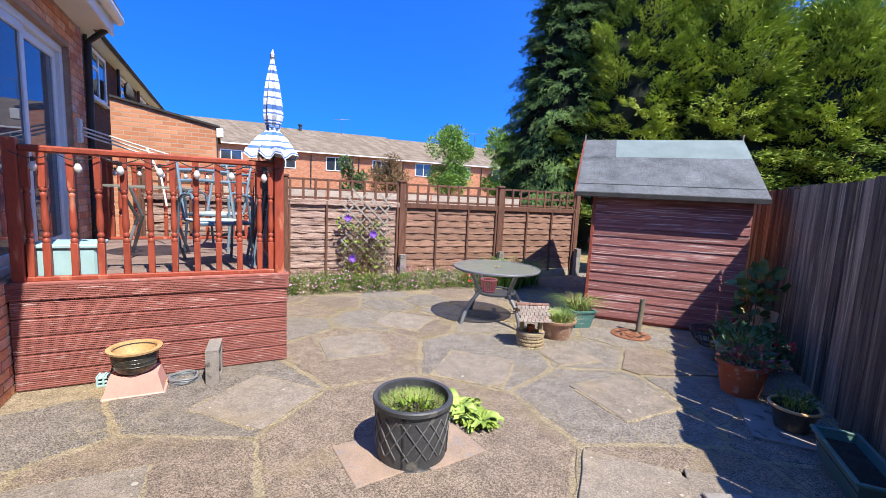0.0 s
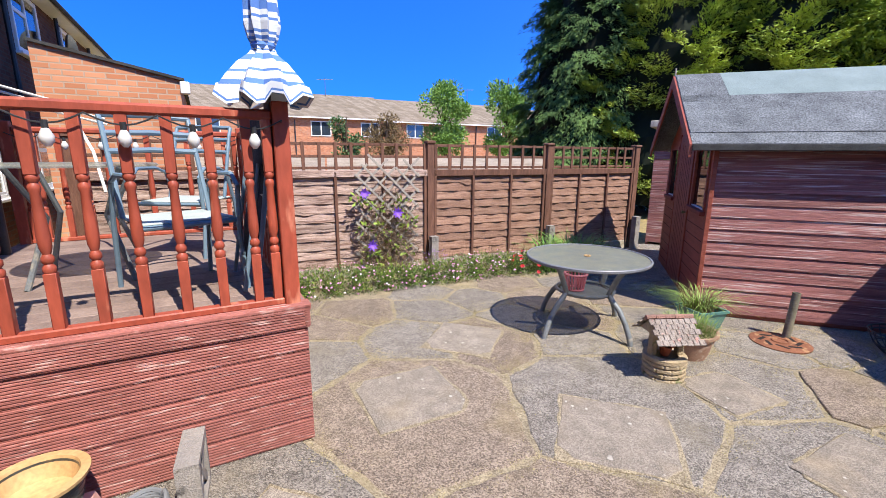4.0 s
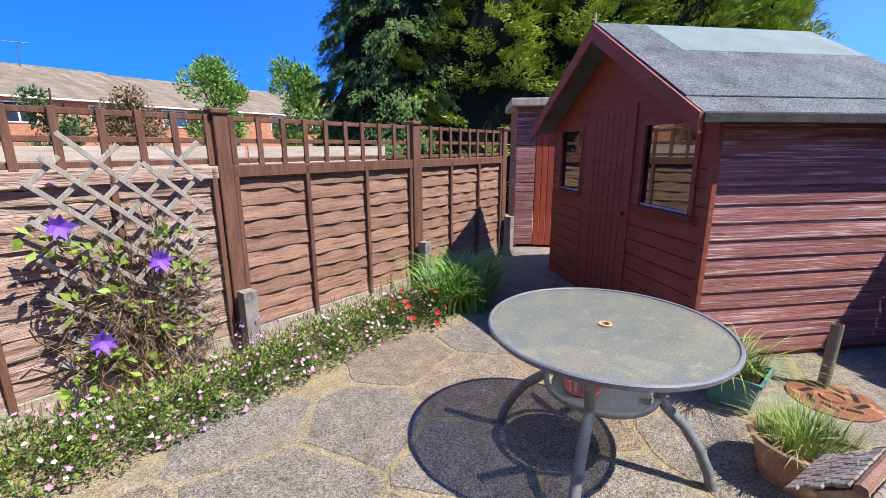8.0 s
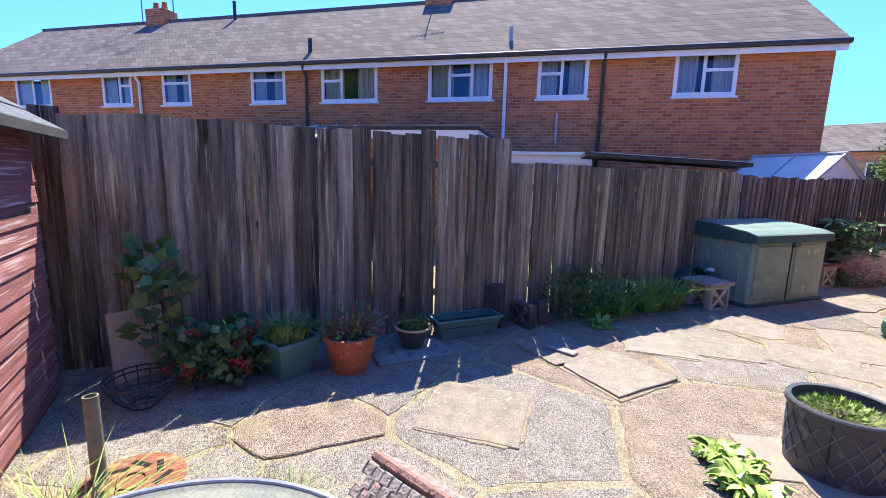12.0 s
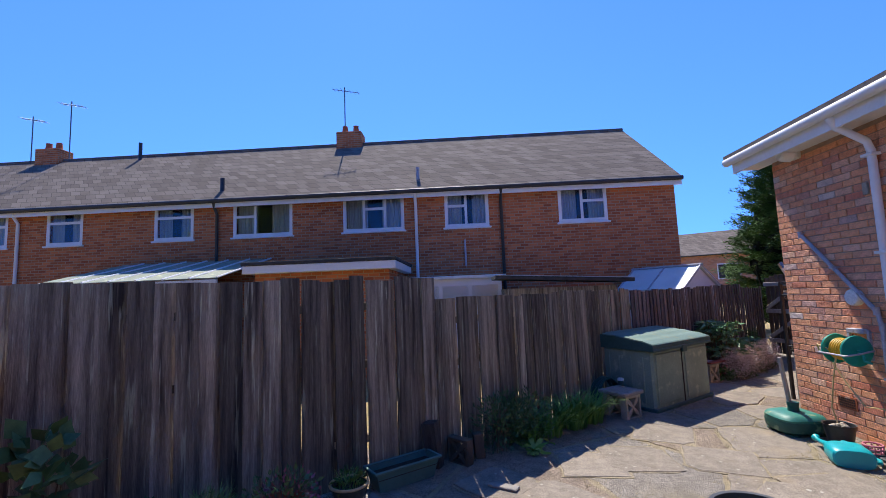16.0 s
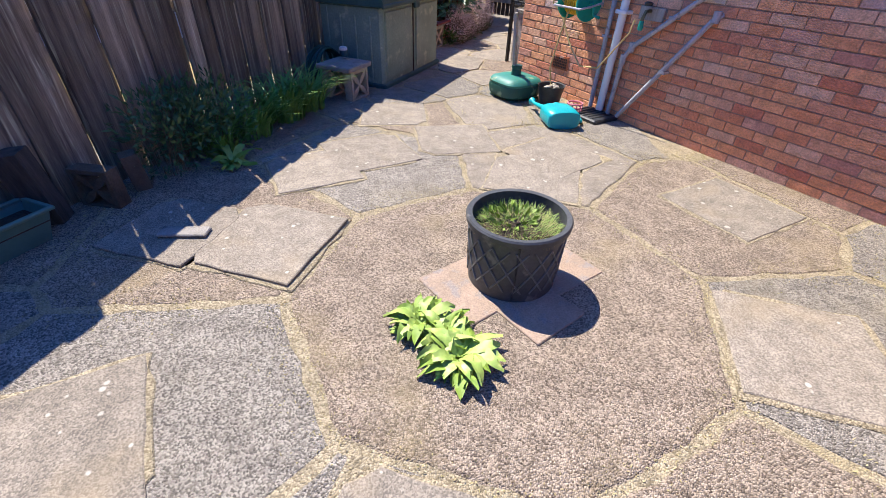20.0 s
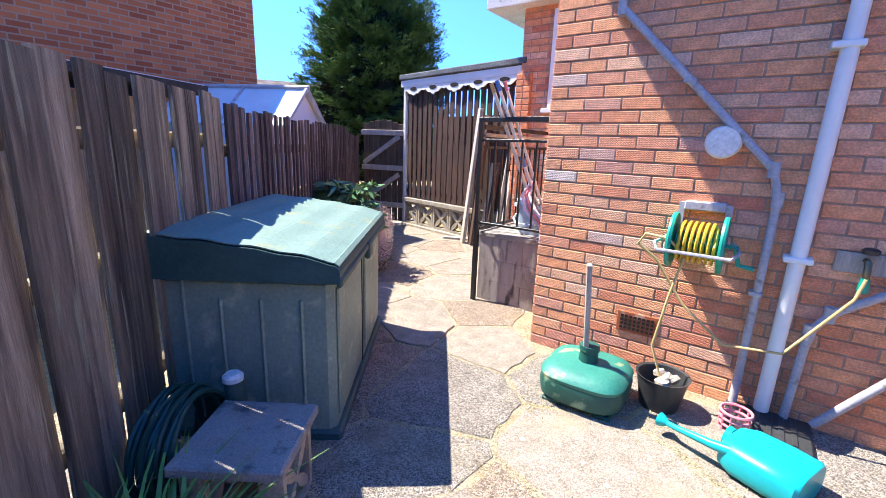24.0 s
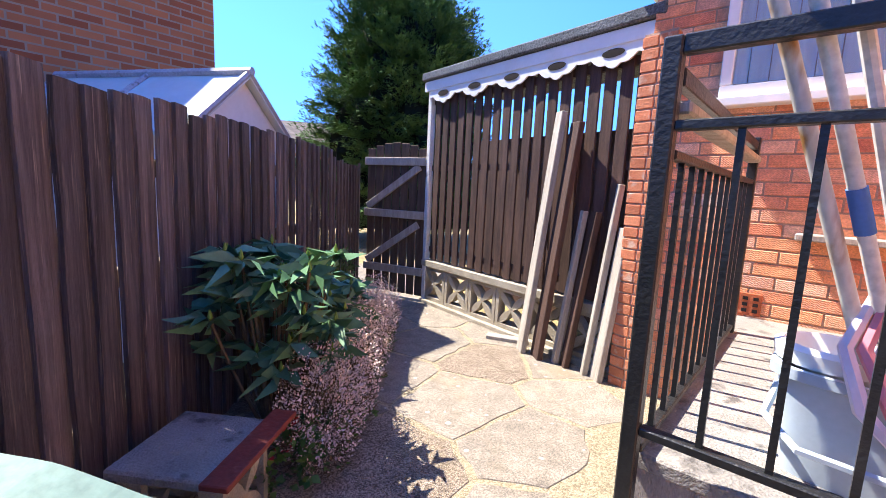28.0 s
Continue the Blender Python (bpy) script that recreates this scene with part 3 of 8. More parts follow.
# ---- ground ----
g = Geo()
gx = [-300, -120, -60, -30, -15] + [-8 + 0.5 * i for i in range(41)] + [18, 30, 60, 120, 300]
gy = gx
rows_v = [(x, y, -0.03) for y in gy for x in gx]
n = len(gx)
g.add(rows_v, [(j * n + i, j * n + i + 1, (j + 1) * n + i + 1, (j + 1) * n + i) for j in range(n - 1) for i in range(n - 1)])
M_ground = mat("bare_earth_and_moss", srgb("9a8658"), srgb("7c7050"), rough=0.95, scale=6, fine=60, bump=0.9, c=srgb("b09a5e"), spots=0.3)
solo("ground", g, M_ground, "dry mossy earth under and round the garden", "ground", kind="structure")

g = Geo()
g.prism([(-0.2, -7.2), (0.5, -7.2), (3.2, 1.2), (4.6, 6.6), (3.2, 10.6), (2.0, 9.4), (-2.9, 6.8), (-3.3, 3.4), (-0.9, -0.6), (-3.0, -2.2)], -0.25, 0.0105)
solo("patio", g, M_joint, "exposed-aggregate concrete patio with dry moss in the joints", "patio", kind="structure")

# ---- the house ----
hw = thing("wall_house", "orange-red brick rear wall of the house", "wall", HOUSE, kind="structure")
g = Geo()
T = 0.28
X1 = 7.08
win = (1.78, 3.75, 1.98, 3.02)
door = (4.62, 6.6, 0.84, 2.88)
g.box(0, 0, -0.2, X1, T, 0.84)
for a, b in ((0, win[0]), (win[1], door[0]), (door[1], X1)):
    g.box(a, 0, 0.84, b, T, 3.3)
g.box(win[0], 0, 0.84, win[1], T, win[2])
g.box(win[0], 0, win[3], win[1], T, 3.3)
g.box(door[0], 0, door[3], door[1], T, 3.3)
for i in range(0, len(g.v), 8):
    part("mortar_bed", Geo().add(g.v[i:i + 8], [(3, 2, 1, 0), (4, 5, 6, 7), (0, 1, 5, 4), (1, 2, 6, 5), (2, 3, 7, 6), (3, 0, 4, 7)]), M_mortar, hw)
g = Geo().box(0, T, -0.2, T, 2.4, 3.3)
ew = solo("wall_end", g, M_mortar, "orange-red brick end wall of the house", "wall", HOUSE, kind="structure")
g = Geo().box(-1.46, 2.4, -0.2, 1.2, 2.68, 3.1)
solo("wall_recess", g, M_mortar, "orange-red brick wall behind the landing", "wall", HOUSE, kind="structure")
g = Geo().box(X1 - T, T, -0.2, X1, 4, 3.3).box(0, 4, -0.2, X1, 4.2, 3.3)
solo("wall_far", g, M_brick, "brick walls closing the house", "wall", HOUSE, kind="structure")
rf = thing("roof_house", "tiled house roof with white fascia and gutter", "roof", HOUSE, kind="structure")
g = Geo()
g.add([(-0.35, -0.4, 3.32), (X1 - 0.05, -0.4, 3.32), (X1 - 0.05, 4, 4.9), (-0.35, 4, 4.9), (-0.35, -0.4, 3.42), (X1 - 0.05, -0.4, 3.42), (X1 - 0.05, 4, 5.0), (-0.35, 4, 5.0)],
      [(3, 2, 1, 0), (4, 5, 6, 7), (0, 1, 5, 4), (1, 2, 6, 5), (2, 3, 7, 6), (3, 0, 4, 7)])
part("tiles", g, M_tile_roof, rf)
part("fascia", Geo().box(-0.3, -0.32, 3.16, X1 - 0.08, -0.29, 3.36, ch=0.004), M_white, rf, "white fascia board")
part("soffit", Geo().box(-0.3, -0.29, 3.2, X1 - 0.08, 0.02, 3.22), M_white, rf, "white soffit boards")
part("gutter", Geo().tube([(-0.35, -0.37, 3.33), (X1 - 0.1, -0.37, 3.33)], 0.055, 10), M_white, rf, "white half-round gutter", True)

# ---- boarded side fence ----
FENCE = [((4.79, 8.31), (2.64, 2.42), 1.86), ((2.64, 2.42), (1.65, -1.45), 1.66), ((1.65, -1.45), (0.95, -3.6), 1.6), ((0.95, -3.6), (0.33, -5.45), 1.64), ((0.33, -5.45), (-0.02, -6.42), 1.56)]
for k, (p, q, h) in enumerate(FENCE):
    m = line_frame(p, q)
    L = math.dist(p, q)
    f = thing("side_fence", "tall dark weathered vertical-board fence with gaps" if k < 2 else "brown featheredge board fence", "fence", m, group="side fence runs")
    w = 0.15 if k < 2 else 0.11
    nb = int(L / w)
    w = L / nb
    meshes = []
    for v in range(5):
        gg = Geo()
        r = random.Random(v + 10 * k)
        hh = h + r.uniform(-0.02, 0.02)
        lean = (0.0, 0.0, 0.003, 0.007, 0.0)[v]
        o = 1.07 if k >= 2 else 1.05
        e = 0.011 if k >= 2 else 0.006
        n, vs = 8, []
        for j in range(n + 1):
            z = (hh - (r.uniform(0, .03) if j == n else 0)) * j / n
            wa, wb = r.uniform(-.004, .004), r.uniform(-.004, .004)
            cup = r.uniform(-.003, .003)
            vs += [(wa - (o - 1) * w, -e, z), (w * 0.45, cup - e * 0.4, z), (w + 0.002 + wb, 0.013, z), (w + 0.002 + wb, 0.022, z), (wa - (o - 1) * w, 0.02 - e, z)]
        fs = [(4, 3, 2, 1, 0), tuple(5 * n + q for q in range(5))]
        for j in range(n):
            a = 5 * j
            fs += [(a + q, a + (q + 1) % 5, a + 5 + (q + 1) % 5, a + 5 + q) for q in range(5)]
        gg.add(vs, fs)
        meshes.append(gg.mesh("board", M_board if k < 2 else M_board_b))
    for i in range(nb):
        if k == 0 and i * w < 5.47 < (i + 1) * w:
            nw = part("board", meshes[0], None, f)
            nw.matrix_local = pose(i * w, 0, 0.02, 0, -0.3, 0) @ Matrix.Diagonal((0.87, 1, 1, 1))
            continue
        b = part("board", meshes[rng.randrange(5)], None, f)
        b.matrix_local = pose(i * w, (0.016 * (i % 2) + rng.uniform(-0.006, 0.004)) if k < 2 else rng.uniform(-.004, .004), 0.02 + rng.uniform(-0.025, 0.0), 0, rng.uniform(-0.35, 0.35) if k < 2 else rng.uniform(-.2, .2), 0)
    for z in (0.35, h * 0.55, h - 0.3):
        part("arris_rail", Geo().box(0, 0.03, z, L, 0.075, z + 0.075, ch=0.008), M_board, f)

# ---- lap-panel back fence with trellis ----
BF = [(-4.55, 6.02), (-2.82, 6.93), (-1.12, 7.83), (0.6, 8.72), (2.21, 9.66)]
for i, p in enumerate(BF):
    d = 30.0
    t = thing("fence_post", "brown timber fence post with a flat cap", "post", at(p[0], p[1], 0, 29), group="back fence posts")
    part("shaft", Geo().box(-0.05, -0.05, -0.1, 0.05, 0.05, 1.74, ch=0.006), M_fence_post, t)
    part("cap", Geo().box(-0.065, -0.065, 1.74, 0.065, 0.065, 1.78, ch=0.01), M_fence_post, t)
for i in range(len(BF) - 1):
    p, q = BF[i], BF[i + 1]
    m = line_frame(p, q)
    L = math.dist(p, q) - 0.1
    f = thing("lap_fence_panel", "weathered brown waney-lap fence panel", "fence panel", m, group="back fence panels")
    r = random.Random(i)
    for k in range(10):
        z0 = 0.16 + k * 0.118
        gg = Geo()
        n = 44
        w0, knot = r.uniform(0, 50), r.uniform(0.1, 0.9)
        big = 0.045 if k == 9 and i > 1 else 0.02 * (r.random() < 0.25)
        lo = [z0 + 0.007 * noise.noise(Vector((j * L / n * 1.6, w0, 0))) + 0.004 * noise.noise(Vector((j * L / n * 9, w0, 3))) - big * math.exp(-((j / n - knot) / 0.045) ** 2) for j in range(n + 1)]
        vs, fs = [], []
        for j in range(n + 1):
            x = 0.05 + L * j / n
            bow = 0.006 * math.sin(j * 0.8 + k * 2 + i)
            vs += [(x, -0.013 + bow, lo[j]), (x, 0.004, z0 + 0.15), (x, -0.003 + bow, lo[j]), (x, 0.012, z0 + 0.15)]
        for j in range(n):
            a, b = 4 * j, 4 * j + 4
            fs += [(a, b, b + 1, a + 1), (a + 2, a + 3, b + 3, b + 2), (a, a + 2, b + 2, b), (a + 1, b + 1, b + 3, a + 3)]
        gg.add(vs, fs)
        part("lap_board", gg, M_fence if i > 1 else M_fence_grey, f)
    for x in (0.07, L / 3 + 0.04, 2 * L / 3 + 0.05, L + 0.02):
        part("batten", Geo().box(x - 0.018, -0.045, 0.12, x + 0.018, -0.015, 1.38, ch=0.004), M_fence_post, f)
    part("top_rail", Geo().box(0.05, -0.045, 1.31, L + 0.05, 0.03, 1.398, ch=0.005), M_fence_grey if i < 2 else M_fence_post, f)
    part("base_rail", Geo().box(0.05, -0.02, 0.0, L + 0.05, 0.02, 0.15, ch=0.005), M_cream, f)
    tr = thing("trellis_panel", "brown square-lattice trellis on the fence", "trellis", m, group="back fence trellis")
    for z in (1.41, 1.55, 1.7):
        part("bar", Geo().box(0.05, -0.002, z, L + 0.05, 0.018, z + 0.034, ch=0.003), M_fence_post, tr)
    lean = random.Random(60 + i)
    for k in range(10):
        x = 0.08 + (L - 0.06) * k / 9
        part("upright", Geo().box(-0.02, -0.02, 0, 0.02, -0.002, 0.34, ch=0.003), M_fence_post, tr, m=pose(x + lean.uniform(-0.008, 0.008), -0.001, 1.399, 0, lean.uniform(-1.2, 1.2), 0))

# ---- garden shed ----
SH = line_frame((1.785, 6.30), (2.265, 8.24))
SW, SD, SE, SR = 2.5, 1.78, 1.75, 2.5
shed = thing("garden_shed", "red-brown timber garden shed with a grey felt roof", "shed", SH)
g = Geo()
# gable front lies on y = 0, the depth runs to -y
w1, d1, w2 = (0.15, 0.74), (0.9, 1.72), (1.8, 2.29)
zb, zt = 1.06, 1.69
for a, b, c, d in ((0, 0.05, w1[0], SE), (w1[1], 0.05, d1[0], SE), (d1[1], 0.05, w2[0], SE), (w2[1], 0.05, SW, SE), (w1[0], 0.05, w1[1], zb), (w2[0], 0.05, w2[1], zb), (w1[0], zt, w1[1], SE), (w2[0], zt, w2[1], SE)):
    part("front_panel", Geo().box(a, -0.03, b, c, 0, d), M_shed_front, shed)
g.add([(0, -0.03, SE), (SW, -0.03, SE), (SW / 2, -0.03, SR - 0.03), (0, 0, SE), (SW, 0, SE), (SW / 2, 0, SR - 0.03)], [(0, 1, 2), (5, 4, 3), (0, 3, 4, 1), (1, 4, 5, 2), (2, 5, 3, 0)])
part("gable", g, M_shed_front, shed)
part("door", Geo().box(d1[0] + 0.005, -0.02, 0.07, d1[1] - 0.005, 0.012, 1.84, ch=0.004), M_shed_front, shed, "plain dark red shed door")
g = Geo().box(0.02, -SD, 0.05, SW - 0.02, -SD + 0.03, SE).box(SW - 0.03, -SD, 0.05, SW, -0.03, SE).box(0.02, -SD, 0.05, 0.05, -0.03, SE).box(0, -SD, 0.02, SW, 0, 0.06)
part("carcass", g, M_shed_front, shed)
nb = 14
bh = (SE - 0.06) / nb
for i in range(nb):
    z = 0.06 + i * bh
    gg = Geo()
    gg.add([(-0.014, 0, z), (-0.003, 0, z + bh + 0.01), (0.02, 0, z + bh + 0.01), (0.02, 0, z), (-0.014, -SD, z), (-0.003, -SD, z + bh + 0.01), (0.02, -SD, z + bh + 0.01), (0.02, -SD, z)],
           [(0, 1, 2, 3), (7, 6, 5, 4), (0, 4, 5, 1), (1, 5, 6, 2), (2, 6, 7, 3), (3, 7, 4, 0)])
    part("cladding_board", gg, M_shed, shed)
part("corner_trim", Geo().box(-0.035, -0.02, 0.05, 0.02, 0.022, SE, ch=0.004), M_shed_front, shed)
OV = 0.24
for sgn, nm in ((0, "roof_slope"), (1, "roof_slope")):
    x0, x1 = (-0.15, SW / 2) if not sgn else (SW + 0.15, SW / 2)
    ze = SE - 0.15 * (SR - SE) / (SW / 2) + 0.02
    gg = Geo()
    gg.add([(x0, OV, ze), (x1, OV, SR), (x1, -SD - 0.12, SR), (x0, -SD - 0.12, ze), (x0, OV, ze + 0.035), (x1, OV, SR + 0.035), (x1, -SD - 0.12, SR + 0.035), (x0, -SD - 0.12, ze + 0.035)],
           [(3, 2, 1, 0), (4, 5, 6, 7), (0, 1, 5, 4), (1, 2, 6, 5), (2, 3, 7, 6), (3, 0, 4, 7)])
    part(nm, gg, M_felt, shed)
    gg = Geo()
    gg.add([(x0, OV, ze - 0.09), (x1, OV, SR - 0.1), (x1, OV + 0.022, SR - 0.1), (x0, OV + 0.022, ze - 0.09), (x0, OV, ze + 0.03), (x1, OV, SR + 0.03), (x1, OV + 0.022, SR + 0.03), (x0, OV + 0.022, ze + 0.03)],
           [(3, 2, 1, 0), (4, 5, 6, 7), (0, 1, 5, 4), (1, 2, 6, 5), (2, 3, 7, 6), (3, 0, 4, 7)])
    part("bargeboard", gg, M_shed_front, shed)
for a, b in (w1, w2):
    part("pane", Geo().box(a, -0.018, zb, b, -0.014, zt), M_shedpane, shed, "shed window pane")

# ---- deck ----
DK = HOUSE
DS, DE, DW, DZ = 4.76, 7.5, -1.88, 0.82
deck = thing("deck", "raised red-stained timber deck with grooved boards", "deck", DK)
# dark solid filling the deck's inside, painted as the shade below it
part("frame", Geo().box(DS + 0.03, DW + 0.03, 0, DE, 0, DZ - 0.03), M_soil, deck, "solid dark fill standing in for shade under the deck")


def grooved(L, h, t=0.028, n=8):
    """A grooved decking board: length along x, face towards -y, its lower edge at z = 0."""
    prof = [(t, 0.0), (0.004, 0.0)]
    for k in range(n):
        z0, z1 = 0.004 + (h - 0.008) * k / n, 0.004 + (h - 0.008) * (k + 1) / n
        e = (z1 - z0) * 0.2
        prof += [(0.006, z0 + e * 0.5), (0.0, z0 + e * 1.2), (0.0, z1 - e * 1.2), (0.006, z1 - e * 0.5)]
    prof += [(0.004, h), (t, h)]
    m = len(prof)
    return Geo().add([(x, y, z) for x in (0, L) for y, z in prof], [(k, (k + 1) % m, m + (k + 1) % m, m + k) for k in range(m)] + [tuple(range(m)), tuple(range(2 * m - 1, m - 1, -1))])


sk_a, sk_b = grooved(-DW - 0.02, 0.128).mesh("skirt_board", M_deckred), grooved(DE - DS, 0.128).mesh("skirt_board", M_deckred)
for i in range(5):
    z = 0.02 + i * 0.135
    part("skirt_board", sk_a, None, deck, m=pose(DS, -0.02, z, 0, 0, -90))
    part("skirt_board", sk_b, None, deck, m=pose(DS + 0.03, DW, z))
part("fascia_board", grooved(-DW, 0.12), M_deckred, deck, m=pose(DS - 0.014, 0, 0.695, 0, 0, -90))
part("fascia_board", grooved(DE - DS + 0.014, 0.12), M_deckred, deck, m=pose(DS - 0.014, DW - 0.014, 0.695))
part("edge_board", grooved(-DW + 0.02, 0.1), M_deckred, deck, m=pose(DS - 0.014, 0, DZ + 0.002, -90, 0, -90))
nb = 18
for i in range(nb):
    x = DS + (DE - DS) * i / nb
    part("deck_board", Geo().box(x, DW, DZ - 0.028, x + (DE - DS) / nb - 0.006, 0, DZ, ch=0.003), M_decktop, deck)
rail = thing("deck_railing", "orange-red painted railing with turned balusters", "railing", DK)
prof = [(0.014, 0.24), (0.024, 0.255), (0.024, 0.275), (0.015, 0.288), (0.023, 0.3), (0.023, 0.315), (0.015, 0.33), (0.023, 0.36), (0.0245, 0.4), (0.021, 0.48), (0.017, 0.58), (0.022, 0.595), (0.022, 0.61), (0.015, 0.622), (0.024, 0.637), (0.024, 0.65), (0.014, 0.665)]
bal = Geo().box(-0.022, -0.022, 0, 0.022, 0.022, 0.25, ch=0.003).lathe(prof, 14).box(-0.022, -0.022, 0.655, 0.022, 0.022, 0.905, ch=0.003).mesh("baluster", M_rail, True)
RZ = DZ + 0.03
newels = [(DS + 0.07, DW + 0.06), (DS + 0.07, -0.07), (DE - 0.07, DW + 0.06), (DE - 0.07, -0.07)]
for x, y in newels:
    part("newel_post", Geo().box(x - 0.038, y - 0.038, 0.0, x + 0.038, y + 0.038, DZ + 1.02, ch=0.005), M_rail, rail)
for (a, b), (c, d) in ((newels[0], newels[1]), (newels[0], newels[2]), (newels[2], newels[3])):
    L = math.dist((a, b), (c, d))
    mm = line_frame((a, b), (c, d))
    part("handrail", Geo().box(0.038, -0.03, DZ + 0.93, L - 0.038, 0.03, DZ + 0.98, m=mm, ch=0.012), M_rail, rail)
    part("bottom_rail", Geo().box(0.038, -0.028, DZ, L - 0.038, 0.028, DZ + 0.035, m=mm, ch=0.006), M_rail, rail)
    k = int(L / 0.172)
    for i in range(k):
        o = part("baluster", bal, None, rail)
        o.matrix_local = mm @ at((i + 1) * L / (k + 1), 0, RZ)
    for e in (0.068, L - 0.068):
        part("baluster", bal, None, rail, m=mm @ at(e, 0, RZ))

# ---- garden table ----
tb = thing("garden_table", "round frosted glass garden table with curved grey metal legs", "table", at(0.546, 5.837))
part("tabletop", Geo().lathe([(0.02, 0.69), (0.53, 0.69), (0.53, 0.7), (0.02, 0.7)], 64, cap=False), M_glass_table, tb, "frosted glass top", True)
part("rim", Geo().lathe([(0.528, 0.688), (0.528, 0.703), (0.531, 0.7065), (0.541, 0.7065), (0.547, 0.7), (0.546, 0.684), (0.538, 0.676), (0.528, 0.688)], 64, cap=False), M_rimgrey, tb, "flat lilac-grey rim", True)
for k in range(4):
    a = math.radians(38 + 90 * k)
    pts = [(0.4, 0.675), (0.34, 0.58), (0.28, 0.46), (0.255, 0.4), (0.29, 0.36), (0.37, 0.29), (0.44, 0.19), (0.49, 0.08), (0.51, 0.0)]
    part("leg", Geo().tube([(r * math.cos(a), r * math.sin(a), z) for r, z in pts], 0.024, 10), M_grey_metal, tb, "", True)
part("ring", Geo().tube([(0.255 * math.cos(a * math.pi / 16), 0.255 * math.sin(a * math.pi / 16), 0.39) for a in range(32)], 0.014, 8, True), M_grey_metal, tb, "", True)

# ---- planter ----
pl = thing("round_planter", "dark grey resin planter with a lattice pattern", "planter", at(0.02, 2.84))
part("body", Geo().lathe([(0.213, -0.005), (0.226, 0.345), (0.243, 0.352), (0.245, 0.375), (0.238, 0.383), (0.216, 0.38), (0.21, 0.28), (0.01, 0.28)], 48, cap=False), M_pl, pl, "", True)

# ---- storage box ----
bx = thing("storage_box", "olive green plastic garden storage box with a dark lid", "storage box", line_frame((1.17, -0.33), (0.74, -1.5)))
part("body", Geo().box(0, 0, 0.02, 1.43, 0.77, 0.82, ch=0.03), M_green_box, bx)
knots = [(-0.045, 0.862), (-0.04, 0.88), (-0.02, 0.894), (0.03, 0.908), (0.12, 0.926), (0.32, 0.956), (0.55, 0.983), (0.8, 1.0)]
lidp = knots[:3]
for (a, b), (c, d) in zip(knots[2:], knots[3:]):
    for q in range(1, 9):
        y = a + (c - a) * q / 8
        lidp.append((y, b + (d - b) * q / 8 + 0.003 * math.sin((y - 0.06) * 2 * math.pi / 0.21)))


def sheet(prof, x0, x1, zlow, off=0.0):
    """A solid under a curved profile in y, z, swept along x."""
    n = len(prof)
    vs = [(x, y, z + off) for x in (x0, x1) for y, z in prof] + [(x, y, (zlow if zlow else z + off - 0.006)) for x in (x0, x1) for y, z in prof]
    fs = []
    for k in range(n - 1):
        fs += [(k, k + 1, n + k + 1, n + k), (2 * n + k, 3 * n + k, 3 * n + k + 1, 2 * n + k + 1), (k, 2 * n + k, 2 * n + k + 1, k + 1), (n + k, n + k + 1, 3 * n + k + 1, 3 * n + k)]
    fs += [(0, n, 3 * n, 2 * n), (n - 1, 3 * n - 1, 4 * n - 1, 2 * n - 1)]
    return Geo().add(vs, fs)


part("lid", sheet(lidp, -0.04, 1.47, 0.81), M_lid, bx, "dark green lid edge")
# thin top sheet in a paler green than the lid edge
part("lid_top", sheet(lidp[1:], -0.03, 1.46, 0, 0.012), M_lid_top, bx, "pale green curved lid top")

# ---- landing with railing ----
ld = thing("landing", "grey concrete doorstep landing", "landing", HOUSE)
part("core", Geo().box(-0.79, 0.57, 0, 0, 2.4, 0.6), M_landing, ld)
for c in range(3):
    o = 0.2 * (c % 2)
    xs = [-0.82] + [x for x in (-0.82 + 0.44 - o, -0.82 + 0.88 - o) if x < -0.05] + [0.0]
    for a, b in zip(xs, xs[1:]):
        part("block", Geo().box(a + 0.003, 0.54, 0.205 * c + 0.001, b - 0.001, 0.64, 0.205 * c + 0.204, ch=0.002), M_landing, ld)
    ys = [0.64] + [y for y in (0.9 + o, 1.34 + o, 1.78 + o, 2.22 + o) if y < 2.35] + [2.4]
    for a, b in zip(ys, ys[1:]):
        part("block", Geo().box(-0.82, a + 0.003, 0.205 * c + 0.003, -0.72, b - 0.003, 0.205 * c + 0.202, ch=0.004), M_landing, ld)
part("top_slab", Geo().box(-0.83, 0.53, 0.615, 0, 2.4, 0.66, ch=0.006), M_concrete, ld, "pale grey worn top slab")


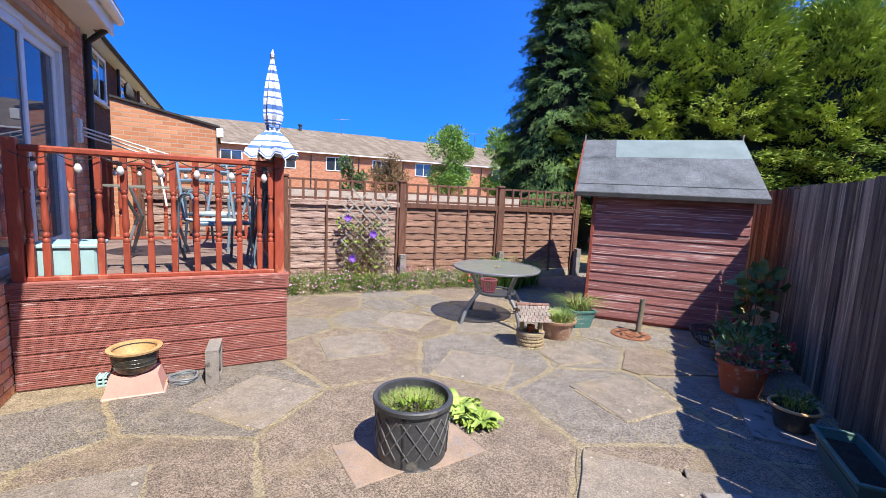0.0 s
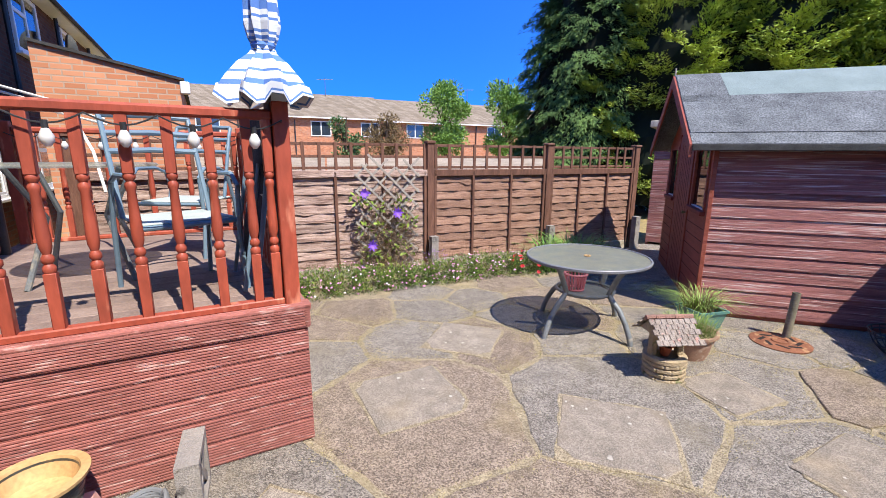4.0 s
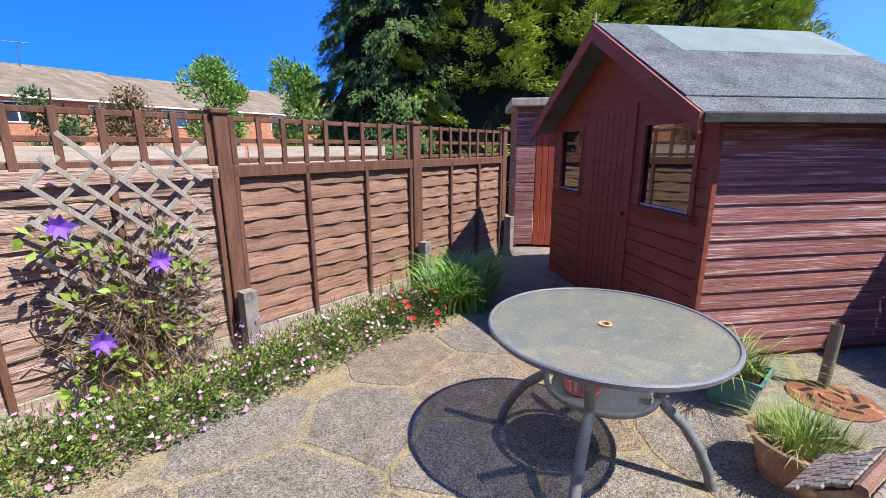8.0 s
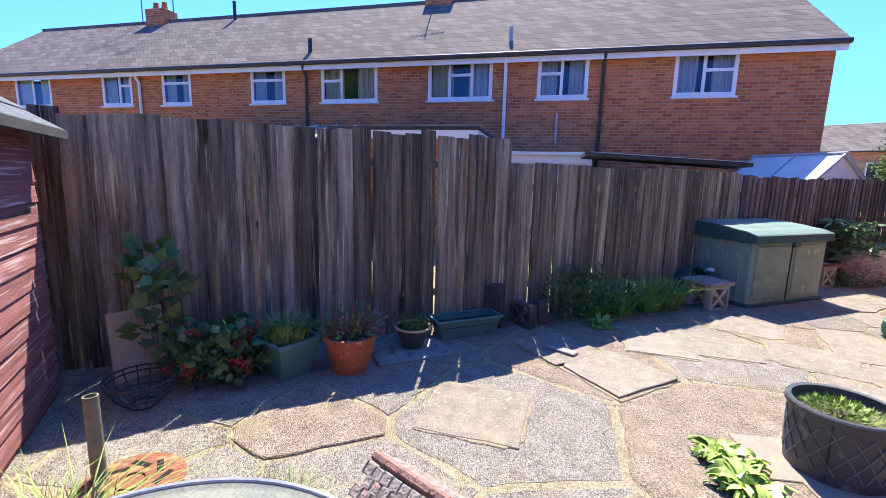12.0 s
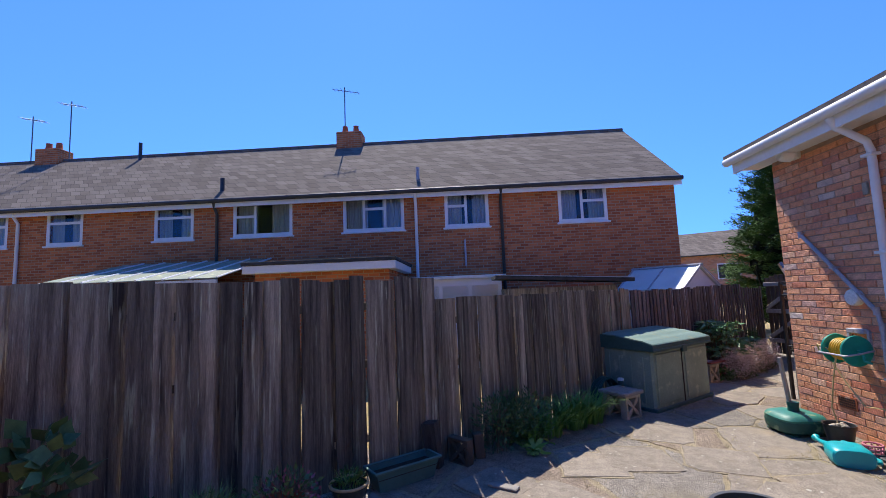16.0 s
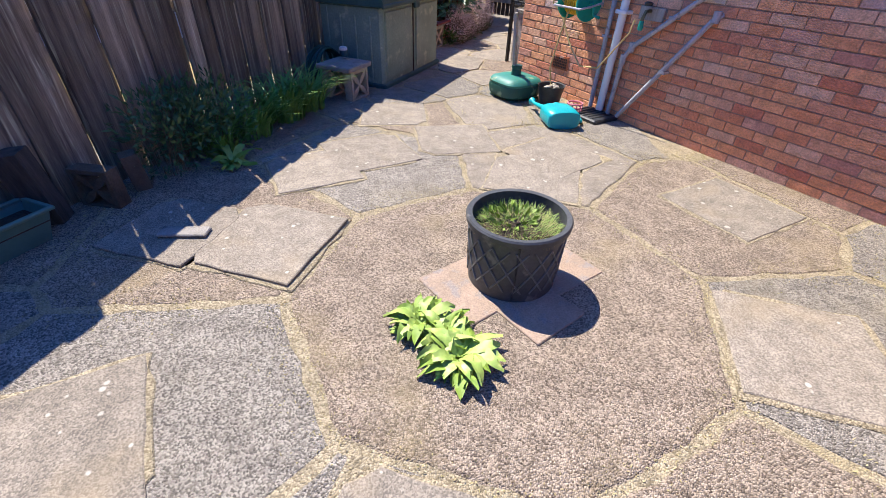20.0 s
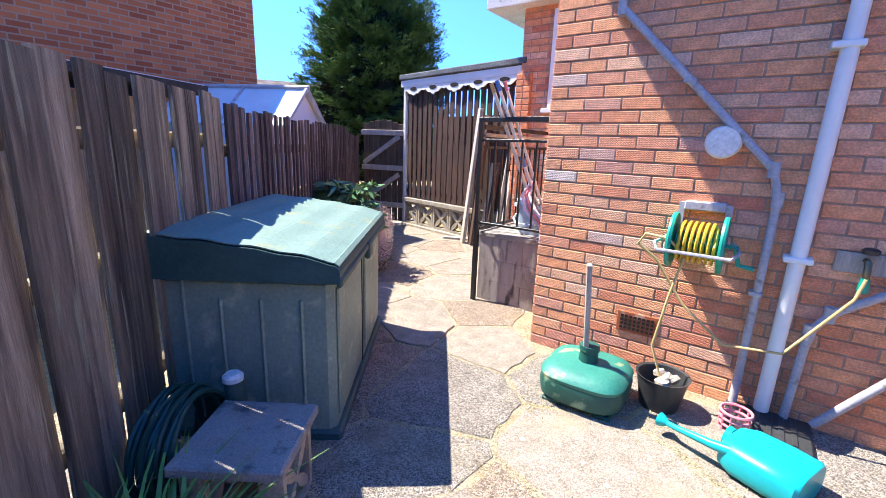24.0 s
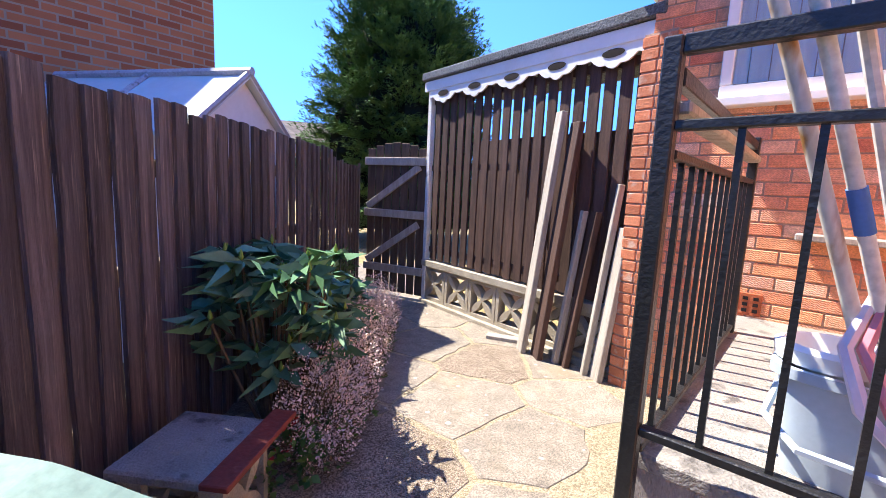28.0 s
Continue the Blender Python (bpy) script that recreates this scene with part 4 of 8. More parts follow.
def brickmat(name, a, b, mortar, bw=0.225, bh=0.075):
    """Brick courses for walls that stay far off."""
    m = bpy.data.materials.new(name)
    m.use_nodes = True
    n, l = m.node_tree.nodes, m.node_tree.links
    p = n["Principled BSDF"]
    p.inputs["Roughness"].default_value, p.inputs["Specular IOR Level"].default_value = 0.95, 0.1
    co, sx, cb = n.new("ShaderNodeTexCoord"), n.new("ShaderNodeSeparateXYZ"), n.new("ShaderNodeCombineXYZ")
    l.new(co.outputs["Object"], sx.inputs[0])
    ad = n.new("ShaderNodeMath")
    l.new(sx.outputs[0], ad.inputs[0])
    l.new(sx.outputs[1], ad.inputs[1])
    l.new(ad.outputs[0], cb.inputs[0])
    l.new(sx.outputs[2], cb.inputs[1])
    br = n.new("ShaderNodeTexBrick")
    br.inputs["Scale"].default_value = 1
    br.inputs["Brick Width"].default_value, br.inputs["Row Height"].default_value = bw, bh
    br.inputs["Mortar Size"].default_value = 0.009
    br.inputs["Color1"].default_value, br.inputs["Color2"].default_value, br.inputs["Mortar"].default_value = a, b, mortar
    l.new(cb.outputs[0], br.inputs["Vector"])
    no = n.new("ShaderNodeTexNoise")
    no.inputs["Scale"].default_value = 2.6
    no.inputs["Detail"].default_value = 8
    l.new(co.outputs["Object"], no.inputs["Vector"])
    hs = n.new("ShaderNodeHueSaturation")
    mr = n.new("ShaderNodeMapRange")
    mr.inputs[3].default_value, mr.inputs[4].default_value = 0.8, 1.2
    l.new(no.outputs[0], mr.inputs[0])
    l.new(mr.outputs[0], hs.inputs["Value"])
    l.new(br.outputs[0], hs.inputs["Color"])
    l.new(hs.outputs[0], p.inputs["Base Color"])
    bp = n.new("ShaderNodeBump")
    bp.inputs["Strength"].default_value, bp.inputs["Distance"].default_value, bp.invert = 0.5, 0.006, True
    l.new(br.outputs["Fac"], bp.inputs["Height"])
    l.new(bp.outputs[0], p.inputs["Normal"])
    return m


def tilemat(name, a, b, run=0.3, row=0.33):
    """Roof tile courses, seen from far off."""
    return brickmat(name, a, b, tuple(v * 0.45 for v in a[:3]) + (1,), run, row)


M_nb = brickmat("neighbour_brick_courses", srgb("cc7c4e"), srgb("9e5838"), srgb("aa8e72"))
M_fb = brickmat("far_brick_courses", srgb("c88a68"), srgb("ae6c4c"), srgb("a88c78"))
M_eb = brickmat("buff_brick_courses", srgb("cf9470"), srgb("b87a58"), srgb("b39a84"))
M_db = brickmat("dark_brick_courses", srgb("6e4a3c"), srgb("5a3a30"), srgb("5d5048"))
M_tiles = tilemat("weathered_concrete_tiles", srgb("7e746a"), srgb("665d54"), 0.3, 0.2)


def sash(name, w, h, bars, parent, m, label="white window", curtain=True, depth=0.06):
    """A casement window in the plane y = 0 facing +y, its lower left at the origin. bars: panes as (x0, z0, x1, z1) shares."""
    f = new(name)
    f.parent = parent
    f.matrix_local = m
    tagged(f, label)
    fw = 0.055
    part("window_frame", Geo().box(0, -0.02, 0, w, depth - 0.02, fw, ch=0.006).box(0, -0.02, h - fw, w, depth - 0.02, h, ch=0.006).box(0, -0.02, fw, fw, depth - 0.02, h - fw, ch=0.006).box(w - fw, -0.02, fw, w, depth - 0.02, h - fw, ch=0.006), M_white, f)
    g = Geo()
    for x0, z0, x1, z1 in bars:
        a, b, c, d = fw + x0 * (w - 2 * fw), fw + z0 * (h - 2 * fw), fw + x1 * (w - 2 * fw), fw + z1 * (h - 2 * fw)
        e = 0.035
        part("casement", Geo().box(a, 0.0, b, c, 0.034, b + e).box(a, 0.0, d - e, c, 0.034, d).box(a, 0.0, b + e, a + e, 0.034, d - e).box(c - e, 0.0, b + e, c, 0.034, d - e), M_white, f)
        part("pane", Geo().box(a + e, 0.008, b + e, c - e, 0.014, d - e), M_clear, f)
    if curtain:
        vs, fs = [], []
        for side in (0, 1):
            x0 = fw + side * (w - 2 * fw) * 0.62
            o = len(vs)
            for i in range(17):
                x = x0 + (w - 2 * fw) * 0.36 * i / 16
                vs += [(x, -0.1 + 0.018 * math.sin(i * 2.4), fw), (x, -0.1 + 0.018 * math.sin(i * 2.4 + 0.6), h - fw)]
            fs += [(o + 2 * i, o + 2 * i + 2, o + 2 * i + 3, o + 2 * i + 1) for i in range(16)]
        part("curtain", Geo().add(vs, fs), M_curtain, f)
    part("backing", Geo().box(0.02, -0.5, 0, w - 0.02, -0.48, h), M_room, f, "dark sheet standing in for the unlit room")
    part("window_sill", Geo().box(-0.05, -0.02, -0.05, w + 0.05, 0.1, -0.002, ch=0.008), M_white, f)
    return f


M_clear = glass("window_glass", (0.9, 0.95, 0.97, 1), 0.01)
# dark colour of the flat sheets that stand in for unlit rooms
M_room = mat("unlit_room_fill", srgb("4a5058"), srgb("3a4048"), rough=0.9, bump=0, scale=1)

# ---- neighbour terrace beyond the side fence ----
NB = at(1.62, -6.81, 0, 34.3)
nbh = thing("neighbour_terrace", "red-brown brick terrace with white windows and a grey tiled roof", "house", NB)
WINS = [(1.79, 3.09), (4.96, 6.16), (7.27, 8.96), (10.38, 12.06), (13.19, 14.33), (16.41, 17.49), (18.64, 19.84), (22.0, 23.6)]
g = Geo()
g.box(0, -0.25, -0.3, 27, 0, 3.45).box(0, -0.25, 4.42, 27, 0, 4.62)
edge = 0
for a, b in WINS:
    g.box(edge, -0.25, 3.45, a, 0, 4.42)
    edge = b
g.box(edge, -0.25, 3.45, 27, 0, 4.42)
for i in range(0, len(g.v), 8):
    part("wall_panel", Geo().add(g.v[i:i + 8], [(3, 2, 1, 0), (4, 5, 6, 7), (0, 1, 5, 4), (1, 2, 6, 5), (2, 3, 7, 6), (3, 0, 4, 7)]), M_nb, nbh)
g = Geo().box(0, -7, -0.3, 0.25, -0.25, 4.62).add([(0, -7, 4.62), (0, 0, 4.62), (0, -3.5, 7.1), (0.25, -7, 4.62), (0.25, 0, 4.62), (0.25, -3.5, 7.1)], [(0, 1, 2), (5, 4, 3), (0, 3, 4, 1), (1, 4, 5, 2), (2, 5, 3, 0)])
part("gable_wall", g, M_nb, nbh)
part("back_wall", Geo().box(0.25, -7, -0.3, 27, -6.8, 4.62), M_nb, nbh)
for s in (1, -1):
    y = 0.28 if s > 0 else -7.28
    ze = 4.6 - 0.28 * 0.709
    g = Geo().add([(-0.12, y, ze), (27, y, ze), (27, -3.5, 7.12), (-0.12, -3.5, 7.12), (-0.12, y, ze + 0.07), (27, y, ze + 0.07), (27, -3.5, 7.19), (-0.12, -3.5, 7.19)],
                  [(3, 2, 1, 0), (4, 5, 6, 7), (0, 1, 5, 4), (1, 2, 6, 5), (2, 3, 7, 6), (3, 0, 4, 7)])
    rf = part("roof", g, M_tiles, nbh)
part("ridge_tiles", Geo().tube([(-0.12, -3.5, 7.16), (27, -3.5, 7.16)], 0.1, 8), M_tiles, nbh)
part("fascia", Geo().box(-0.1, 0.2, 4.28, 27, 0.23, 4.44), M_white, nbh)
part("soffit", Geo().box(-0.1, 0, 4.42, 27, 0.2, 4.44), M_white, nbh)
part("gutter", Geo().tube([(-0.1, 0.29, 4.45), (27, 0.29, 4.45)], 0.06, 8), M_blackpl, nbh, "black gutter")
kinds = [[(0, 0, .48, 1), (.48, 0, 1, .6), (.48, .6, 1, 1)], [(0, 0, .48, .62), (0, .62, .48, 1), (.48, 0, 1, 1)], [(0, 0, .33, 1), (.33, 0, .7, .66), (.33, .66, .7, 1), (.7, 0, 1, 1)],
         [(0, 0, .36, .6), (0, .6, .36, 1), (.36, 0, 1, 1)], [(0, 0, 1, .68), (0, .68, 1, 1)], [(0, 0, 1, .68), (0, .68, 1, 1)], [(0, 0, .6, 1), (.6, 0, 1, .65), (.6, .65, 1, 1)], [(0, 0, .5, 1), (.5, 0, 1, 1)]]
for (a, b), kd in zip(WINS, kinds):
    mir = [(1 - x1, z0, 1 - x0, z1) for x0, z0, x1, z1 in kd]
    sash("window", b - a, 0.97, mir, nbh, at(a, -0.04, 3.45), "white upstairs window with pale curtains")
for x, m_, lab in ((4.63, M_blackpl, "black downpipe"), (6.94, M_white, "white downpipe"), (12.49, M_blackpl, "black downpipe"), (18.28, M_white, "white downpipe")):
    part("downpipe", Geo().tube([(x, 0.24, 4.42), (x, 0.2, 4.3), (x, 0.06, 4.12), (x, 0.06, 0.2)], 0.042, 8), m_, nbh, lab, True)
for x in (12.55, 17.3):
    part("soil_vent", Geo().tube([(x, -0.3 if x < 15 else -3.2, 4.8 if x < 15 else 6.9), (x, -0.3 if x < 15 else -3.2, 5.25 if x < 15 else 7.6)], 0.06, 8), M_blackpl, nbh, "black vent pipe", True)
part("flue", Geo().tube([(6.9, -0.4, 4.8), (6.9, -0.4, 5.3)], 0.05, 8), M_pipe, nbh, "grey flue", True)
part("wall_pipe", Geo().tube([(5.64, 0.04, 2.4), (5.64, 0.04, 3.1)], 0.03, 6), M_pipe, nbh)
for cx in (9.6, 20.9):
    ch = part("chimney", Geo().box(cx - 0.45, -3.85, 6.6, cx + 0.45, -3.2, 7.6, ch=0.02), M_nb, nbh)
    for k in (-0.2, 0.2):
        part("chimney_pot", Geo().lathe([(0.1, 7.6), (0.12, 7.63), (0.09, 7.85), (0.1, 7.88)], 10, cx=cx + k, cy=-3.5), M_terra, ch)
M_aerial = mat("dull_aluminium", srgb("70747a"), srgb("5c6066"), rough=0.5, metal=0.6, bump=0)
for cx, hgt in ((9.8, 9.4), (20.3, 9.5), (21.8, 9.0)):
    ae = part("tv_aerial", Geo().tube([(cx, -3.5, 7.2), (cx, -3.5, hgt)], 0.02, 6), M_aerial, nbh, "metal television aerial on a mast")
    part("boom", Geo().tube([(cx - 0.55, -3.5, hgt - 0.25), (cx + 0.45, -3.5, hgt - 0.05)], 0.012, 5), M_aerial, ae)
    for k in range(7):
        x = cx - 0.5 + 0.15 * k
        part("element", Geo().tube([(x, -3.68, hgt - 0.24 + 0.03 * k), (x, -3.32, hgt - 0.24 + 0.03 * k)], 0.006, 4), M_aerial, ae)
ex = thing("rear_extension", "brick rear extension with a flat roof and white fascia", "extension", NB)
part("shell", Geo().box(7.3, 0, -0.2, 10.2, 2.5, 2.3), M_nb, ex)
part("flat_roof", Geo().box(7.1, 0.01, 2.42, 10.4, 2.75, 2.5, ch=0.01), M_felt_edge, ex)
part("fascia", Geo().box(7.12, 0.01, 2.25, 10.38, 2.73, 2.42, ch=0.01), M_white, ex)
gr = thing("lean_to_roof", "translucent ribbed lean-to roof with pale bars", "lean-to", NB)
M_poly = mat("weathered_clear_corrugated", srgb("98a08a"), srgb("7e8674"), rough=0.5, scale=2, fine=40, c=srgb("b9bd96"), spots=0.2)
for k in range(7):
    x0 = 11.0 + 0.6 * k
    part("sheet", Geo().add([(x0, 0.02, 2.8), (x0 + 0.56, 0.02, 2.8), (x0 + 0.56, 2.6, 2.2), (x0, 2.6, 2.2), (x0, 0.02, 2.82), (x0 + 0.56, 0.02, 2.82), (x0 + 0.56, 2.6, 2.22), (x0, 2.6, 2.22)], [(3, 2, 1, 0), (4, 5, 6, 7), (0, 1, 5, 4), (1, 2, 6, 5), (2, 3, 7, 6), (3, 0, 4, 7)]), M_poly, gr)
    part("bar", Geo().tube([(x0 - 0.02, 0.02, 2.83), (x0 - 0.02, 2.62, 2.22)], 0.025, 6), M_white, gr)
part("front_frame", Geo().box(11, 2.55, -0.2, 15.2, 2.62, 2.18), M_whitepaint, gr)
po = thing("white_porch", "small white-framed porch with a pale roof", "porch", NB)
part("roof", Geo().box(4.75, 0.0, 2.0, 7.25, 1.6, 2.08, ch=0.01), M_whitepaint, po)
part("front", Geo().box(4.85, 1.45, -0.2, 7.0, 1.52, 2.0), M_white, po)
for k in range(3):
    part("glazing", Geo().box(4.95 + 0.68 * k, 1.525, 1.0, 5.55 + 0.68 * k, 1.53, 1.85), M_clear, po)
ns = thing("neighbour_shed", "black-edged low shed with a pale felt roof", "shed", NB)
part("shell", Geo().box(2.7, 1.9, -0.2, 4.9, 2.8, 1.72), M_board, ns)


def slab8(x0, x1, y0, y1, z0, z1, t):
    """A sloping slab from x0 at height z0 to x1 at height z1."""
    return Geo().add([(x0, y0, z0), (x1, y0, z1), (x1, y1, z1), (x0, y1, z0), (x0, y0, z0 + t), (x1, y0, z1 + t), (x1, y1, z1 + t), (x0, y1, z0 + t)], [(3, 2, 1, 0), (4, 5, 6, 7), (0, 1, 5, 4), (1, 2, 6, 5), (2, 3, 7, 6), (3, 0, 4, 7)])


part("roof", slab8(2.4, 5.1, 1.8, 3.0, 1.78, 1.93, 0.07), M_felt_edge, ns)
part("roof_sheet", slab8(2.4, 5.0, 1.84, 2.94, 1.855, 2.0, 0.01), M_whitepaint, ns)
for k in range(3):
    part("roof_light", slab8(2.8 + 0.7 * k, 3.0 + 0.7 * k, 2.3, 2.5, 1.895 + 0.039 * k, 1.906 + 0.039 * k, 0.012), M_felt_edge, ns)
cv = thing("conservatory", "white-framed conservatory with a pale glass roof", "conservatory", line_frame((1.0, -4.7), (2.4, -5.5)))
M_cglass = mat("pale_roof_sheet", srgb("d8dedc"), srgb("c8d0d0"), rough=0.15, scale=2, fine=20, bump=0.02, fine_amt=0.05, spec=0.8)
CW, CZ, CR, CL = 0.52, 1.6, 2.04, 1.75
for y in (CW + 0.06, -CW - 0.06):
    z = CZ - 0.04
    part("roof", Geo().add([(-0.06, 0, CR), (CL, 0, CR), (CL, y, z), (-0.06, y, z), (-0.06, 0, CR + 0.03), (CL, 0, CR + 0.03), (CL, y, z + 0.03), (-0.06, y, z + 0.03)], [(3, 2, 1, 0), (4, 5, 6, 7), (0, 1, 5, 4), (1, 2, 6, 5), (2, 3, 7, 6), (3, 0, 4, 7)]), M_cglass, cv)
    for x in (-0.05, 0.85, CL):
        part("roof_bar", Geo().tube([(x, 0, CR + 0.04), (x, y, z + 0.04)], 0.022, 6), M_pipe, cv)
part("ridge_bar", Geo().tube([(-0.08, 0, CR + 0.05), (CL + 0.05, 0, CR + 0.05)], 0.03, 6), M_pipe, cv)
part("frame", Geo().prism([(0, -CW), (CL - 0.05, -CW), (CL - 0.05, CW), (0, CW)], -0.2, CZ), M_white, cv)
part("gable", Geo().add([(0, -CW, CZ), (0, CW, CZ), (0, 0, CR - 0.02), (0.04, -CW, CZ), (0.04, CW, CZ), (0.04, 0, CR - 0.02)], [(0, 1, 2), (5, 4, 3), (0, 3, 4, 1), (1, 4, 5, 2), (2, 5, 3, 0)]), M_white, cv)

# ---- house far beyond the gate ----
fh = thing("far_house", "brown-tiled brick house far beyond the gate", "house", at(-3.5, -36.0))
part("wall", Geo().box(0, -8, -1, 13, 0, 4.0), M_eb, fh)
for y0 in (0.35, -8.35):
    part("roof", Geo().add([(-0.3, y0, 3.9), (13.3, y0, 3.9), (13.3, -4, 6.15), (-0.3, -4, 6.15), (-0.3, y0, 4.0), (13.3, y0, 4.0), (13.3, -4, 6.27), (-0.3, -4, 6.27)], [(3, 2, 1, 0), (4, 5, 6, 7), (0, 1, 5, 4), (1, 2, 6, 5), (2, 3, 7, 6), (3, 0, 4, 7)]), M_tiles, fh, "brown tiled roof")
part("gutter", Geo().tube([(-0.3, 0.42, 3.95), (13.3, 0.42, 3.95)], 0.06, 6), M_blackpl, fh)
for x in (1.5, 5.0, 8.8):
    w = part("window", Geo().box(x, -0.02, 1.9, x + 1.6, 0.04, 3.2), M_white, fh, "white window")
    part("pane", Geo().box(x + 0.09, 0.03, 1.99, x + 1.51, 0.046, 3.11), M_pane, w)

# ---- terrace far beyond the back fence ----
FR = line_frame((-21.3, 35.4), (1.7, 47.9))
fr = thing("far_terrace", "orange brick terrace with a brown tiled roof", "house", FR)
M_ftiles = tilemat("sandy_concrete_tiles", srgb("8c8070"), srgb("746858"), 0.33, 0.3)
BL = [(-7.0, 3.0, 0.25), (3.0, 14.0, 0.0), (14.0, 30.0, -0.12), (30.0, 44.0, -0.3)]
for a, b, dz in BL:
    part("wall", Geo().box(a, 0, -1, b - 0.01, 7, 4.8 + dz), M_fb, fr)
    for y in (-0.35, 7.35):
        part("roof", Geo().add([(a, y, 4.6 + dz), (b, y, 4.6 + dz), (b, 3.5, 6.85 + dz), (a, 3.5, 6.85 + dz), (a, y, 4.72 + dz), (b, y, 4.72 + dz), (b, 3.5, 6.97 + dz), (a, 3.5, 6.97 + dz)], [(3, 2, 1, 0), (4, 5, 6, 7), (0, 1, 5, 4), (1, 2, 6, 5), (2, 3, 7, 6), (3, 0, 4, 7)]), M_ftiles, fr)
    part("gutter", Geo().box(a, -0.43, 4.55 + dz, b, -0.35, 4.66 + dz), M_white, fr)
for k in range(11):
    x = -5.4 + 4.3 * k
    w = part("window", Geo().box(x, -0.05, 3.1, x + 1.7, 0.02, 4.35).box(x + 0.82, -0.06, 3.1, x + 0.88, -0.05, 4.35), M_white, fr, "white upstairs window")
    for q in (0.08, 0.9):
        part("pane", Geo().box(x + q, -0.058, 3.18, x + q + 0.72, -0.052, 4.27), M_pane, w)
    part("downpipe", Geo().tube([(x + 3.0, -0.1, 4.4), (x + 3.0, -0.1, -1)], 0.05, 6), M_blackpl, fr)
for x in (5.5, 20, 27, 38):
    part("vent_stack", Geo().lathe([(0.14, 6.5), (0.14, 7.25), (0.2, 7.28), (0.2, 7.4)], 10, cx=x, cy=3.3), M_felt_edge, fr)
for x in (9.4, 24):
    part("aerial", Geo().tube([(x, 3.2, 6.8), (x, 3.2, 8.4)], 0.03, 5).tube([(x - 0.7, 3.2, 8.2), (x + 0.7, 3.2, 8.3)], 0.025, 5), M_aerial, fr)
M_pale = mat("pale_weathered_lap", srgb("c8bcae"), srgb("a89a8c"), rough=0.9, scale=3, fine=40, stretch=(1, 1, 8), rnd=0.3, bump=0.4)
for i in range(3):
    p, q = (-5.4 + 2.2 * i, 8.6 + 1.1 * i), (-5.4 + 2.2 * (i + 1) - 0.04, 8.6 + 1.1 * (i + 1))
    sf = thing("neighbour_fence", "pale lap fence panels of the garden behind", "fence", line_frame(p, q), group="fences of the garden behind")
    for k in range(12):
        part("lap_board", Geo().box(0, -0.01 - 0.004 * (k % 2), -0.03 + 0.13 * k, math.dist(p, q), 0.01, 0.115 + 0.13 * k), M_pale, sf)

# ---- house details ----
hd = thing("window_1", "white-framed kitchen window with vertical blinds", "window", HOUSE, kind="structure")
a, b, c, d = win
fr_g = lambda x0, x1, z0, z1, w, y0, y1: Geo().box(x0, y0, z0, x1, y1, z0 + w, ch=0.006).box(x0, y0, z1 - w, x1, y1, z1, ch=0.006).box(x0, y0, z0 + w, x0 + w, y1, z1 - w, ch=0.006).box(x1 - w, y0, z0 + w, x1, y1, z1 - w, ch=0.006)
part("window_frame", fr_g(a, b, c, d, 0.06, 0.06, 0.13), M_white, hd)
mid = (a + b) / 2
for x0, x1 in ((a + 0.06, mid), (mid, b - 0.06)):
    cs = part("casement", fr_g(x0, x1, c + 0.06, d - 0.06, 0.05, 0.05, 0.11), M_white, hd)
    part("pane", Geo().box(x0 + 0.05, 0.078, c + 0.11, x1 - 0.05, 0.084, d - 0.11), M_clear, cs)
    for k in range(9):
        x = x0 + 0.08 + k * (x1 - x0 - 0.14) / 8.5
        part("blind_slat", Geo().box(-0.045, -0.001, c + 0.1, 0.045, 0.001, d - 0.1, m=pose(x, 0.2, 0, 0, 0, 28)), M_blind, hd)
part("window_sill", Geo().box(a - 0.12, -0.07, c - 0.05, b + 0.12, 0.1, c - 0.002, ch=0.01), M_white, hd)
# flat dark sheet in place of the unlit room
part("backing", Geo().box(a, 1.0, c, b, 1.02, d), M_room, hd, "dark sheet standing in for the unlit room")
pd = thing("door_1", "white-framed sliding patio door", "door", HOUSE, kind="structure")
a, b, c, d = door
part("door_frame", fr_g(a, b, c, d, 0.07, 0.05, 0.15), M_white, pd)
for x0, x1, y in ((a + 0.07, (a + b) / 2 + 0.05, 0.08), ((a + b) / 2 - 0.05, b - 0.07, 0.11)):
    lf = part("leaf", fr_g(x0, x1, c + 0.07, d - 0.07, 0.08, y - 0.02, y + 0.02), M_white, pd)
    part("pane", Geo().box(x0 + 0.08, y - 0.003, c + 0.15, x1 - 0.08, y + 0.003, d - 0.15), M_mirrorpane, lf)
part("backing", Geo().box(a, 1.2, c, b, 1.22, d), M_room, pd, "dark sheet standing in for the unlit room")

dp = thing("downpipe", "white plastic downpipe with clips", "downpipe", HOUSE)
part("pipe", Geo().tube([(1.35, -0.34, 3.28), (1.36, -0.3, 3.18), (1.42, -0.08, 3.0), (1.43, -0.06, 2.9), (1.4, -0.06, 0.06)], 0.036, 12), M_white, dp, "", True)
for z in (0.9, 1.9, 2.85):
    part("clip", Geo().box(1.35, -0.1, z, 1.47, 0, z + 0.03, ch=0.005), M_white, dp)
gp = thing("drain_grate", "dark plastic gully grate", "drain", HOUSE)
part("tray", Geo().box(1.24, -0.34, 0.0, 1.62, -0.02, 0.05, ch=0.012), M_blackpl, gp)
for k in range(6):
    part("bar", Geo().box(1.27 + 0.052 * k, -0.32, 0.05, 1.295 + 0.052 * k, -0.05, 0.057, ch=0.003), M_blackpl, gp)


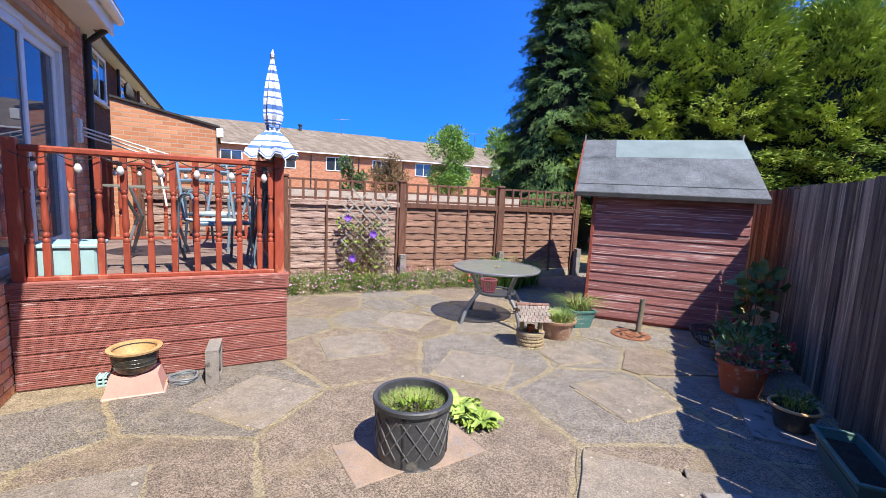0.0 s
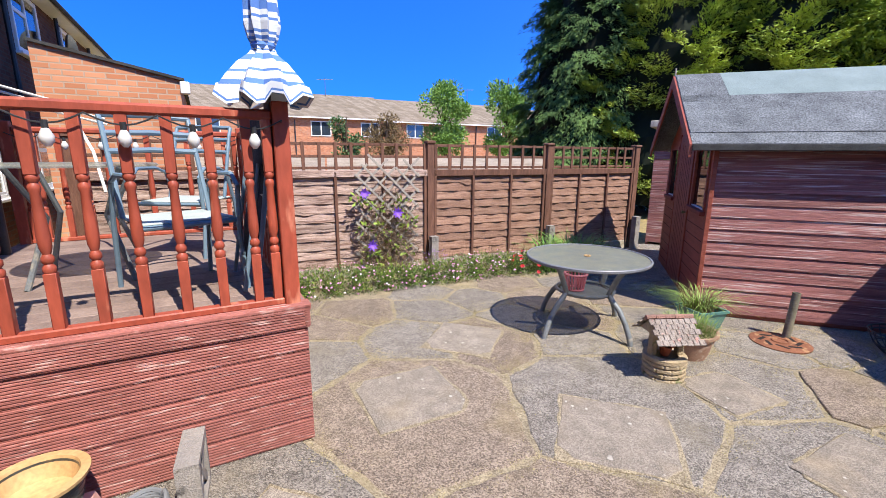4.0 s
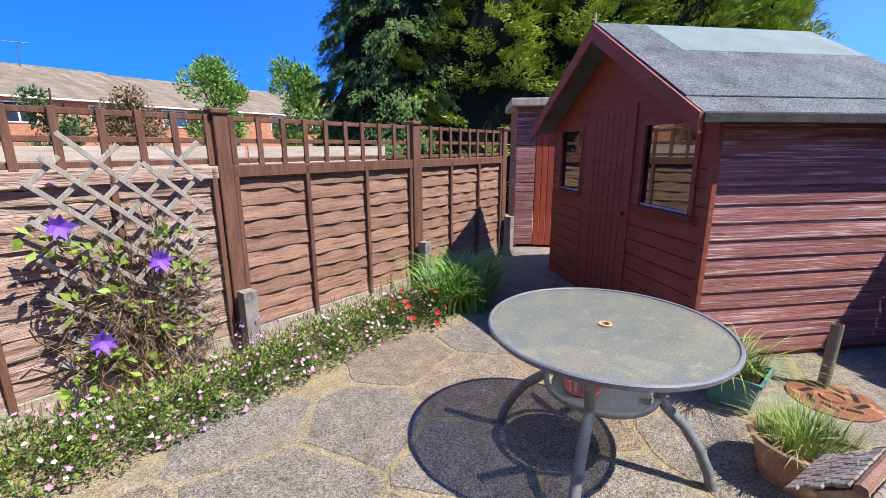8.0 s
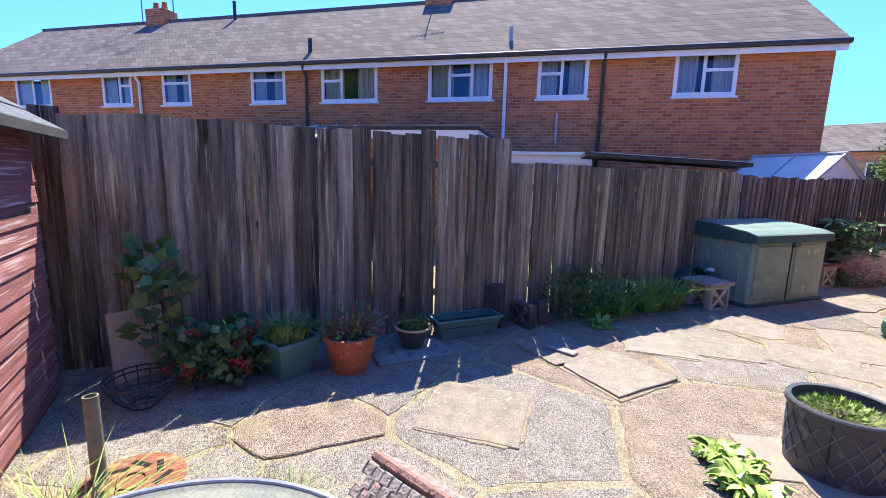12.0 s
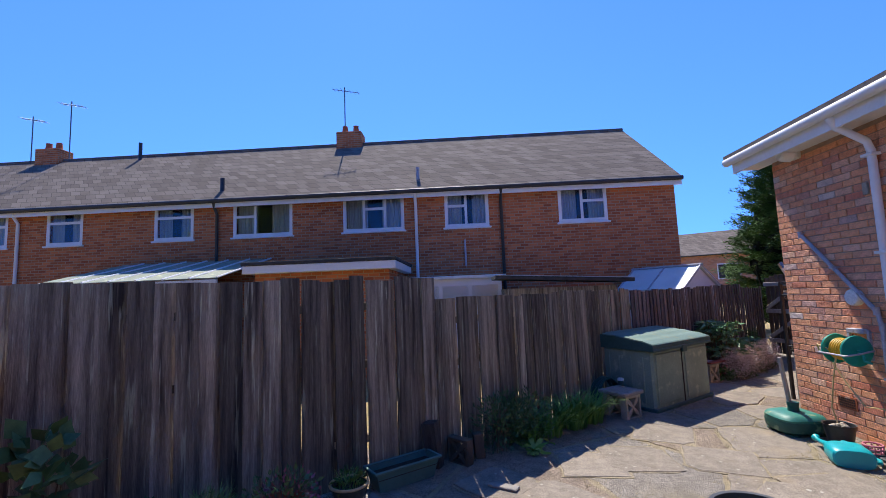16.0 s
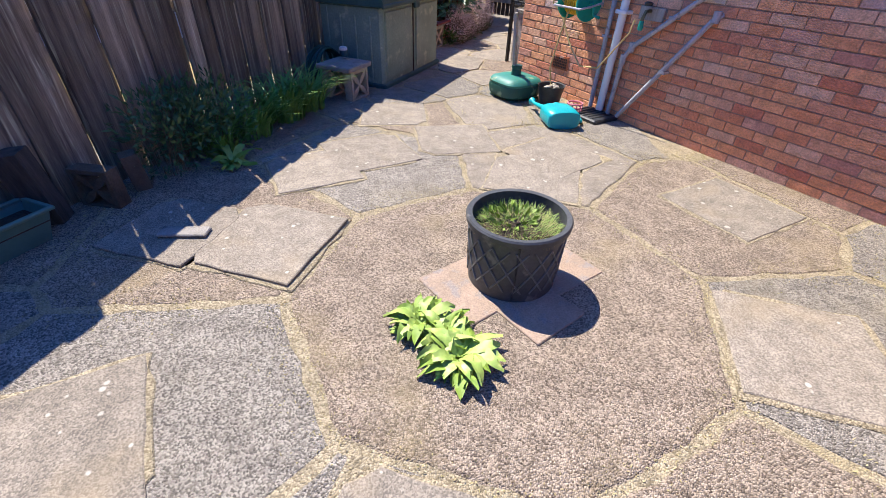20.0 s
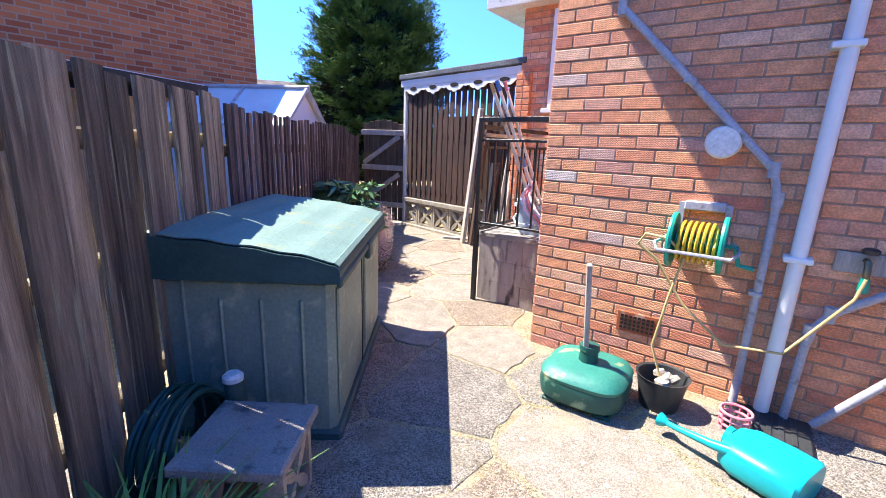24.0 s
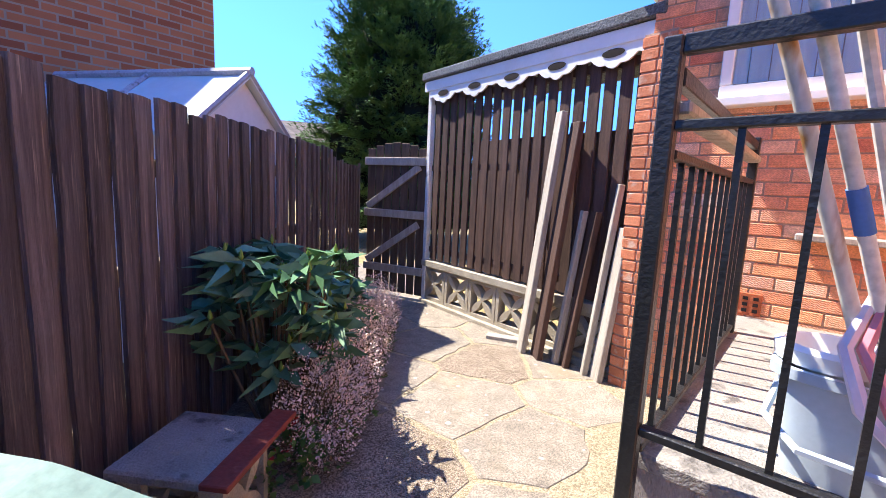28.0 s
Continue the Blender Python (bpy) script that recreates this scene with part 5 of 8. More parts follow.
def wastepipe(pts, label, clips=()):
    t = thing("waste_pipe", label, "pipe", HOUSE, group="waste pipes on the wall")
    part("pipe", Geo().tube(pts, 0.021, 10), M_pipe, t, "", True)
    for p in pts[1:-1]:
        part("joint", Geo().lathe([(0.027, -0.04), (0.027, 0.04)], 10, m=Matrix.Translation(p)), M_pipe, t, "", True)
    for x, z in clips:
        part("clip", Geo().box(x - 0.03, -0.075, z - 0.012, x + 0.03, 0, z + 0.012, ch=0.003), M_pipe, t)


wastepipe([(0.38, 0.02, 2.22), (0.40, -0.05, 2.21), (1.24, -0.05, 1.35), (1.28, -0.05, 1.2), (1.27, -0.05, 0.05)], "grey waste pipe sloping down the brick wall", ((0.8, 1.8), (1.27, 0.7)))
wastepipe([(2.68, 0.02, 1.58), (2.66, -0.05, 1.56), (1.58, -0.05, 0.66), (1.52, -0.05, 0.55), (1.5, -0.05, 0.05)], "grey waste pipe sloping to the drain", ((2.2, 1.18), (1.9, 0.93)))
wastepipe([(2.26, 0.02, 1.0), (2.24, -0.05, 0.98), (1.62, -0.06, 0.06)], "short grey waste pipe running into the drain", ((1.95, 0.53),))
rv = thing("round_wall_vent", "round white plastic wall vent", "vent", HOUSE @ pose(1.0, 0, 1.48, 90, 0, 0))
part("cover", Geo().lathe([(0.07, 0), (0.085, 0.0), (0.085, 0.06), (0.075, 0.075), (0.01, 0.08)], 32), M_whitepaint, rv, "", True)
ab = thing("air_brick", "terracotta air brick with small holes", "air brick", HOUSE)
part("surround", Geo().box(0.585, -0.014, 0.285, 0.83, 0.01, 0.42, ch=0.003), M_terra, ab)
for i in range(8):
    for j in range(4):
        part("hole", Geo().box(0.607 + 0.026 * i, -0.0165, 0.304 + 0.026 * j, 0.624 + 0.026 * i, -0.0145, 0.321 + 0.026 * j), M_hole, ab)
pl_ = thing("security_light", "white dome security light under the eaves", "light", HOUSE)
part("base", Geo().box(0.38, -0.06, 3.12, 0.5, 0, 3.2, ch=0.01), M_white, pl_)
part("head", Geo().lathe([(0.02, -0.02), (0.07, 0), (0.075, 0.1), (0.05, 0.14)], 16, m=pose(0.44, -0.08, 3.16, 80, 0, 0)), M_white, pl_, "", True)
solo("cable_box", Geo().box(1.24, -0.03, 2.5, 1.3, 0, 2.62, ch=0.006), M_cream, "small cream box fixed to the wall", "box", HOUSE)

# hose reel
hr = thing("hose_reel", "green hose reel with coiled yellow hose on the wall", "hose reel", HOUSE @ at(0.97, -0.16, 0.95))
part("bracket", Geo().box(-0.1, 0.1, 0.16, 0.1, 0.16, 0.21, ch=0.006).box(-0.13, 0.13, -0.1, -0.1, 0.16, 0.2).box(0.1, 0.13, -0.1, 0.13, 0.16, 0.2), M_pipe, hr, "grey wall bracket")
for x in (-0.12, 0.12):
    part("flange", Geo().lathe([(0.03, -0.012), (0.15, -0.012), (0.155, 0), (0.15, 0.012), (0.03, 0.012)], 32, m=pose(x, 0, 0, 0, 90, 0)), M_jade, hr, "", True)
part("hub", Geo().lathe([(0.06, -0.1), (0.06, 0.1)], 20, m=pose(0, 0, 0, 0, 90, 0)), M_jade, hr, "", True)
pts = []
for k in range(260):
    a_ = k * 2 * math.pi / 20
    lay = k // 130
    u = (k % 130) / 130
    pts.append((-0.09 + 0.18 * (u if lay == 0 else 1 - u), (0.085 + 0.022 * lay) * math.cos(a_), (0.085 + 0.022 * lay) * math.sin(a_)))
part("hose_coil", Geo().tube(pts, 0.0085, 6), M_yellow, hr, "coiled yellow hose", True)
part("frame_bar", Geo().tube([(-0.16, 0.13, 0.0), (-0.2, -0.05, -0.02), (-0.17, -0.15, -0.04), (0.17, -0.15, -0.04), (0.2, -0.05, -0.02), (0.16, 0.13, 0.0)], 0.01, 8), M_pipe, hr, "", True)
part("crank", Geo().tube([(0.13, 0, 0), (0.18, 0, 0), (0.2, 0, -0.09), (0.27, 0, -0.1)], 0.013, 8), M_jade, hr, "green crank handle", True)
part("hose_tail", Geo().tube([(-0.05, -0.08, -0.06), (-0.12, -0.12, 0.02), (-0.24, -0.1, 0.03), (-0.28, -0.06, -0.04), (-0.18, -0.03, -0.12), (-0.02, -0.02, -0.35), (0.2, -0.05, -0.52), (0.45, -0.08, -0.48), (0.66, -0.03, -0.16), (0.68, -0.03, -0.06)], 0.0075, 8), M_hosep, hr, "pale hose to the tap", True)
part("hose_drop", Geo().tube([(-0.04, -0.08, -0.08), (-0.08, -0.1, -0.3), (-0.12, -0.12, -0.6), (-0.05, -0.13, -0.78)], 0.0075, 8), M_hosep, hr, "", True)
part("nozzle", Geo().tube([(-0.05, -0.13, -0.78), (-0.03, -0.135, -0.9)], [0.012, 0.016], 8), M_terra, hr, "orange hose connector", True)
tp = thing("garden_tap", "brass garden tap on a wooden wall block", "tap", HOUSE @ at(1.66, 0, 0.93))
part("block", Geo().box(-0.11, -0.03, -0.05, 0.13, 0, 0.05, ch=0.004), M_greywood, tp, "grey weathered wooden block")
part("body", Geo().tube([(0, -0.03, 0.02), (0, -0.09, 0.02), (0.0, -0.11, -0.03), (0, -0.11, -0.05)], 0.014, 8), M_brass, tp, "", True)
part("knob", Geo().lathe([(0.03, 0.06), (0.035, 0.08), (0.02, 0.09)], 10, m=at(0, -0.08, 0)), M_blackpl, tp, "", True)
part("connector", Geo().lathe([(0.018, -0.12), (0.022, -0.1), (0.018, -0.05)], 10, m=at(0, -0.11, 0)), M_jade, tp, "green hose connector", True)

# things by the wall
ub = thing("umbrella_stand", "faded green plastic umbrella stand with a grey tube", "umbrella stand", at(-0.25, -0.27, 0, 35))
def squircle(prof, n=36, e=0.55, sx=1.0, sy=1.0):
    """A rounded-square solid of revolution: radii and heights, with corners filled out by e."""
    vs = []
    for q, z in prof:
        for i in range(n):
            c, s_ = math.cos(2 * math.pi * i / n), math.sin(2 * math.pi * i / n)
            vs.append((sx * q * math.copysign(abs(c) ** e, c), sy * q * math.copysign(abs(s_) ** e, s_), z))
    fs = [(j * n + i, j * n + (i + 1) % n, (j + 1) * n + (i + 1) % n, (j + 1) * n + i) for j in range(len(prof) - 1) for i in range(n)]
    return Geo().add(vs, fs + [tuple(range(n))[::-1], tuple((len(prof) - 1) * n + i for i in range(n))])


# a lighter jade than the tank below, with buff spots
M_jade_top = mat("lighter_jade_plastic", srgb("35806f"), srgb("2a6f62"), rough=0.5, scale=3, fine=60, bump=0.15, c=srgb("b0a878"), spots=0.1, fine_amt=0.2)
part("tank", squircle([(0.2, 0.035), (0.228, 0.06), (0.238, 0.13), (0.232, 0.165)]), M_jade_d, ub, "", True)
part("top", squircle([(0.232, 0.166), (0.236, 0.185), (0.215, 0.215), (0.16, 0.235), (0.06, 0.24)]), M_jade_top, ub, "lighter jade top", True)
part("socket", Geo().lathe([(0.055, 0.235), (0.05, 0.3), (0.056, 0.305), (0.056, 0.335), (0.035, 0.34)], 20), M_jade_d, ub, "", True)
part("tube", Geo().box(-0.022, -0.014, 0.3, 0.022, 0.014, 0.82, ch=0.003, m=pose(0, 0, 0, 4, 3, 20)), M_greywood, ub, "grey square tube")
for dx, dy in ((-0.14, -0.14), (0.14, -0.14), (0.14, 0.14), (-0.14, 0.14)):
    part("foot", Geo().box(dx - 0.05, dy - 0.05, 0, dx + 0.05, dy + 0.05, 0.035, ch=0.008), M_jade_d, ub)
bk = thing("black_bucket", "black plastic bucket holding pale stones and rags", "bucket", at(-0.6, -0.06))
part("body", Geo().lathe([(0.1, 0.01), (0.135, 0.2), (0.142, 0.205), (0.128, 0.2), (0.1, 0.05), (0.01, 0.05)], 28, cap=False), M_blackpl, bk, "", True)
for k in range(7):
    r = random.Random(k)
    part("stone", Geo().lathe([(0.012, -0.02), (0.035, -0.005), (0.03, 0.02), (0.008, 0.028)], 8, m=pose(r.uniform(-.06, .06), r.uniform(-.06, .06), 0.18, r.uniform(0, 60), r.uniform(0, 60), 0)), M_cream, bk, "", True)
wc = thing("watering_can", "turquoise plastic watering can lying on its side", "watering can", at(-0.586, 0.497, 0.0, 100.5))
part("body", squircle([(0.135, -0.17), (0.15, -0.155), (0.155, -0.05), (0.15, 0.08), (0.12, 0.14), (0.09, 0.15)], 36, 0.6, 0.55, 1.0).mesh("body", M_turq, True), None, wc, m=pose(0.03, 0, 0.09, 0, -90, 0))
part("handle", Geo().tube([(0.12, 0.12, 0.06), (0.1, 0.2, 0.05), (0.0, 0.23, 0.04), (-0.12, 0.19, 0.04), (-0.17, 0.12, 0.05), (-0.13, 0.07, 0.08)], 0.016, 10), M_turq, wc, "", True)
part("spout", Geo().tube([(-0.02, -0.1, 0.13), (-0.14, -0.13, 0.12), (-0.3, -0.13, 0.1), (-0.36, -0.12, 0.09)], [0.03, 0.022, 0.015, 0.014], 10), M_turq, wc, "", True)
part("rose", Geo().lathe([(0.015, 0), (0.034, 0.035), (0.036, 0.045)], 14, m=pose(-0.35, -0.12, 0.09, 0, -90, 0)), M_turq, wc, "", True)
part("filler_neck", Geo().lathe([(0.05, 0), (0.055, 0.025), (0.04, 0.03), (0.035, 0.005)], 18, m=pose(-0.12, 0.03, 0.1, 0, -90, 0)), M_turq, wc, "", True)
pb = thing("pink_basket", "small pink and white plastic basket", "basket", at(-0.8, 0.24, 0, 20))
for k in range(4):
    part("hoop", Geo().tube([((0.06 + 0.004 * k) * math.cos(a_ * math.pi / 8), (0.06 + 0.004 * k) * math.sin(a_ * math.pi / 8), 0.015 + 0.035 * k) for a_ in range(16)], 0.008, 6, True), M_pinkpl, pb, "", True)
for k in range(10):
    a_ = k * math.pi / 5
    part("rib", Geo().tube([(0.06 * math.cos(a_), 0.06 * math.sin(a_), 0.0), (0.072 * math.cos(a_), 0.072 * math.sin(a_), 0.12)], 0.006, 5), M_pinkpl, pb)

# ---- storage box details ----
for k in range(3):
    part("side_rib", Geo().box(-0.014, 0.13 + 0.18 * k, 0.1, 0.004, 0.148 + 0.18 * k, 0.72, ch=0.007), M_green_box, bx)
part("side_panel_edge", Geo().box(-0.01, 0.655, 0.06, 0.004, 0.67, 0.8, ch=0.004), M_green_box, bx)
part("door_seam", Geo().box(0.705, -0.006, 0.06, 0.725, 0.004, 0.8), M_hole, bx)
for x in (0.06, 0.78):
    part("door_panel", Geo().box(x, -0.014, 0.1, x + 0.59, 0.004, 0.76, ch=0.012), M_green_box, bx)
part("base_skirt", Geo().box(-0.02, -0.03, 0, 1.45, 0.79, 0.06, ch=0.012), M_lid, bx)
part("lid_lip", Geo().box(-0.045, -0.055, 0.795, 1.475, -0.03, 0.835, ch=0.008), M_lid, bx, "dark green lid lip")
part("latch", Geo().box(0.66, -0.065, 0.74, 0.77, -0.03, 0.84, ch=0.01), M_lid, bx, "dark green latch")

# ---- landing railing, side passage ----
ir = thing("iron_railing", "black painted iron railing round the landing", "railing", HOUSE)
y0 = 0.475
part("gate_post", Geo().box(-0.838, y0 - 0.02, 0, -0.798, y0 + 0.02, 1.66, ch=0.004), M_black, ir)
part("post", Geo().box(-0.828, 1.95, 0.66, -0.788, 1.99, 1.62, ch=0.004), M_black, ir)
part("post", Geo().box(-0.04, y0 - 0.02, 0.66, 0.0, y0 + 0.02, 1.66, ch=0.004), M_black, ir)
for z in (0.74, 1.46, 1.62):
    part("rail", Geo().box(-0.798, y0 - 0.016, z, -0.04, y0 + 0.016, z + (0.04 if z > 1.6 else 0.022), ch=0.003), M_black, ir)
    part("rail", Geo().box(-0.822, y0 + 0.02, z - 0.06, -0.794, 1.95, z - 0.06 + (0.04 if z > 1.6 else 0.022), ch=0.003), M_black, ir)
for k in range(5):
    x = -0.8 + 0.76 * (k + 1) / 6
    part("baluster", Geo().box(x - 0.007, y0 - 0.007, 0.76, x + 0.007, y0 + 0.007, 1.47), M_black, ir)
for k in range(11):
    y = y0 + 0.02 + 1.43 * (k + 1) / 12
    part("baluster", Geo().box(-0.815, y - 0.007, 0.7, -0.801, y + 0.007, 1.42), M_black, ir)
part("handrail", Geo().box(-0.836, 0.5, 1.5, -0.776, 1.95, 1.53, ch=0.006), M_greywood, ir, "grey wooden handrail board")
rw = thing("window_2", "white window with pale vertical blinds", "window", HOUSE, kind="structure")
part("window_frame", fr_g(-1.06, 0.4, 1.9, 3.0, 0.06, 2.34, 2.4), M_white, rw)
part("transom", Geo().box(-1.0, 2.345, 2.62, 0.34, 2.395, 2.67, ch=0.004), M_white, rw)
for k in range(14):
    x = -0.98 + 0.095 * k
    part("blind_slat", Geo().box(-0.045, -0.001, 1.97, 0.045, 0.001, 2.61, m=pose(x, 2.38, 0, 0, 0, 8)), M_blind, rw)
part("pane", Geo().box(-1.0, 2.352, 1.96, 0.34, 2.356, 2.62), M_clear, rw)
part("pane", Geo().box(-1.0, 2.352, 2.67, 0.34, 2.356, 2.94), M_clear, rw)
part("window_sill", Geo().box(-1.12, 2.3, 1.84, 0.45, 2.4, 1.89, ch=0.006), M_white, rw)
solo("letter_bracket", Geo().box(-0.62, 2.27, 1.13, -0.1, 2.39, 1.165, ch=0.006), M_greywood, "short grey wooden shelf on the brick wall", "shelf", HOUSE)
ab2 = thing("air_brick", "terracotta air brick low on the wall", "air brick", HOUSE)
part("surround", Geo().box(-0.93, 2.386, 0.67, -0.72, 2.4, 0.8, ch=0.003), M_terra, ab2)
for i in range(4):
    for j in range(3):
        part("hole", Geo().box(-0.91 + 0.05 * i, 2.383, 0.69 + 0.035 * j, -0.885 + 0.05 * i, 2.385, 0.71 + 0.035 * j), M_hole, ab2)
solo("flat_roof_edge", Geo().box(-1.9, 2.2, 3.06, 1.4, 5, 3.3, ch=0.01), M_whitepaint, "white fascia of the flat roof", "fascia", HOUSE, kind="structure")
mb = thing("mop_bucket", "pale grey-blue mop bucket with a wringer on the landing", "bucket", HOUSE @ at(-0.39, 0.79, 0.66, -6))
def bucket_shell(a, b, h, n=40):
    """An open rounded-rectangular tub with a rolled rim."""
    vs, fs = [], []
    prof = [(0.8, 0.0), (0.86, 0.1), (0.96, h - 0.03), (1.06, h - 0.025), (1.06, h), (0.94, h), (0.8, 0.04), (0.02, 0.035)]
    for q, z in prof:
        for i in range(n):
            t = 2 * math.pi * i / n
            c, s = math.cos(t), math.sin(t)
            vs.append((a * q * math.copysign(abs(c) ** 0.45, c), b * q * math.copysign(abs(s) ** 0.45, s), z))
    for j in range(len(prof) - 1):
        fs += [(j * n + i, j * n + (i + 1) % n, (j + 1) * n + (i + 1) % n, (j + 1) * n + i) for i in range(n)]
    fs.append(tuple(range(n))[::-1])
    return Geo().add(vs, fs)


M_bucket = mat("pale_grey_blue_plastic", srgb("b4c0c8"), srgb("a4b2bc"), rough=0.45, scale=4, bump=0.04, fine_amt=0.08)
part("body", bucket_shell(0.178, 0.125, 0.27), M_bucket, mb, "", True)
part("wringer", Geo().lathe([(0.115, 0.275), (0.12, 0.31), (0.1, 0.32), (0.085, 0.3), (0.07, 0.2), (0.01, 0.18)], 24, m=at(-0.075, 0, 0), cap=False), M_white, mb, "", True)
part("handle", Geo().tube([(-0.17, 0, 0.2), (-0.18, -0.09, 0.13), (-0.1, -0.17, 0.1), (0.1, -0.17, 0.1), (0.18, -0.09, 0.13), (0.17, 0, 0.2)], 0.01, 6), M_bucket, mb, "", True)
mp = thing("mop", "white pole mop with pink strips leaning over the railing", "mop", HOUSE)
part("pole", Geo().tube([(-0.3, 0.8, 0.72), (-0.637, 0.434, 1.86)], 0.015, 10), M_whitepaint, mp, "", True)
part("sleeve", Geo().tube([(-0.46, 0.626, 1.26), (-0.486, 0.598, 1.35)], 0.018, 10), M_umbb, mp, "blue sleeve", True)
for k in range(3):
    part("strip", Geo().tube([(-0.42 + 0.02 * k, 0.7, 1.14), (-0.46 + 0.03 * k, 0.62 + 0.01 * k, 1.02), (-0.42 + 0.05 * k, 0.6, 0.9), (-0.3 + 0.06 * k, 0.58, 0.78 - 0.01 * k)], [0.01, 0.014, 0.016, 0.008], 6), M_pinkpl if k % 2 else M_whitefl, mp, "pink and white mop strip", True)
pp = thing("clothes_prop", "pale pole with a pink tip leaning beside the mop", "pole", HOUSE)
part("pole", Geo().tube([(-0.27, 0.82, 0.72), (-0.575, 0.44, 1.86)], 0.013, 8), M_whitepaint, pp, "", True)
part("tip", Geo().tube([(-0.575, 0.44, 1.86), (-0.594, 0.417, 1.93)], 0.016, 8), M_pinkpl, pp, "", True)

part("blue_tip", Geo().tube([(-0.637, 0.434, 1.86), (-0.661, 0.408, 1.94)], 0.019, 8), M_umbb, mp, "blue plastic tip", True)
yp = thing("broom_pole", "rusty white pole with a cream tip leaning in the mop bucket", "pole", HOUSE)
M_rustpole = mat("rust_streaked_white_paint", srgb("d8d4cc"), srgb("c4bcae"), rough=0.5, scale=5, fine=50, stretch=(1, 1, 0.3), bump=0.15, c=srgb("a87a48"), spots=0.2)
part("pole", Geo().tube([(-0.34, 0.78, 0.72), (-0.695, 0.44, 1.85)], 0.016, 10), M_rustpole, yp, "", True)
part("tip", Geo().tube([(-0.695, 0.44, 1.85), (-0.717, 0.419, 1.92)], 0.018, 8), M_tanrim, yp, "", True)

# slat screen with pelmet and block base
SC = line_frame((-0.72, -5.8), (-1.62, -3.62))
SL = 2.36
sc = thing("slatted_screen", "dark brown vertical slat screen under a white scalloped pelmet", "screen", SC)
for k in range(19):
    x = 0.06 + 0.124 * k
    part("slat", Geo().box(x, -0.01, 0.52 + 0.006 * (k % 3), x + 0.088, 0.01, 2.3, ch=0.003), M_slat, sc)
for z in (0.6, 1.5, 2.2):
    part("cross_rail", Geo().box(0, 0.012, z, SL, 0.05, z + 0.06), M_slat, sc)
# unseen board added to keep the gaps between the slats dark
part("rear_boarding", Geo().box(-0.3, 0.9, 0, SL, 0.93, 1.92), M_slat, sc)
part("post", Geo().box(-0.06, -0.03, 0, 0.0, 0.03, 2.42, ch=0.005), M_whitepaint, sc, "white corner post")
part("fascia", Geo().box(-0.08, -0.07, 2.33, SL + 0.1, -0.04, 2.43, ch=0.004), M_white, sc)
part("roof_edge", Geo().box(-0.1, -0.1, 2.44, SL + 0.12, 1.2, 2.52, ch=0.01), M_felt, sc, "grey felted roof edge")
for k in range(5):
    x0 = 0.0 + k * SL / 5
    w = SL / 5
    n = 16
    vs, fs = [], []
    for j in range(n + 1):
        u = j / n
        z = 2.24 + 0.035 * math.cos(2 * math.pi * u) - 0.02 * abs(math.cos(4 * math.pi * u))
        vs += [(x0 + w * u, -0.06, z), (x0 + w * u, -0.06, 2.335), (x0 + w * u, -0.045, z), (x0 + w * u, -0.045, 2.335)]
    for j in range(n):
        a, b = 4 * j, 4 * j + 4
        fs += [(a, b, b + 1, a + 1), (a + 2, a + 3, b + 3, b + 2), (a, a + 2, b + 2, b), (a + 1, b + 1, b + 3, a + 3)]
    pe = part("pelmet", Geo().add(vs, fs), M_white, sc, "white scalloped pelmet")
    part("cutout", Geo().lathe([(0.001, 0), (0.085, 0.001), (0.085, 0.004), (0.001, 0.005)], 20, m=pose(x0 + w / 2, -0.061, 2.285, 90, 0, 0) @ Matrix.Diagonal((1, 0.33, 1, 1))), M_hole, pe)
part("base_wall", Geo().box(-0.05, -0.06, 0, SL, 0.12, 0.06, ch=0.008).box(-0.05, -0.05, 0.44, SL, 0.1, 0.51, ch=0.005), M_cream, sc)


def screen_block(parent, m, size=0.3, depth=0.09, mt=None):
    """A pierced concrete screen block: a square frame with four petals about a diagonal cross."""
    h = size / 2
    b = new("screen_block")
    b.parent = parent
    b.matrix_local = m
    e = size * 0.1
    part("block_frame", Geo().box(-h, 0, -h, h, depth, -h + e).box(-h, 0, h - e, h, depth, h).box(-h, 0, -h + e, -h + e, depth, h - e).box(h - e, 0, -h + e, h, depth, h - e), mt or M_concrete, b)
    for k in range(4):
        a = math.radians(45 + 90 * k)
        n = 10
        vs, fs = [], []
        for j in range(n + 1):
            u = j / n
            c = math.sin(math.pi * u) * size * 0.07 + size * 0.018
            r = u * size * 0.6
            for s in (-1, 1):
                for y in (0.1 * depth, 0.9 * depth):
                    vs.append((r * math.cos(a) - s * c * math.sin(a), y, r * math.sin(a) + s * c * math.cos(a)))
        for j in range(n):
            o, q = 4 * j, 4 * j + 4
            fs += [(o, q, q + 2, o + 2), (o + 1, o + 3, q + 3, q + 1), (o, o + 1, q + 1, q), (o + 2, q + 2, q + 3, o + 3)]
        fs += [(0, 2, 3, 1)]
        part("petal", Geo().add(vs, fs), mt or M_concrete, b)
    return b


for k in range(6):
    screen_block(sc, at(0.16 + 0.385 * k, -0.02, 0.25), 0.375, 0.09, M_cream)
pr = thing("brick_pier", "orange-red brick pier beside the slatted screen", "pier", SC)
for k in range(31):
    part("brick", Geo().box(SL + (0.0 if k % 2 else 0.11), -0.12, 0.075 * k, SL + 0.11 + (0.0 if k % 2 else 0.11), 0.1, 0.075 * k + 0.064, ch=0.004), M_brick, pr)
    part("brick", Geo().box(SL + (0.12 if k % 2 else 0.0), -0.12, 0.075 * k, SL + (0.22 if k % 2 else 0.1), 0.1, 0.075 * k + 0.064, ch=0.004), M_brick, pr)
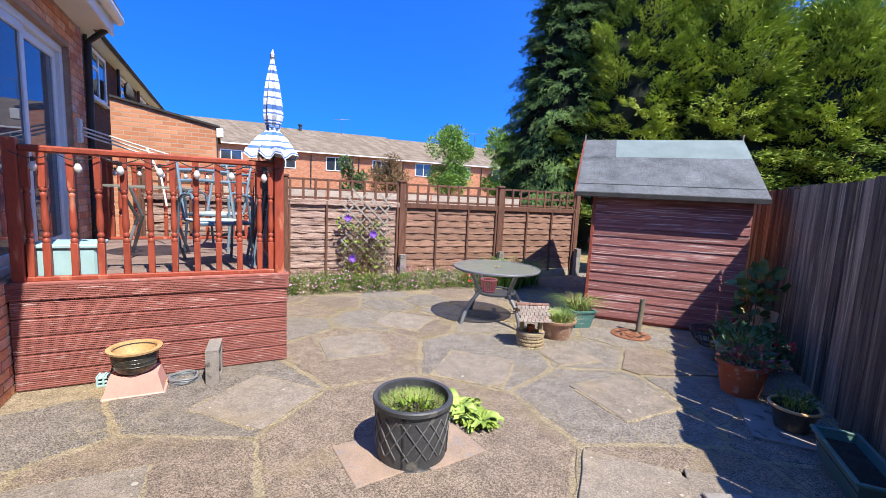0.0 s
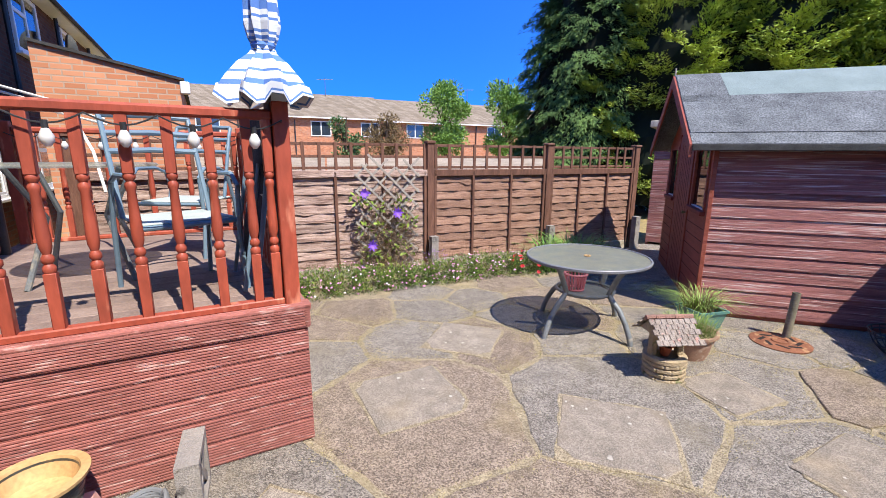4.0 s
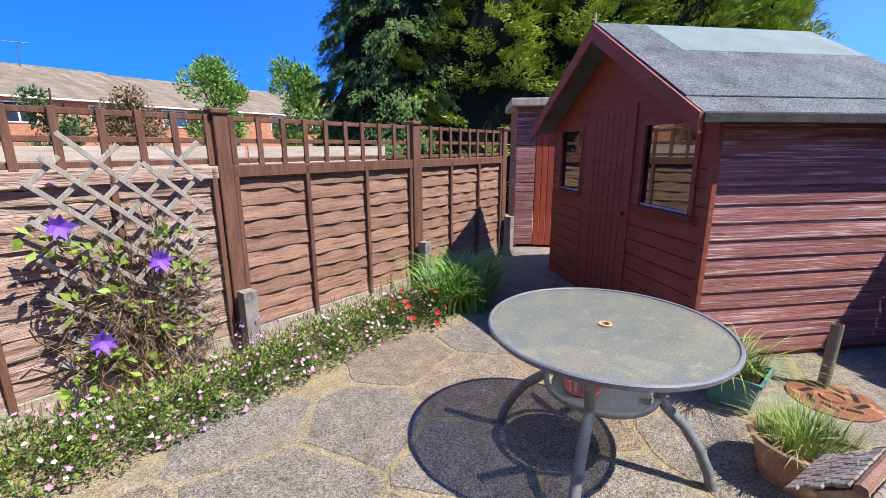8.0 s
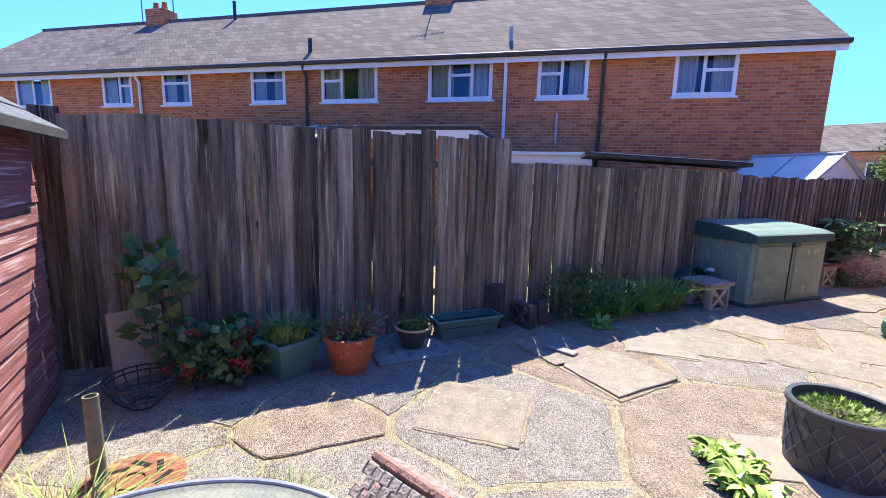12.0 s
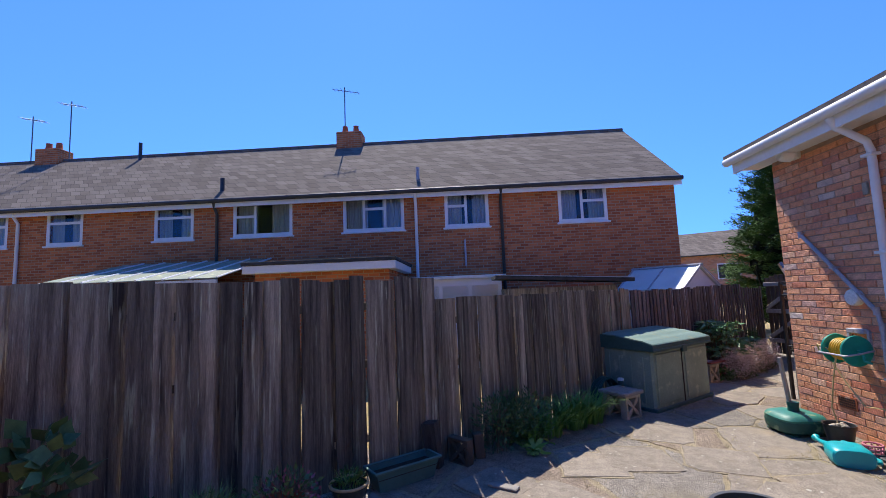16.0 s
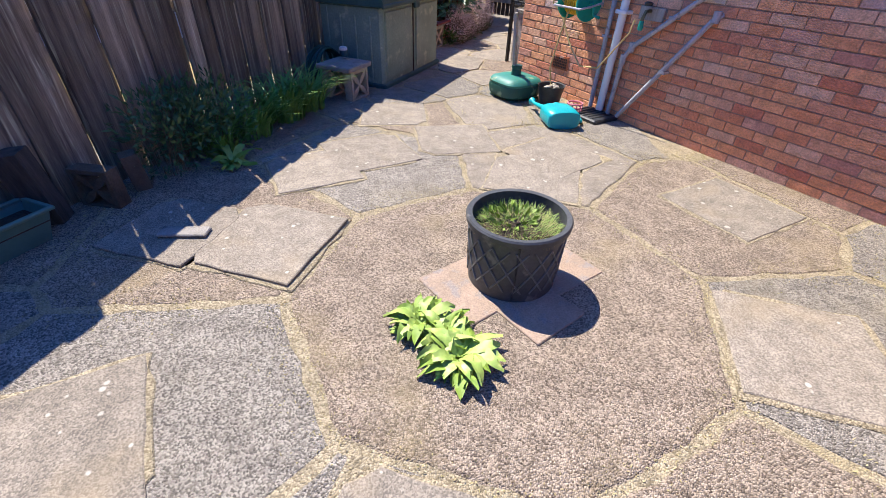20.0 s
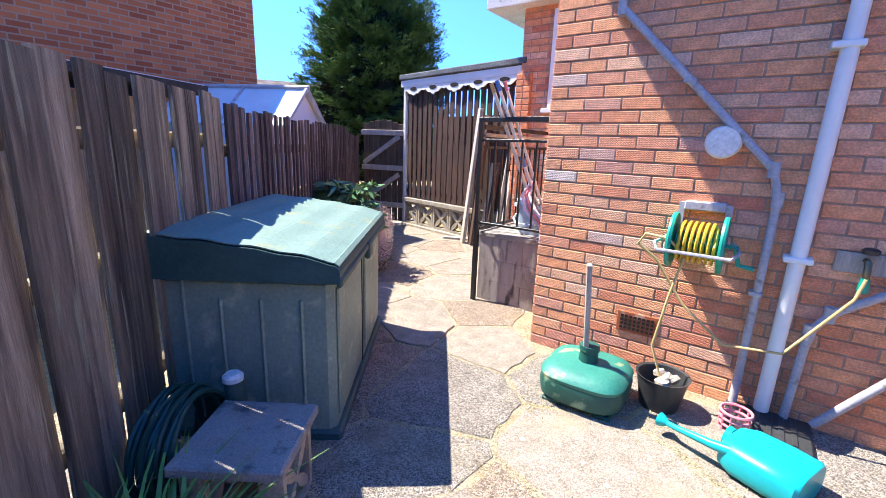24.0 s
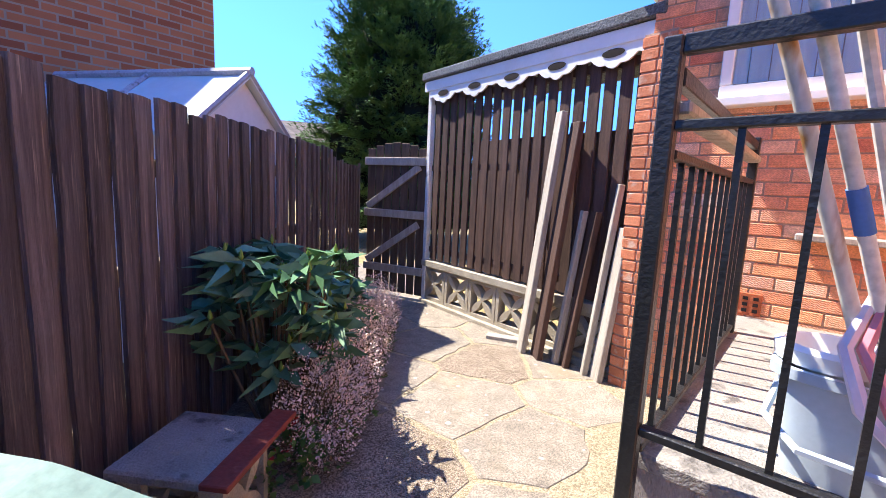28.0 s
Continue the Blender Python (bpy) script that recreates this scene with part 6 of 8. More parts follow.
part("mortar", Geo().box(SL + 0.008, -0.112, 0, SL + 0.212, 0.092, 2.33), M_mortar, pr)
gt = thing("garden_gate", "weathered timber garden gate with an arched top", "gate", line_frame((-0.08, -6.42), (-0.70, -5.86)))
for k in range(7):
    x = 0.02 + 0.115 * k
    top = 1.72 + 0.09 * math.sin(math.pi * (k + 0.5) / 7)
    part("board", Geo().box(x, 0, 0.06, x + 0.1, 0.02, top, ch=0.004), M_greybrown, gt)
for z in (0.3, 0.95, 1.55):
    part("ledge", Geo().box(0.0, -0.04, z, 0.82, -0.002, z + 0.09, ch=0.005), M_greywood, gt)
for z in (0.38, 1.03):
    part("brace", Geo().box(0, -0.035, 0, 0.85, -0.004, 0.08, m=pose(0.06, 0, z, 0, -34, 0), ch=0.004), M_greywood, gt)
for k, (sx, h_, lean, wd, dk) in enumerate(((1.62, 1.93, 2.5, 0.12, 0), (1.78, 1.84, 2.5, 0.15, 1), (1.93, 1.2, 1, 0.05, 0), (2.02, 1.2, 2.0, 0.085, 1), (2.29, 1.1, 0, 0.11, 0), (2.19, 1.4, 0, 0.04, 0))):
    solo("timber_plank", Geo().box(-wd / 2, -0.02, 0, wd / 2, 0.025, h_, ch=0.004), M_slat if dk else M_greywood, "dark plank leaning on the slatted screen" if dk else "grey weathered plank leaning on the slatted screen", "plank", SC @ pose(sx, -0.2 if h_ > 1.5 else -0.16, 0.004, -4.6 if h_ > 1.5 else -6, lean, -30), group="leaning planks")
for x, y, r, l in ((-0.97, -5.62, 20, 0.14), (-1.15, -4.45, -35, 0.2)):
    solo("wood_offcut", Geo().box(-l, -0.045, 0, l, 0.045, 0.04, ch=0.006), M_greywood, "short grey timber offcut lying on the paving", "wood", at(x, y, 0.01, r), group="timber offcuts")

# ---- plants: generators ----
def leafmesh(name, pts, dirs, L, W, material, seed=0, bend=0.25, face=None):
    """Many small leaves as folded diamonds: at pts, along dirs."""
    r = np.random.RandomState(seed)
    p, d = np.asarray(pts, float), np.asarray(dirs, float)
    d = d / (np.linalg.norm(d, axis=1, keepdims=True) + 1e-9)
    n = len(p)
    s = np.cross(d, r.normal(size=(n, 3)) if face is None else np.asarray(face) + r.normal(0, 0.3, (n, 3)))
    s /= np.linalg.norm(s, axis=1, keepdims=True) + 1e-9
    up = np.cross(s, d)
    ln = (L * r.uniform(0.6, 1.3, n))[:, None]
    wd = (W * r.uniform(0.7, 1.2, n))[:, None]
    v = np.empty((n, 4, 3))
    v[:, 0] = p
    v[:, 1] = p + d * ln * 0.45 + s * wd * 0.5 + up * ln * bend * 0.3
    v[:, 2] = p + d * ln - up * ln * bend * 0.3
    v[:, 3] = p + d * ln * 0.45 - s * wd * 0.5 + up * ln * bend * 0.3
    me = bpy.data.meshes.new(name)
    me.vertices.add(4 * n)
    me.vertices.foreach_set("co", v.reshape(-1))
    me.loops.add(4 * n)
    me.loops.foreach_set("vertex_index", np.arange(4 * n, dtype=np.int32))
    me.polygons.add(n)
    me.polygons.foreach_set("loop_start", np.arange(0, 4 * n, 4, dtype=np.int32))
    me.update(calc_edges=True)
    me.materials.append(material)
    return me


def blades(name, n, radius, height, width, material, seed=0, droop=0.5, parent=None, label=""):
    """A tuft of arching strap leaves about the origin."""
    r = random.Random(seed)
    g = Geo()
    for _ in range(n):
        a, q = r.uniform(0, 2 * math.pi), radius * math.sqrt(r.random())
        x, y = q * math.cos(a), q * math.sin(a)
        h = height * r.uniform(0.6, 1.1)
        b = a + r.uniform(-0.8, 0.8)
        out = h * droop * r.uniform(0.3, 1.2)
        w = width * r.uniform(0.7, 1.2)
        sx, sy = -math.sin(b) * w / 2, math.cos(b) * w / 2
        vs = []
        for j in range(5):
            u = j / 4
            cx, cy, z = x + math.cos(b) * out * u * u, y + math.sin(b) * out * u * u, h * (u - 0.35 * droop * u ** 3)
            k = 1 - u ** 2 * 0.95
            vs += [(cx - sx * k, cy - sy * k, z), (cx + sx * k, cy + sy * k, z)]
        g.add(vs, [(2 * j, 2 * j + 1, 2 * j + 3, 2 * j + 2) for j in range(4)])
    me = bpy.data.meshes.new(name)
    me.from_pydata(g.v, [], g.f)
    me.materials.append(material)
    return me


def cloud(n, c, rad, seed, up=0.3, shell=0.5):
    """Points and outward directions in an ellipsoid."""
    r = np.random.RandomState(seed)
    d = r.normal(size=(n, 3))
    d /= np.linalg.norm(d, axis=1, keepdims=True)
    k = r.uniform(shell, 1, (n, 1)) ** 0.6
    p = np.array(c) + d * k * np.array(rad)
    return p, d + np.array([0, 0, up]) + r.normal(size=(n, 3)) * 0.5


def conifer(label, x, y, h, rad, n, seed, spray, mt, base=0.2, power=0.75, droop=0.0):
    """A dense conifer: trunk, a near-black uneven inner shell painted as shade, and separate boughs that each carry a
    plume of small flat sprays.
    """
    t = thing("conifer", label, "tree", at(x, y, 0), group="")
    part("trunk", Geo().tube([(0, 0, -0.05), (0.05, 0, h * 0.5), (0, 0, h * 0.95)], [0.22, 0.14, 0.03], 10), M_bark, t)
    r = np.random.RandomState(seed)
    z = base + (h - base) * (np.arange(n) + r.uniform(0, 1, n)) / n
    u = (z - base) / (h - base)
    prof = np.clip((1 - u) ** power * (0.75 + 0.25 * np.clip(u / 0.15, 0, 1)), 0.05, 1)
    ph = np.arange(n) * 2.39996 + r.uniform(-0.5, 0.5, n)
    lob = 1 + 0.08 * np.sin(ph * 5 + z * 1.7 + seed) + 0.07 * np.sin(ph * 3 - z * 2.6) + r.uniform(-0.22, 0.16, n)
    R = rad * prof * lob
    L = 2.6 * spray * r.uniform(0.65, 1.35, n)
    out = np.stack([np.cos(ph), np.sin(ph), r.uniform(-0.05, 0.5, n) + 0.8 * u ** 2 - droop], 1)
    out /= np.linalg.norm(out, axis=1, keepdims=True)
    side = np.stack([-np.sin(ph), np.cos(ph), r.normal(0, 0.2, n)], 1)
    upv = np.cross(out, side)
    base_p = np.stack([R * np.cos(ph), R * np.sin(ph), z], 1) - out * L[:, None] * 0.7
    k = 300
    # each bough: a few fingers that fan out, their sprays crowding towards the tips
    finger = r.randint(0, 7, (n, k))
    spread = (finger - 3) / 3.0 * 0.42 + r.normal(0, 0.03, (n, k))
    a = r.uniform(0.15, 1, (n, k)) ** 0.6 * (1 - 0.25 * np.abs(finger - 3) / 3 + 0.12 * np.sin(finger * 2.3 + ph[:, None]))
    b = spread * a + r.normal(0, 0.035, (n, k))
    c = r.normal(0, 0.035, (n, k)) + 0.1 * np.sin(finger * 1.9 + ph[:, None] * 3) * a - (0.1 + droop * 0.5) * a * a
    LL = L[:, None, None]
    P = base_p[:, None, :] + LL * (a[..., None] * out[:, None, :] + b[..., None] * side[:, None, :] + c[..., None] * upv[:, None, :])
    D = out[:, None, :] + (spread * 1.3 + r.normal(0, 0.55, (n, k)))[..., None] * side[:, None, :] + r.normal(0, 0.25, (n, k, 3))
    D[..., 2] -= droop
    F = np.repeat((np.abs(upv) * np.array([0, 0, 1]) + out * 0.4)[:, None, :], k, 1).reshape(-1, 3)
    cr = part("crown", leafmesh("crown", P.reshape(-1, 3), D.reshape(-1, 3), spray * 0.29, spray * 0.085, mt, seed, 0.25, F), None, t)
    tagged(cr, kind="stuff")
    # near-black shell stands in for deep shade between the boughs
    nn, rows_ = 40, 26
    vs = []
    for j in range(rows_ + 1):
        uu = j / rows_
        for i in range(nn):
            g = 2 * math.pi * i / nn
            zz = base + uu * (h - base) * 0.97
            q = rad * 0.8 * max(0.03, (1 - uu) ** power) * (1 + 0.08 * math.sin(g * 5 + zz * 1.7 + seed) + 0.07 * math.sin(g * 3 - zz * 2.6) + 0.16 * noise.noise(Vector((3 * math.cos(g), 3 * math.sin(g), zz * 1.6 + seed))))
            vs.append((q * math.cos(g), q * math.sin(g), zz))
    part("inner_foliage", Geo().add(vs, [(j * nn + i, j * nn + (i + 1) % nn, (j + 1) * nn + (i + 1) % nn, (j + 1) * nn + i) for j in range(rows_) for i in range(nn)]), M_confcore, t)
    return t


def broadleaf(label, x, y, h, rad, seed, mt, lf=0.3, n=2600, zb=0.3):
    t = thing("tree", label, "tree", at(x, y, 0))
    r = random.Random(seed)
    part("trunk", Geo().tube([(0, 0, -0.05), (0.06, 0.03, h * 0.3), (0, 0, h * 0.6), (0.05, 0, h * 0.9)], [rad * 0.09, rad * 0.07, rad * 0.045, 0.02], 8), M_bark, t)
    ps, ds = [], []
    for k in range(16):
        a = r.uniform(0, 6.28)
        z = h * r.uniform(zb, 0.85)
        q = rad * 0.62 * math.sqrt(max(0.05, 1 - ((z / h - 0.58) / 0.45) ** 2)) * r.uniform(0.5, 1)
        part("limb", Geo().tube([(0, 0, z * 0.7), (q * 0.5 * math.cos(a), q * 0.5 * math.sin(a), z * 0.9), (q * math.cos(a), q * math.sin(a), z)], [rad * 0.03, rad * 0.02, 0.01], 5), M_bark, t)
        s = rad * r.uniform(0.3, 0.5)
        p, d = cloud(n // 16, (q * math.cos(a), q * math.sin(a), z), (s, s, s * 0.9), seed * 31 + k, 0.4, 0.2)
        ps.append(p), ds.append(d)
    part("crown", leafmesh("crown", np.concatenate(ps), np.concatenate(ds), lf, lf * 0.55, mt, seed), None, t)
    return t


# ---- trees ----
for k, (x, y, h, rd) in enumerate(((2.9, 16.2, 9.6, 2.3), (5.0, 15.4, 9.9, 2.5), (7.2, 14.6, 8.8, 2.4), (9.4, 13.6, 7.2, 2.2), (11.3, 12.6, 5.8, 1.9))):
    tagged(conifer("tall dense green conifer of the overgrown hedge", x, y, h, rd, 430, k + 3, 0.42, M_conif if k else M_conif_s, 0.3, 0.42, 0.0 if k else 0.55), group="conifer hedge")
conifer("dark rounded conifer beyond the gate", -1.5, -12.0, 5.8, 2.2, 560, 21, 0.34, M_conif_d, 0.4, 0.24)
broadleaf("tall leafy green garden tree", -3.05, 36.2, 7.6, 2.3, 5, M_treeleaf, 0.22, 9000, 0.25)
broadleaf("round bright green tree", 0.95, 25.6, 6.1, 1.35, 6, M_treeleaf, 0.16, 7500, 0.3)
broadleaf("low dark green garden bush", -5.2, 17.5, 3.2, 0.75, 7, M_leafdark, 0.11, 3500, 0.2)
broadleaf("russet-leaved bush in a far garden", -4.0, 18.8, 3.4, 1.0, 8, M_russet, 0.1, 4500, 0.2)
broadleaf("leafy green bush behind the fence", 1.9, 20.5, 3.6, 1.2, 9, M_treeleaf, 0.13, 4000, 0.2)

# ---- small things and plants of the garden ----
def pot(name, label, x, y, r, h, mt, deg=0, prof=None, n=32, soil=True, rim=None):
    t = thing(name, label, "plant pot", at(x, y, 0, deg))
    p = prof or [(r * 0.68, 0.005), (r * 0.95, h * 0.88), (r * 1.04, h * 0.9), (r * 1.05, h), (r * 0.94, h), (r * 0.86, h * 0.8), (0.01, h * 0.8)]
    m = at(0, 0, 0, 45) if n == 4 else None
    part("body", Geo().lathe(p, n, m=m, cap=False), mt, t, "", n > 4)
    if rim:
        part("rim", Geo().tube([(r * 1.0 * math.cos(a * math.pi / 16), r * 1.0 * math.sin(a * math.pi / 16), h) for a in range(32)], r * 0.08, 8, True), rim, t, "", True)
    if soil:
        part("soil", Geo().lathe([(r * 0.84, h * 0.81), (r * 0.4, h * 0.84), (0.01, h * 0.85)], n, m=m, cap=False), M_soil, t)
    return t


def plant(name, label, x, y, z, pieces):
    t = thing(name, label, "plant", at(x, y, z))
    for nm, me in pieces:
        tagged(part(nm, me, None, t), kind="stuff")
    return t


def mound(seed, n, c, rad, L, W, mt, nm="foliage", up=0.4):
    p, d = cloud(n, c, rad, seed, up, 0.25)
    k = p[:, 2] > 0.0
    return nm, leafmesh(nm, p[k], d[k], L, W, mt, seed)


# planter: soil, ribs, grass
M_plrib = mat("worn_grey_lattice", srgb("6e7070"), srgb("545656"), rough=0.5, scale=6, fine=60, bump=0.1)
part("soil", Geo().lathe([(0.212, 0.3), (0.1, 0.315), (0.01, 0.32)], 32, cap=False), M_soil, pl)
for k in range(4):
    for s in range(4):
        a0 = k * math.pi / 2 + 0.26 + s * 0.36
        for sg in (1, -1):
            pts = [((0.216 + 0.013 * z / 0.33) * math.cos(a0 + sg * (z - 0.19) * 3.0) + 0, (0.216 + 0.013 * z / 0.33) * math.sin(a0 + sg * (z - 0.19) * 3.0), z) for z in (0.08, 0.13, 0.19, 0.25, 0.31)]
            part("lattice_rib", Geo().tube(pts, 0.0045, 5), M_plrib, pl)
    for a0 in (k * math.pi / 2 - 0.06, k * math.pi / 2 + 0.06 - 0.12):
        part("panel_rib", Geo().tube([(0.217 * math.cos(a0), 0.217 * math.sin(a0), 0.04), (0.227 * math.cos(a0), 0.227 * math.sin(a0), 0.34)], 0.005, 5), M_pl, pl)
part("base_ring", Geo().tube([(0.213 * math.cos(a * math.pi / 24), 0.213 * math.sin(a * math.pi / 24), 0.01) for a in range(48)], 0.012, 6, True), M_pl, pl, "", True)
plant("planter_grass", "patchy green grass growing in the round planter", 0.02, 2.84, 0.30, [("grass", blades("grass", 900, 0.19, 0.07, 0.0028, M_grassy, 3, 0.9)), ("dry_grass", blades("dry_grass", 500, 0.19, 0.05, 0.0025, M_straw, 33, 1.2)), ("weed_foliage", mound(5, 160, (0.02, -0.05, 0.02), (0.13, 0.1, 0.05), 0.04, 0.02, M_leafyel)[1])])
for k, (x, y, r, w) in enumerate(((-0.17, 2.74, 38, 0.42), (0.2, 2.94, 40, 0.4), (-0.08, 3.08, 41, 0.32))):
    solo("pink_slab", Geo().box(-w / 2, -w / 2, 0.0, w / 2, w / 2, 0.016 + 0.002 * k, ch=0.004), M_pinkslab, "worn pink concrete slab under the planter", "paving slab", at(x, y, 0.006, r), group="pink slabs")
def rosette(x, y, n, L, seed, label):
    r = random.Random(seed)
    t = thing("weed", label, "plant", at(x, y, 0.012))
    for k in range(n):
        a = k * 2.4 + r.uniform(-.5, .5)
        l, w = L * r.uniform(0.4, 1.0), L * r.uniform(0.17, 0.32)
        el = r.uniform(0.3, 1.6)
        f1, f2, f3 = r.uniform(0, 6), r.uniform(0, 6), r.uniform(-.5, .5)
        vs, fs = [], []
        for j in range(6):
            u = j / 5
            c = w * math.sin(math.pi * min(1, u * 0.9 + 0.08)) ** 0.8 / 2
            px, pz = l * u, l * el * (u - 0.75 * u * u) + 0.005
            for s in (-1, 0, 1):
                q = c * (1 + 0.25 * math.sin(5 * u + f2 + s))
                b = a + f3 * u
                vs.append((px * math.cos(b) - s * q * math.sin(b), px * math.sin(b) + s * q * math.cos(b), max(0.004, pz + s * s * 0.012 * math.sin(6 * u + f1) + s * 0.01 * math.sin(f2 + 4 * u))))
        for j in range(5):
            fs += [(3 * j, 3 * j + 1, 3 * j + 4, 3 * j + 3), (3 * j + 1, 3 * j + 2, 3 * j + 5, 3 * j + 4)]
        part("leaf", Geo().add(vs, fs), M_weed if k % 3 else M_leafyel, t, "", True)


M_weed = mat("bright_weed_leaf", srgb("a9bc62"), srgb("7c9a44"), rough=0.5, scale=6, fine=30, bump=0.15, c=srgb("c8cc70"), spots=0.2)
rosette(0.27, 3.4, 70, 0.2, 2, "broad-leaved bright green weed beside the planter")
rosette(0.44, 3.22, 80, 0.17, 3, "leafy green weed beside the planter")
rosette(0.34, 3.3, 60, 0.17, 8, "small green weed in the paving joint")
rosette(1.95, 1.72, 16, 0.22, 4, "broad-leaved weed at the foot of the fence")

# by the deck
st = thing("pink_step_stool", "pale pink plastic step used as a pot stand", "stool", at(-2.17, 3.23, 0, 33))
part("body", Geo().add([(-.19, -.13, 0), (.19, -.13, 0), (.19, .13, 0), (-.19, .13, 0), (-.15, -.1, .16), (.15, -.1, .16), (.15, .1, .16), (-.15, .1, .16)], [(3, 2, 1, 0), (4, 5, 6, 7), (0, 1, 5, 4), (1, 2, 6, 5), (2, 3, 7, 6), (3, 0, 4, 7)]), M_pinkpale, st)
part("foot_flange", Geo().box(-.2, -.14, 0, .2, .14, 0.02, ch=0.008), M_pinkpale, st)
gp2 = thing("glazed_bowl_pot", "empty dark glazed pot with a tan rim", "plant pot", at(-2.17, 3.23, 0.162))
part("body", Geo().lathe([(0.1, 0), (0.13, 0.03), (0.15, 0.12), (0.152, 0.17), (0.14, 0.172), (0.12, 0.06), (0.01, 0.05)], 36, cap=False), M_glaze, gp2, "", True)
part("rim", Geo().lathe([(0.145, 0.165), (0.175, 0.17), (0.178, 0.185), (0.145, 0.185), (0.12, 0.1), (0.01, 0.09)], 36, cap=False), M_tanrim, gp2, "tan glazed rim and inside", True)
for k in range(3):
    part("band", Geo().tube([((0.14 + 0.004 * k) * math.cos(a * math.pi / 18), (0.14 + 0.004 * k) * math.sin(a * math.pi / 18), 0.07 + 0.03 * k) for a in range(36)], 0.004, 5, True), M_glaze, gp2, "", True)
cb = thing("cable_coil", "coil of grey cable on the ground", "cable", at(-1.94, 3.44, 0.0))
part("coil", Geo().tube([(0.1 * math.cos(k * 0.35) * (1 + 0.05 * math.sin(k)), 0.1 * math.sin(k * 0.35), 0.012 + 0.0035 * (k / 6) + 0.004 * math.sin(k * 1.3)) for k in range(76)], 0.011, 6), M_greycab, cb, "", True)
part("loose_end", Geo().tube([(-0.09, -0.03, 0.02), (-0.15, -0.1, 0.012), (-0.13, -0.16, 0.012)], 0.008, 6), M_hosep, cb, "yellow tied end", True)
bb = thing("screen_block_upright", "pierced grey concrete screen block standing on edge", "concrete block", at(-1.79, 3.52, 0, -62))
screen_block(bb, at(0, 0, 0.146), 0.29, 0.095)
bb2 = thing("blue_crate", "small blue and white plastic crate by the deck", "crate", at(-2.44, 3.27, 0, 30))
for k in range(3):
    part("band", Geo().box(-0.07, -0.05, 0.01 + 0.03 * k, 0.07, 0.05, 0.025 + 0.03 * k, ch=0.004), M_pale_blue, bb2)
for dx in (-0.06, -0.02, 0.02, 0.06):
    part("upright", Geo().box(dx - 0.006, -0.054, 0.0, dx + 0.006, 0.054, 0.095, ch=0.002), M_pale_blue, bb2)

# wishing well
we = thing("wishing_well_ornament", "small cast-stone wishing well ornament with a tiled roof", "ornament", at(0.93, 4.96, 0, 8))
r_ = random.Random(4)
for j in range(4):
    for k in range(9):
        a = (k + 0.5 * (j % 2)) * 2 * math.pi / 9
        part("stone", Geo().box(-0.05, -0.03, 0, 0.05, 0.03, 0.036, ch=0.01, m=pose(0.115 * math.cos(a), 0.115 * math.sin(a), 0.002 + 0.038 * j, 0, 0, math.degrees(a) + 90)), M_well, we)
part("rim", Geo().lathe([(0.09, 0.15), (0.15, 0.152), (0.15, 0.178), (0.09, 0.178), (0.085, 0.1), (0.01, 0.1)], 24, cap=False), M_well, we, "", True)
for x in (-0.1, 0.1):
    part("post", Geo().box(x - 0.022, -0.03, 0.17, x + 0.022, 0.03, 0.36, ch=0.006), M_well, we)
for s in (-1, 1):
    for j in range(5):
        for k in range(9):
            if 0 < k < 8 or j % 2 == 0:
                x = -0.172 + 0.043 * k - 0.0215 * (j % 2)
                part("shingle", Geo().box(max(x, -0.172), -0.004, 0, min(x + 0.04, 0.175), 0.04, 0.011, ch=0.003, m=pose(0, s * (0.026 + 0.031 * j), 0.452 - 0.027 * j + r_.uniform(-0.002, 0.003), -40 if s > 0 else 40, 0, 0) @ Matrix.Diagonal((1, s, 1, 1))), M_wellroof, we)
for k in range(5):
    part("ridge_tile", Geo().tube([(-0.175 + 0.07 * k, 0, 0.463), (-0.109 + 0.07 * k, 0, 0.466)], 0.02, 7), M_wellridge, we, "reddish ridge tile")
part("gable", Geo().add([(-0.14, -0.12, 0.35), (-0.14, 0.12, 0.35), (-0.14, 0, 0.45), (0.14, -0.12, 0.35), (0.14, 0.12, 0.35), (0.14, 0, 0.45)], [(0, 2, 1), (3, 4, 5), (0, 1, 4, 3), (1, 2, 5, 4), (2, 0, 3, 5)]), M_well, we)
part("bucket", Geo().lathe([(0.03, 0.17), (0.045, 0.24), (0.035, 0.24), (0.02, 0.19)], 14), M_terra, we, "little red bucket", True)

pot("shallow_pot", "worn terracotta bowl pot with dry grass", 1.27, 5.33, 0.2, 0.23, M_terraworn)
plant("pot_grass", "green and straw-coloured grass in the bowl pot", 1.27, 5.33, 0.18, [("grass", blades("grass", 500, 0.17, 0.2, 0.005, M_grassy, 7, 0.6)), ("dry_grass", blades("dry_grass", 220, 0.18, 0.16, 0.005, M_straw, 8, 1.4))])
pot("teal_trough", "teal plastic trough against the shed", 1.62, 5.86, 0.21, 0.24, M_teal, 20, n=4)
plant("spider_grass", "pale arching grass with russet stems in the trough", 1.6, 5.88, 0.19, [("grass", blades("grass", 160, 0.12, 0.34, 0.008, M_grassy, 9, 1.5)), ("russet_stems", blades("russet_stems", 140, 0.16, 0.26, 0.006, M_russet, 10, 0.5))])
mh = thing("manhole_cover", "rusty round cast-iron drain cover", "drain cover", at(2.19, 5.63, 0.0, 20))
part("plate", Geo().lathe([(0.22, 0.0), (0.225, 0.025), (0.21, 0.03), (0.01, 0.03)], 40), M_rust, mh, "", True)
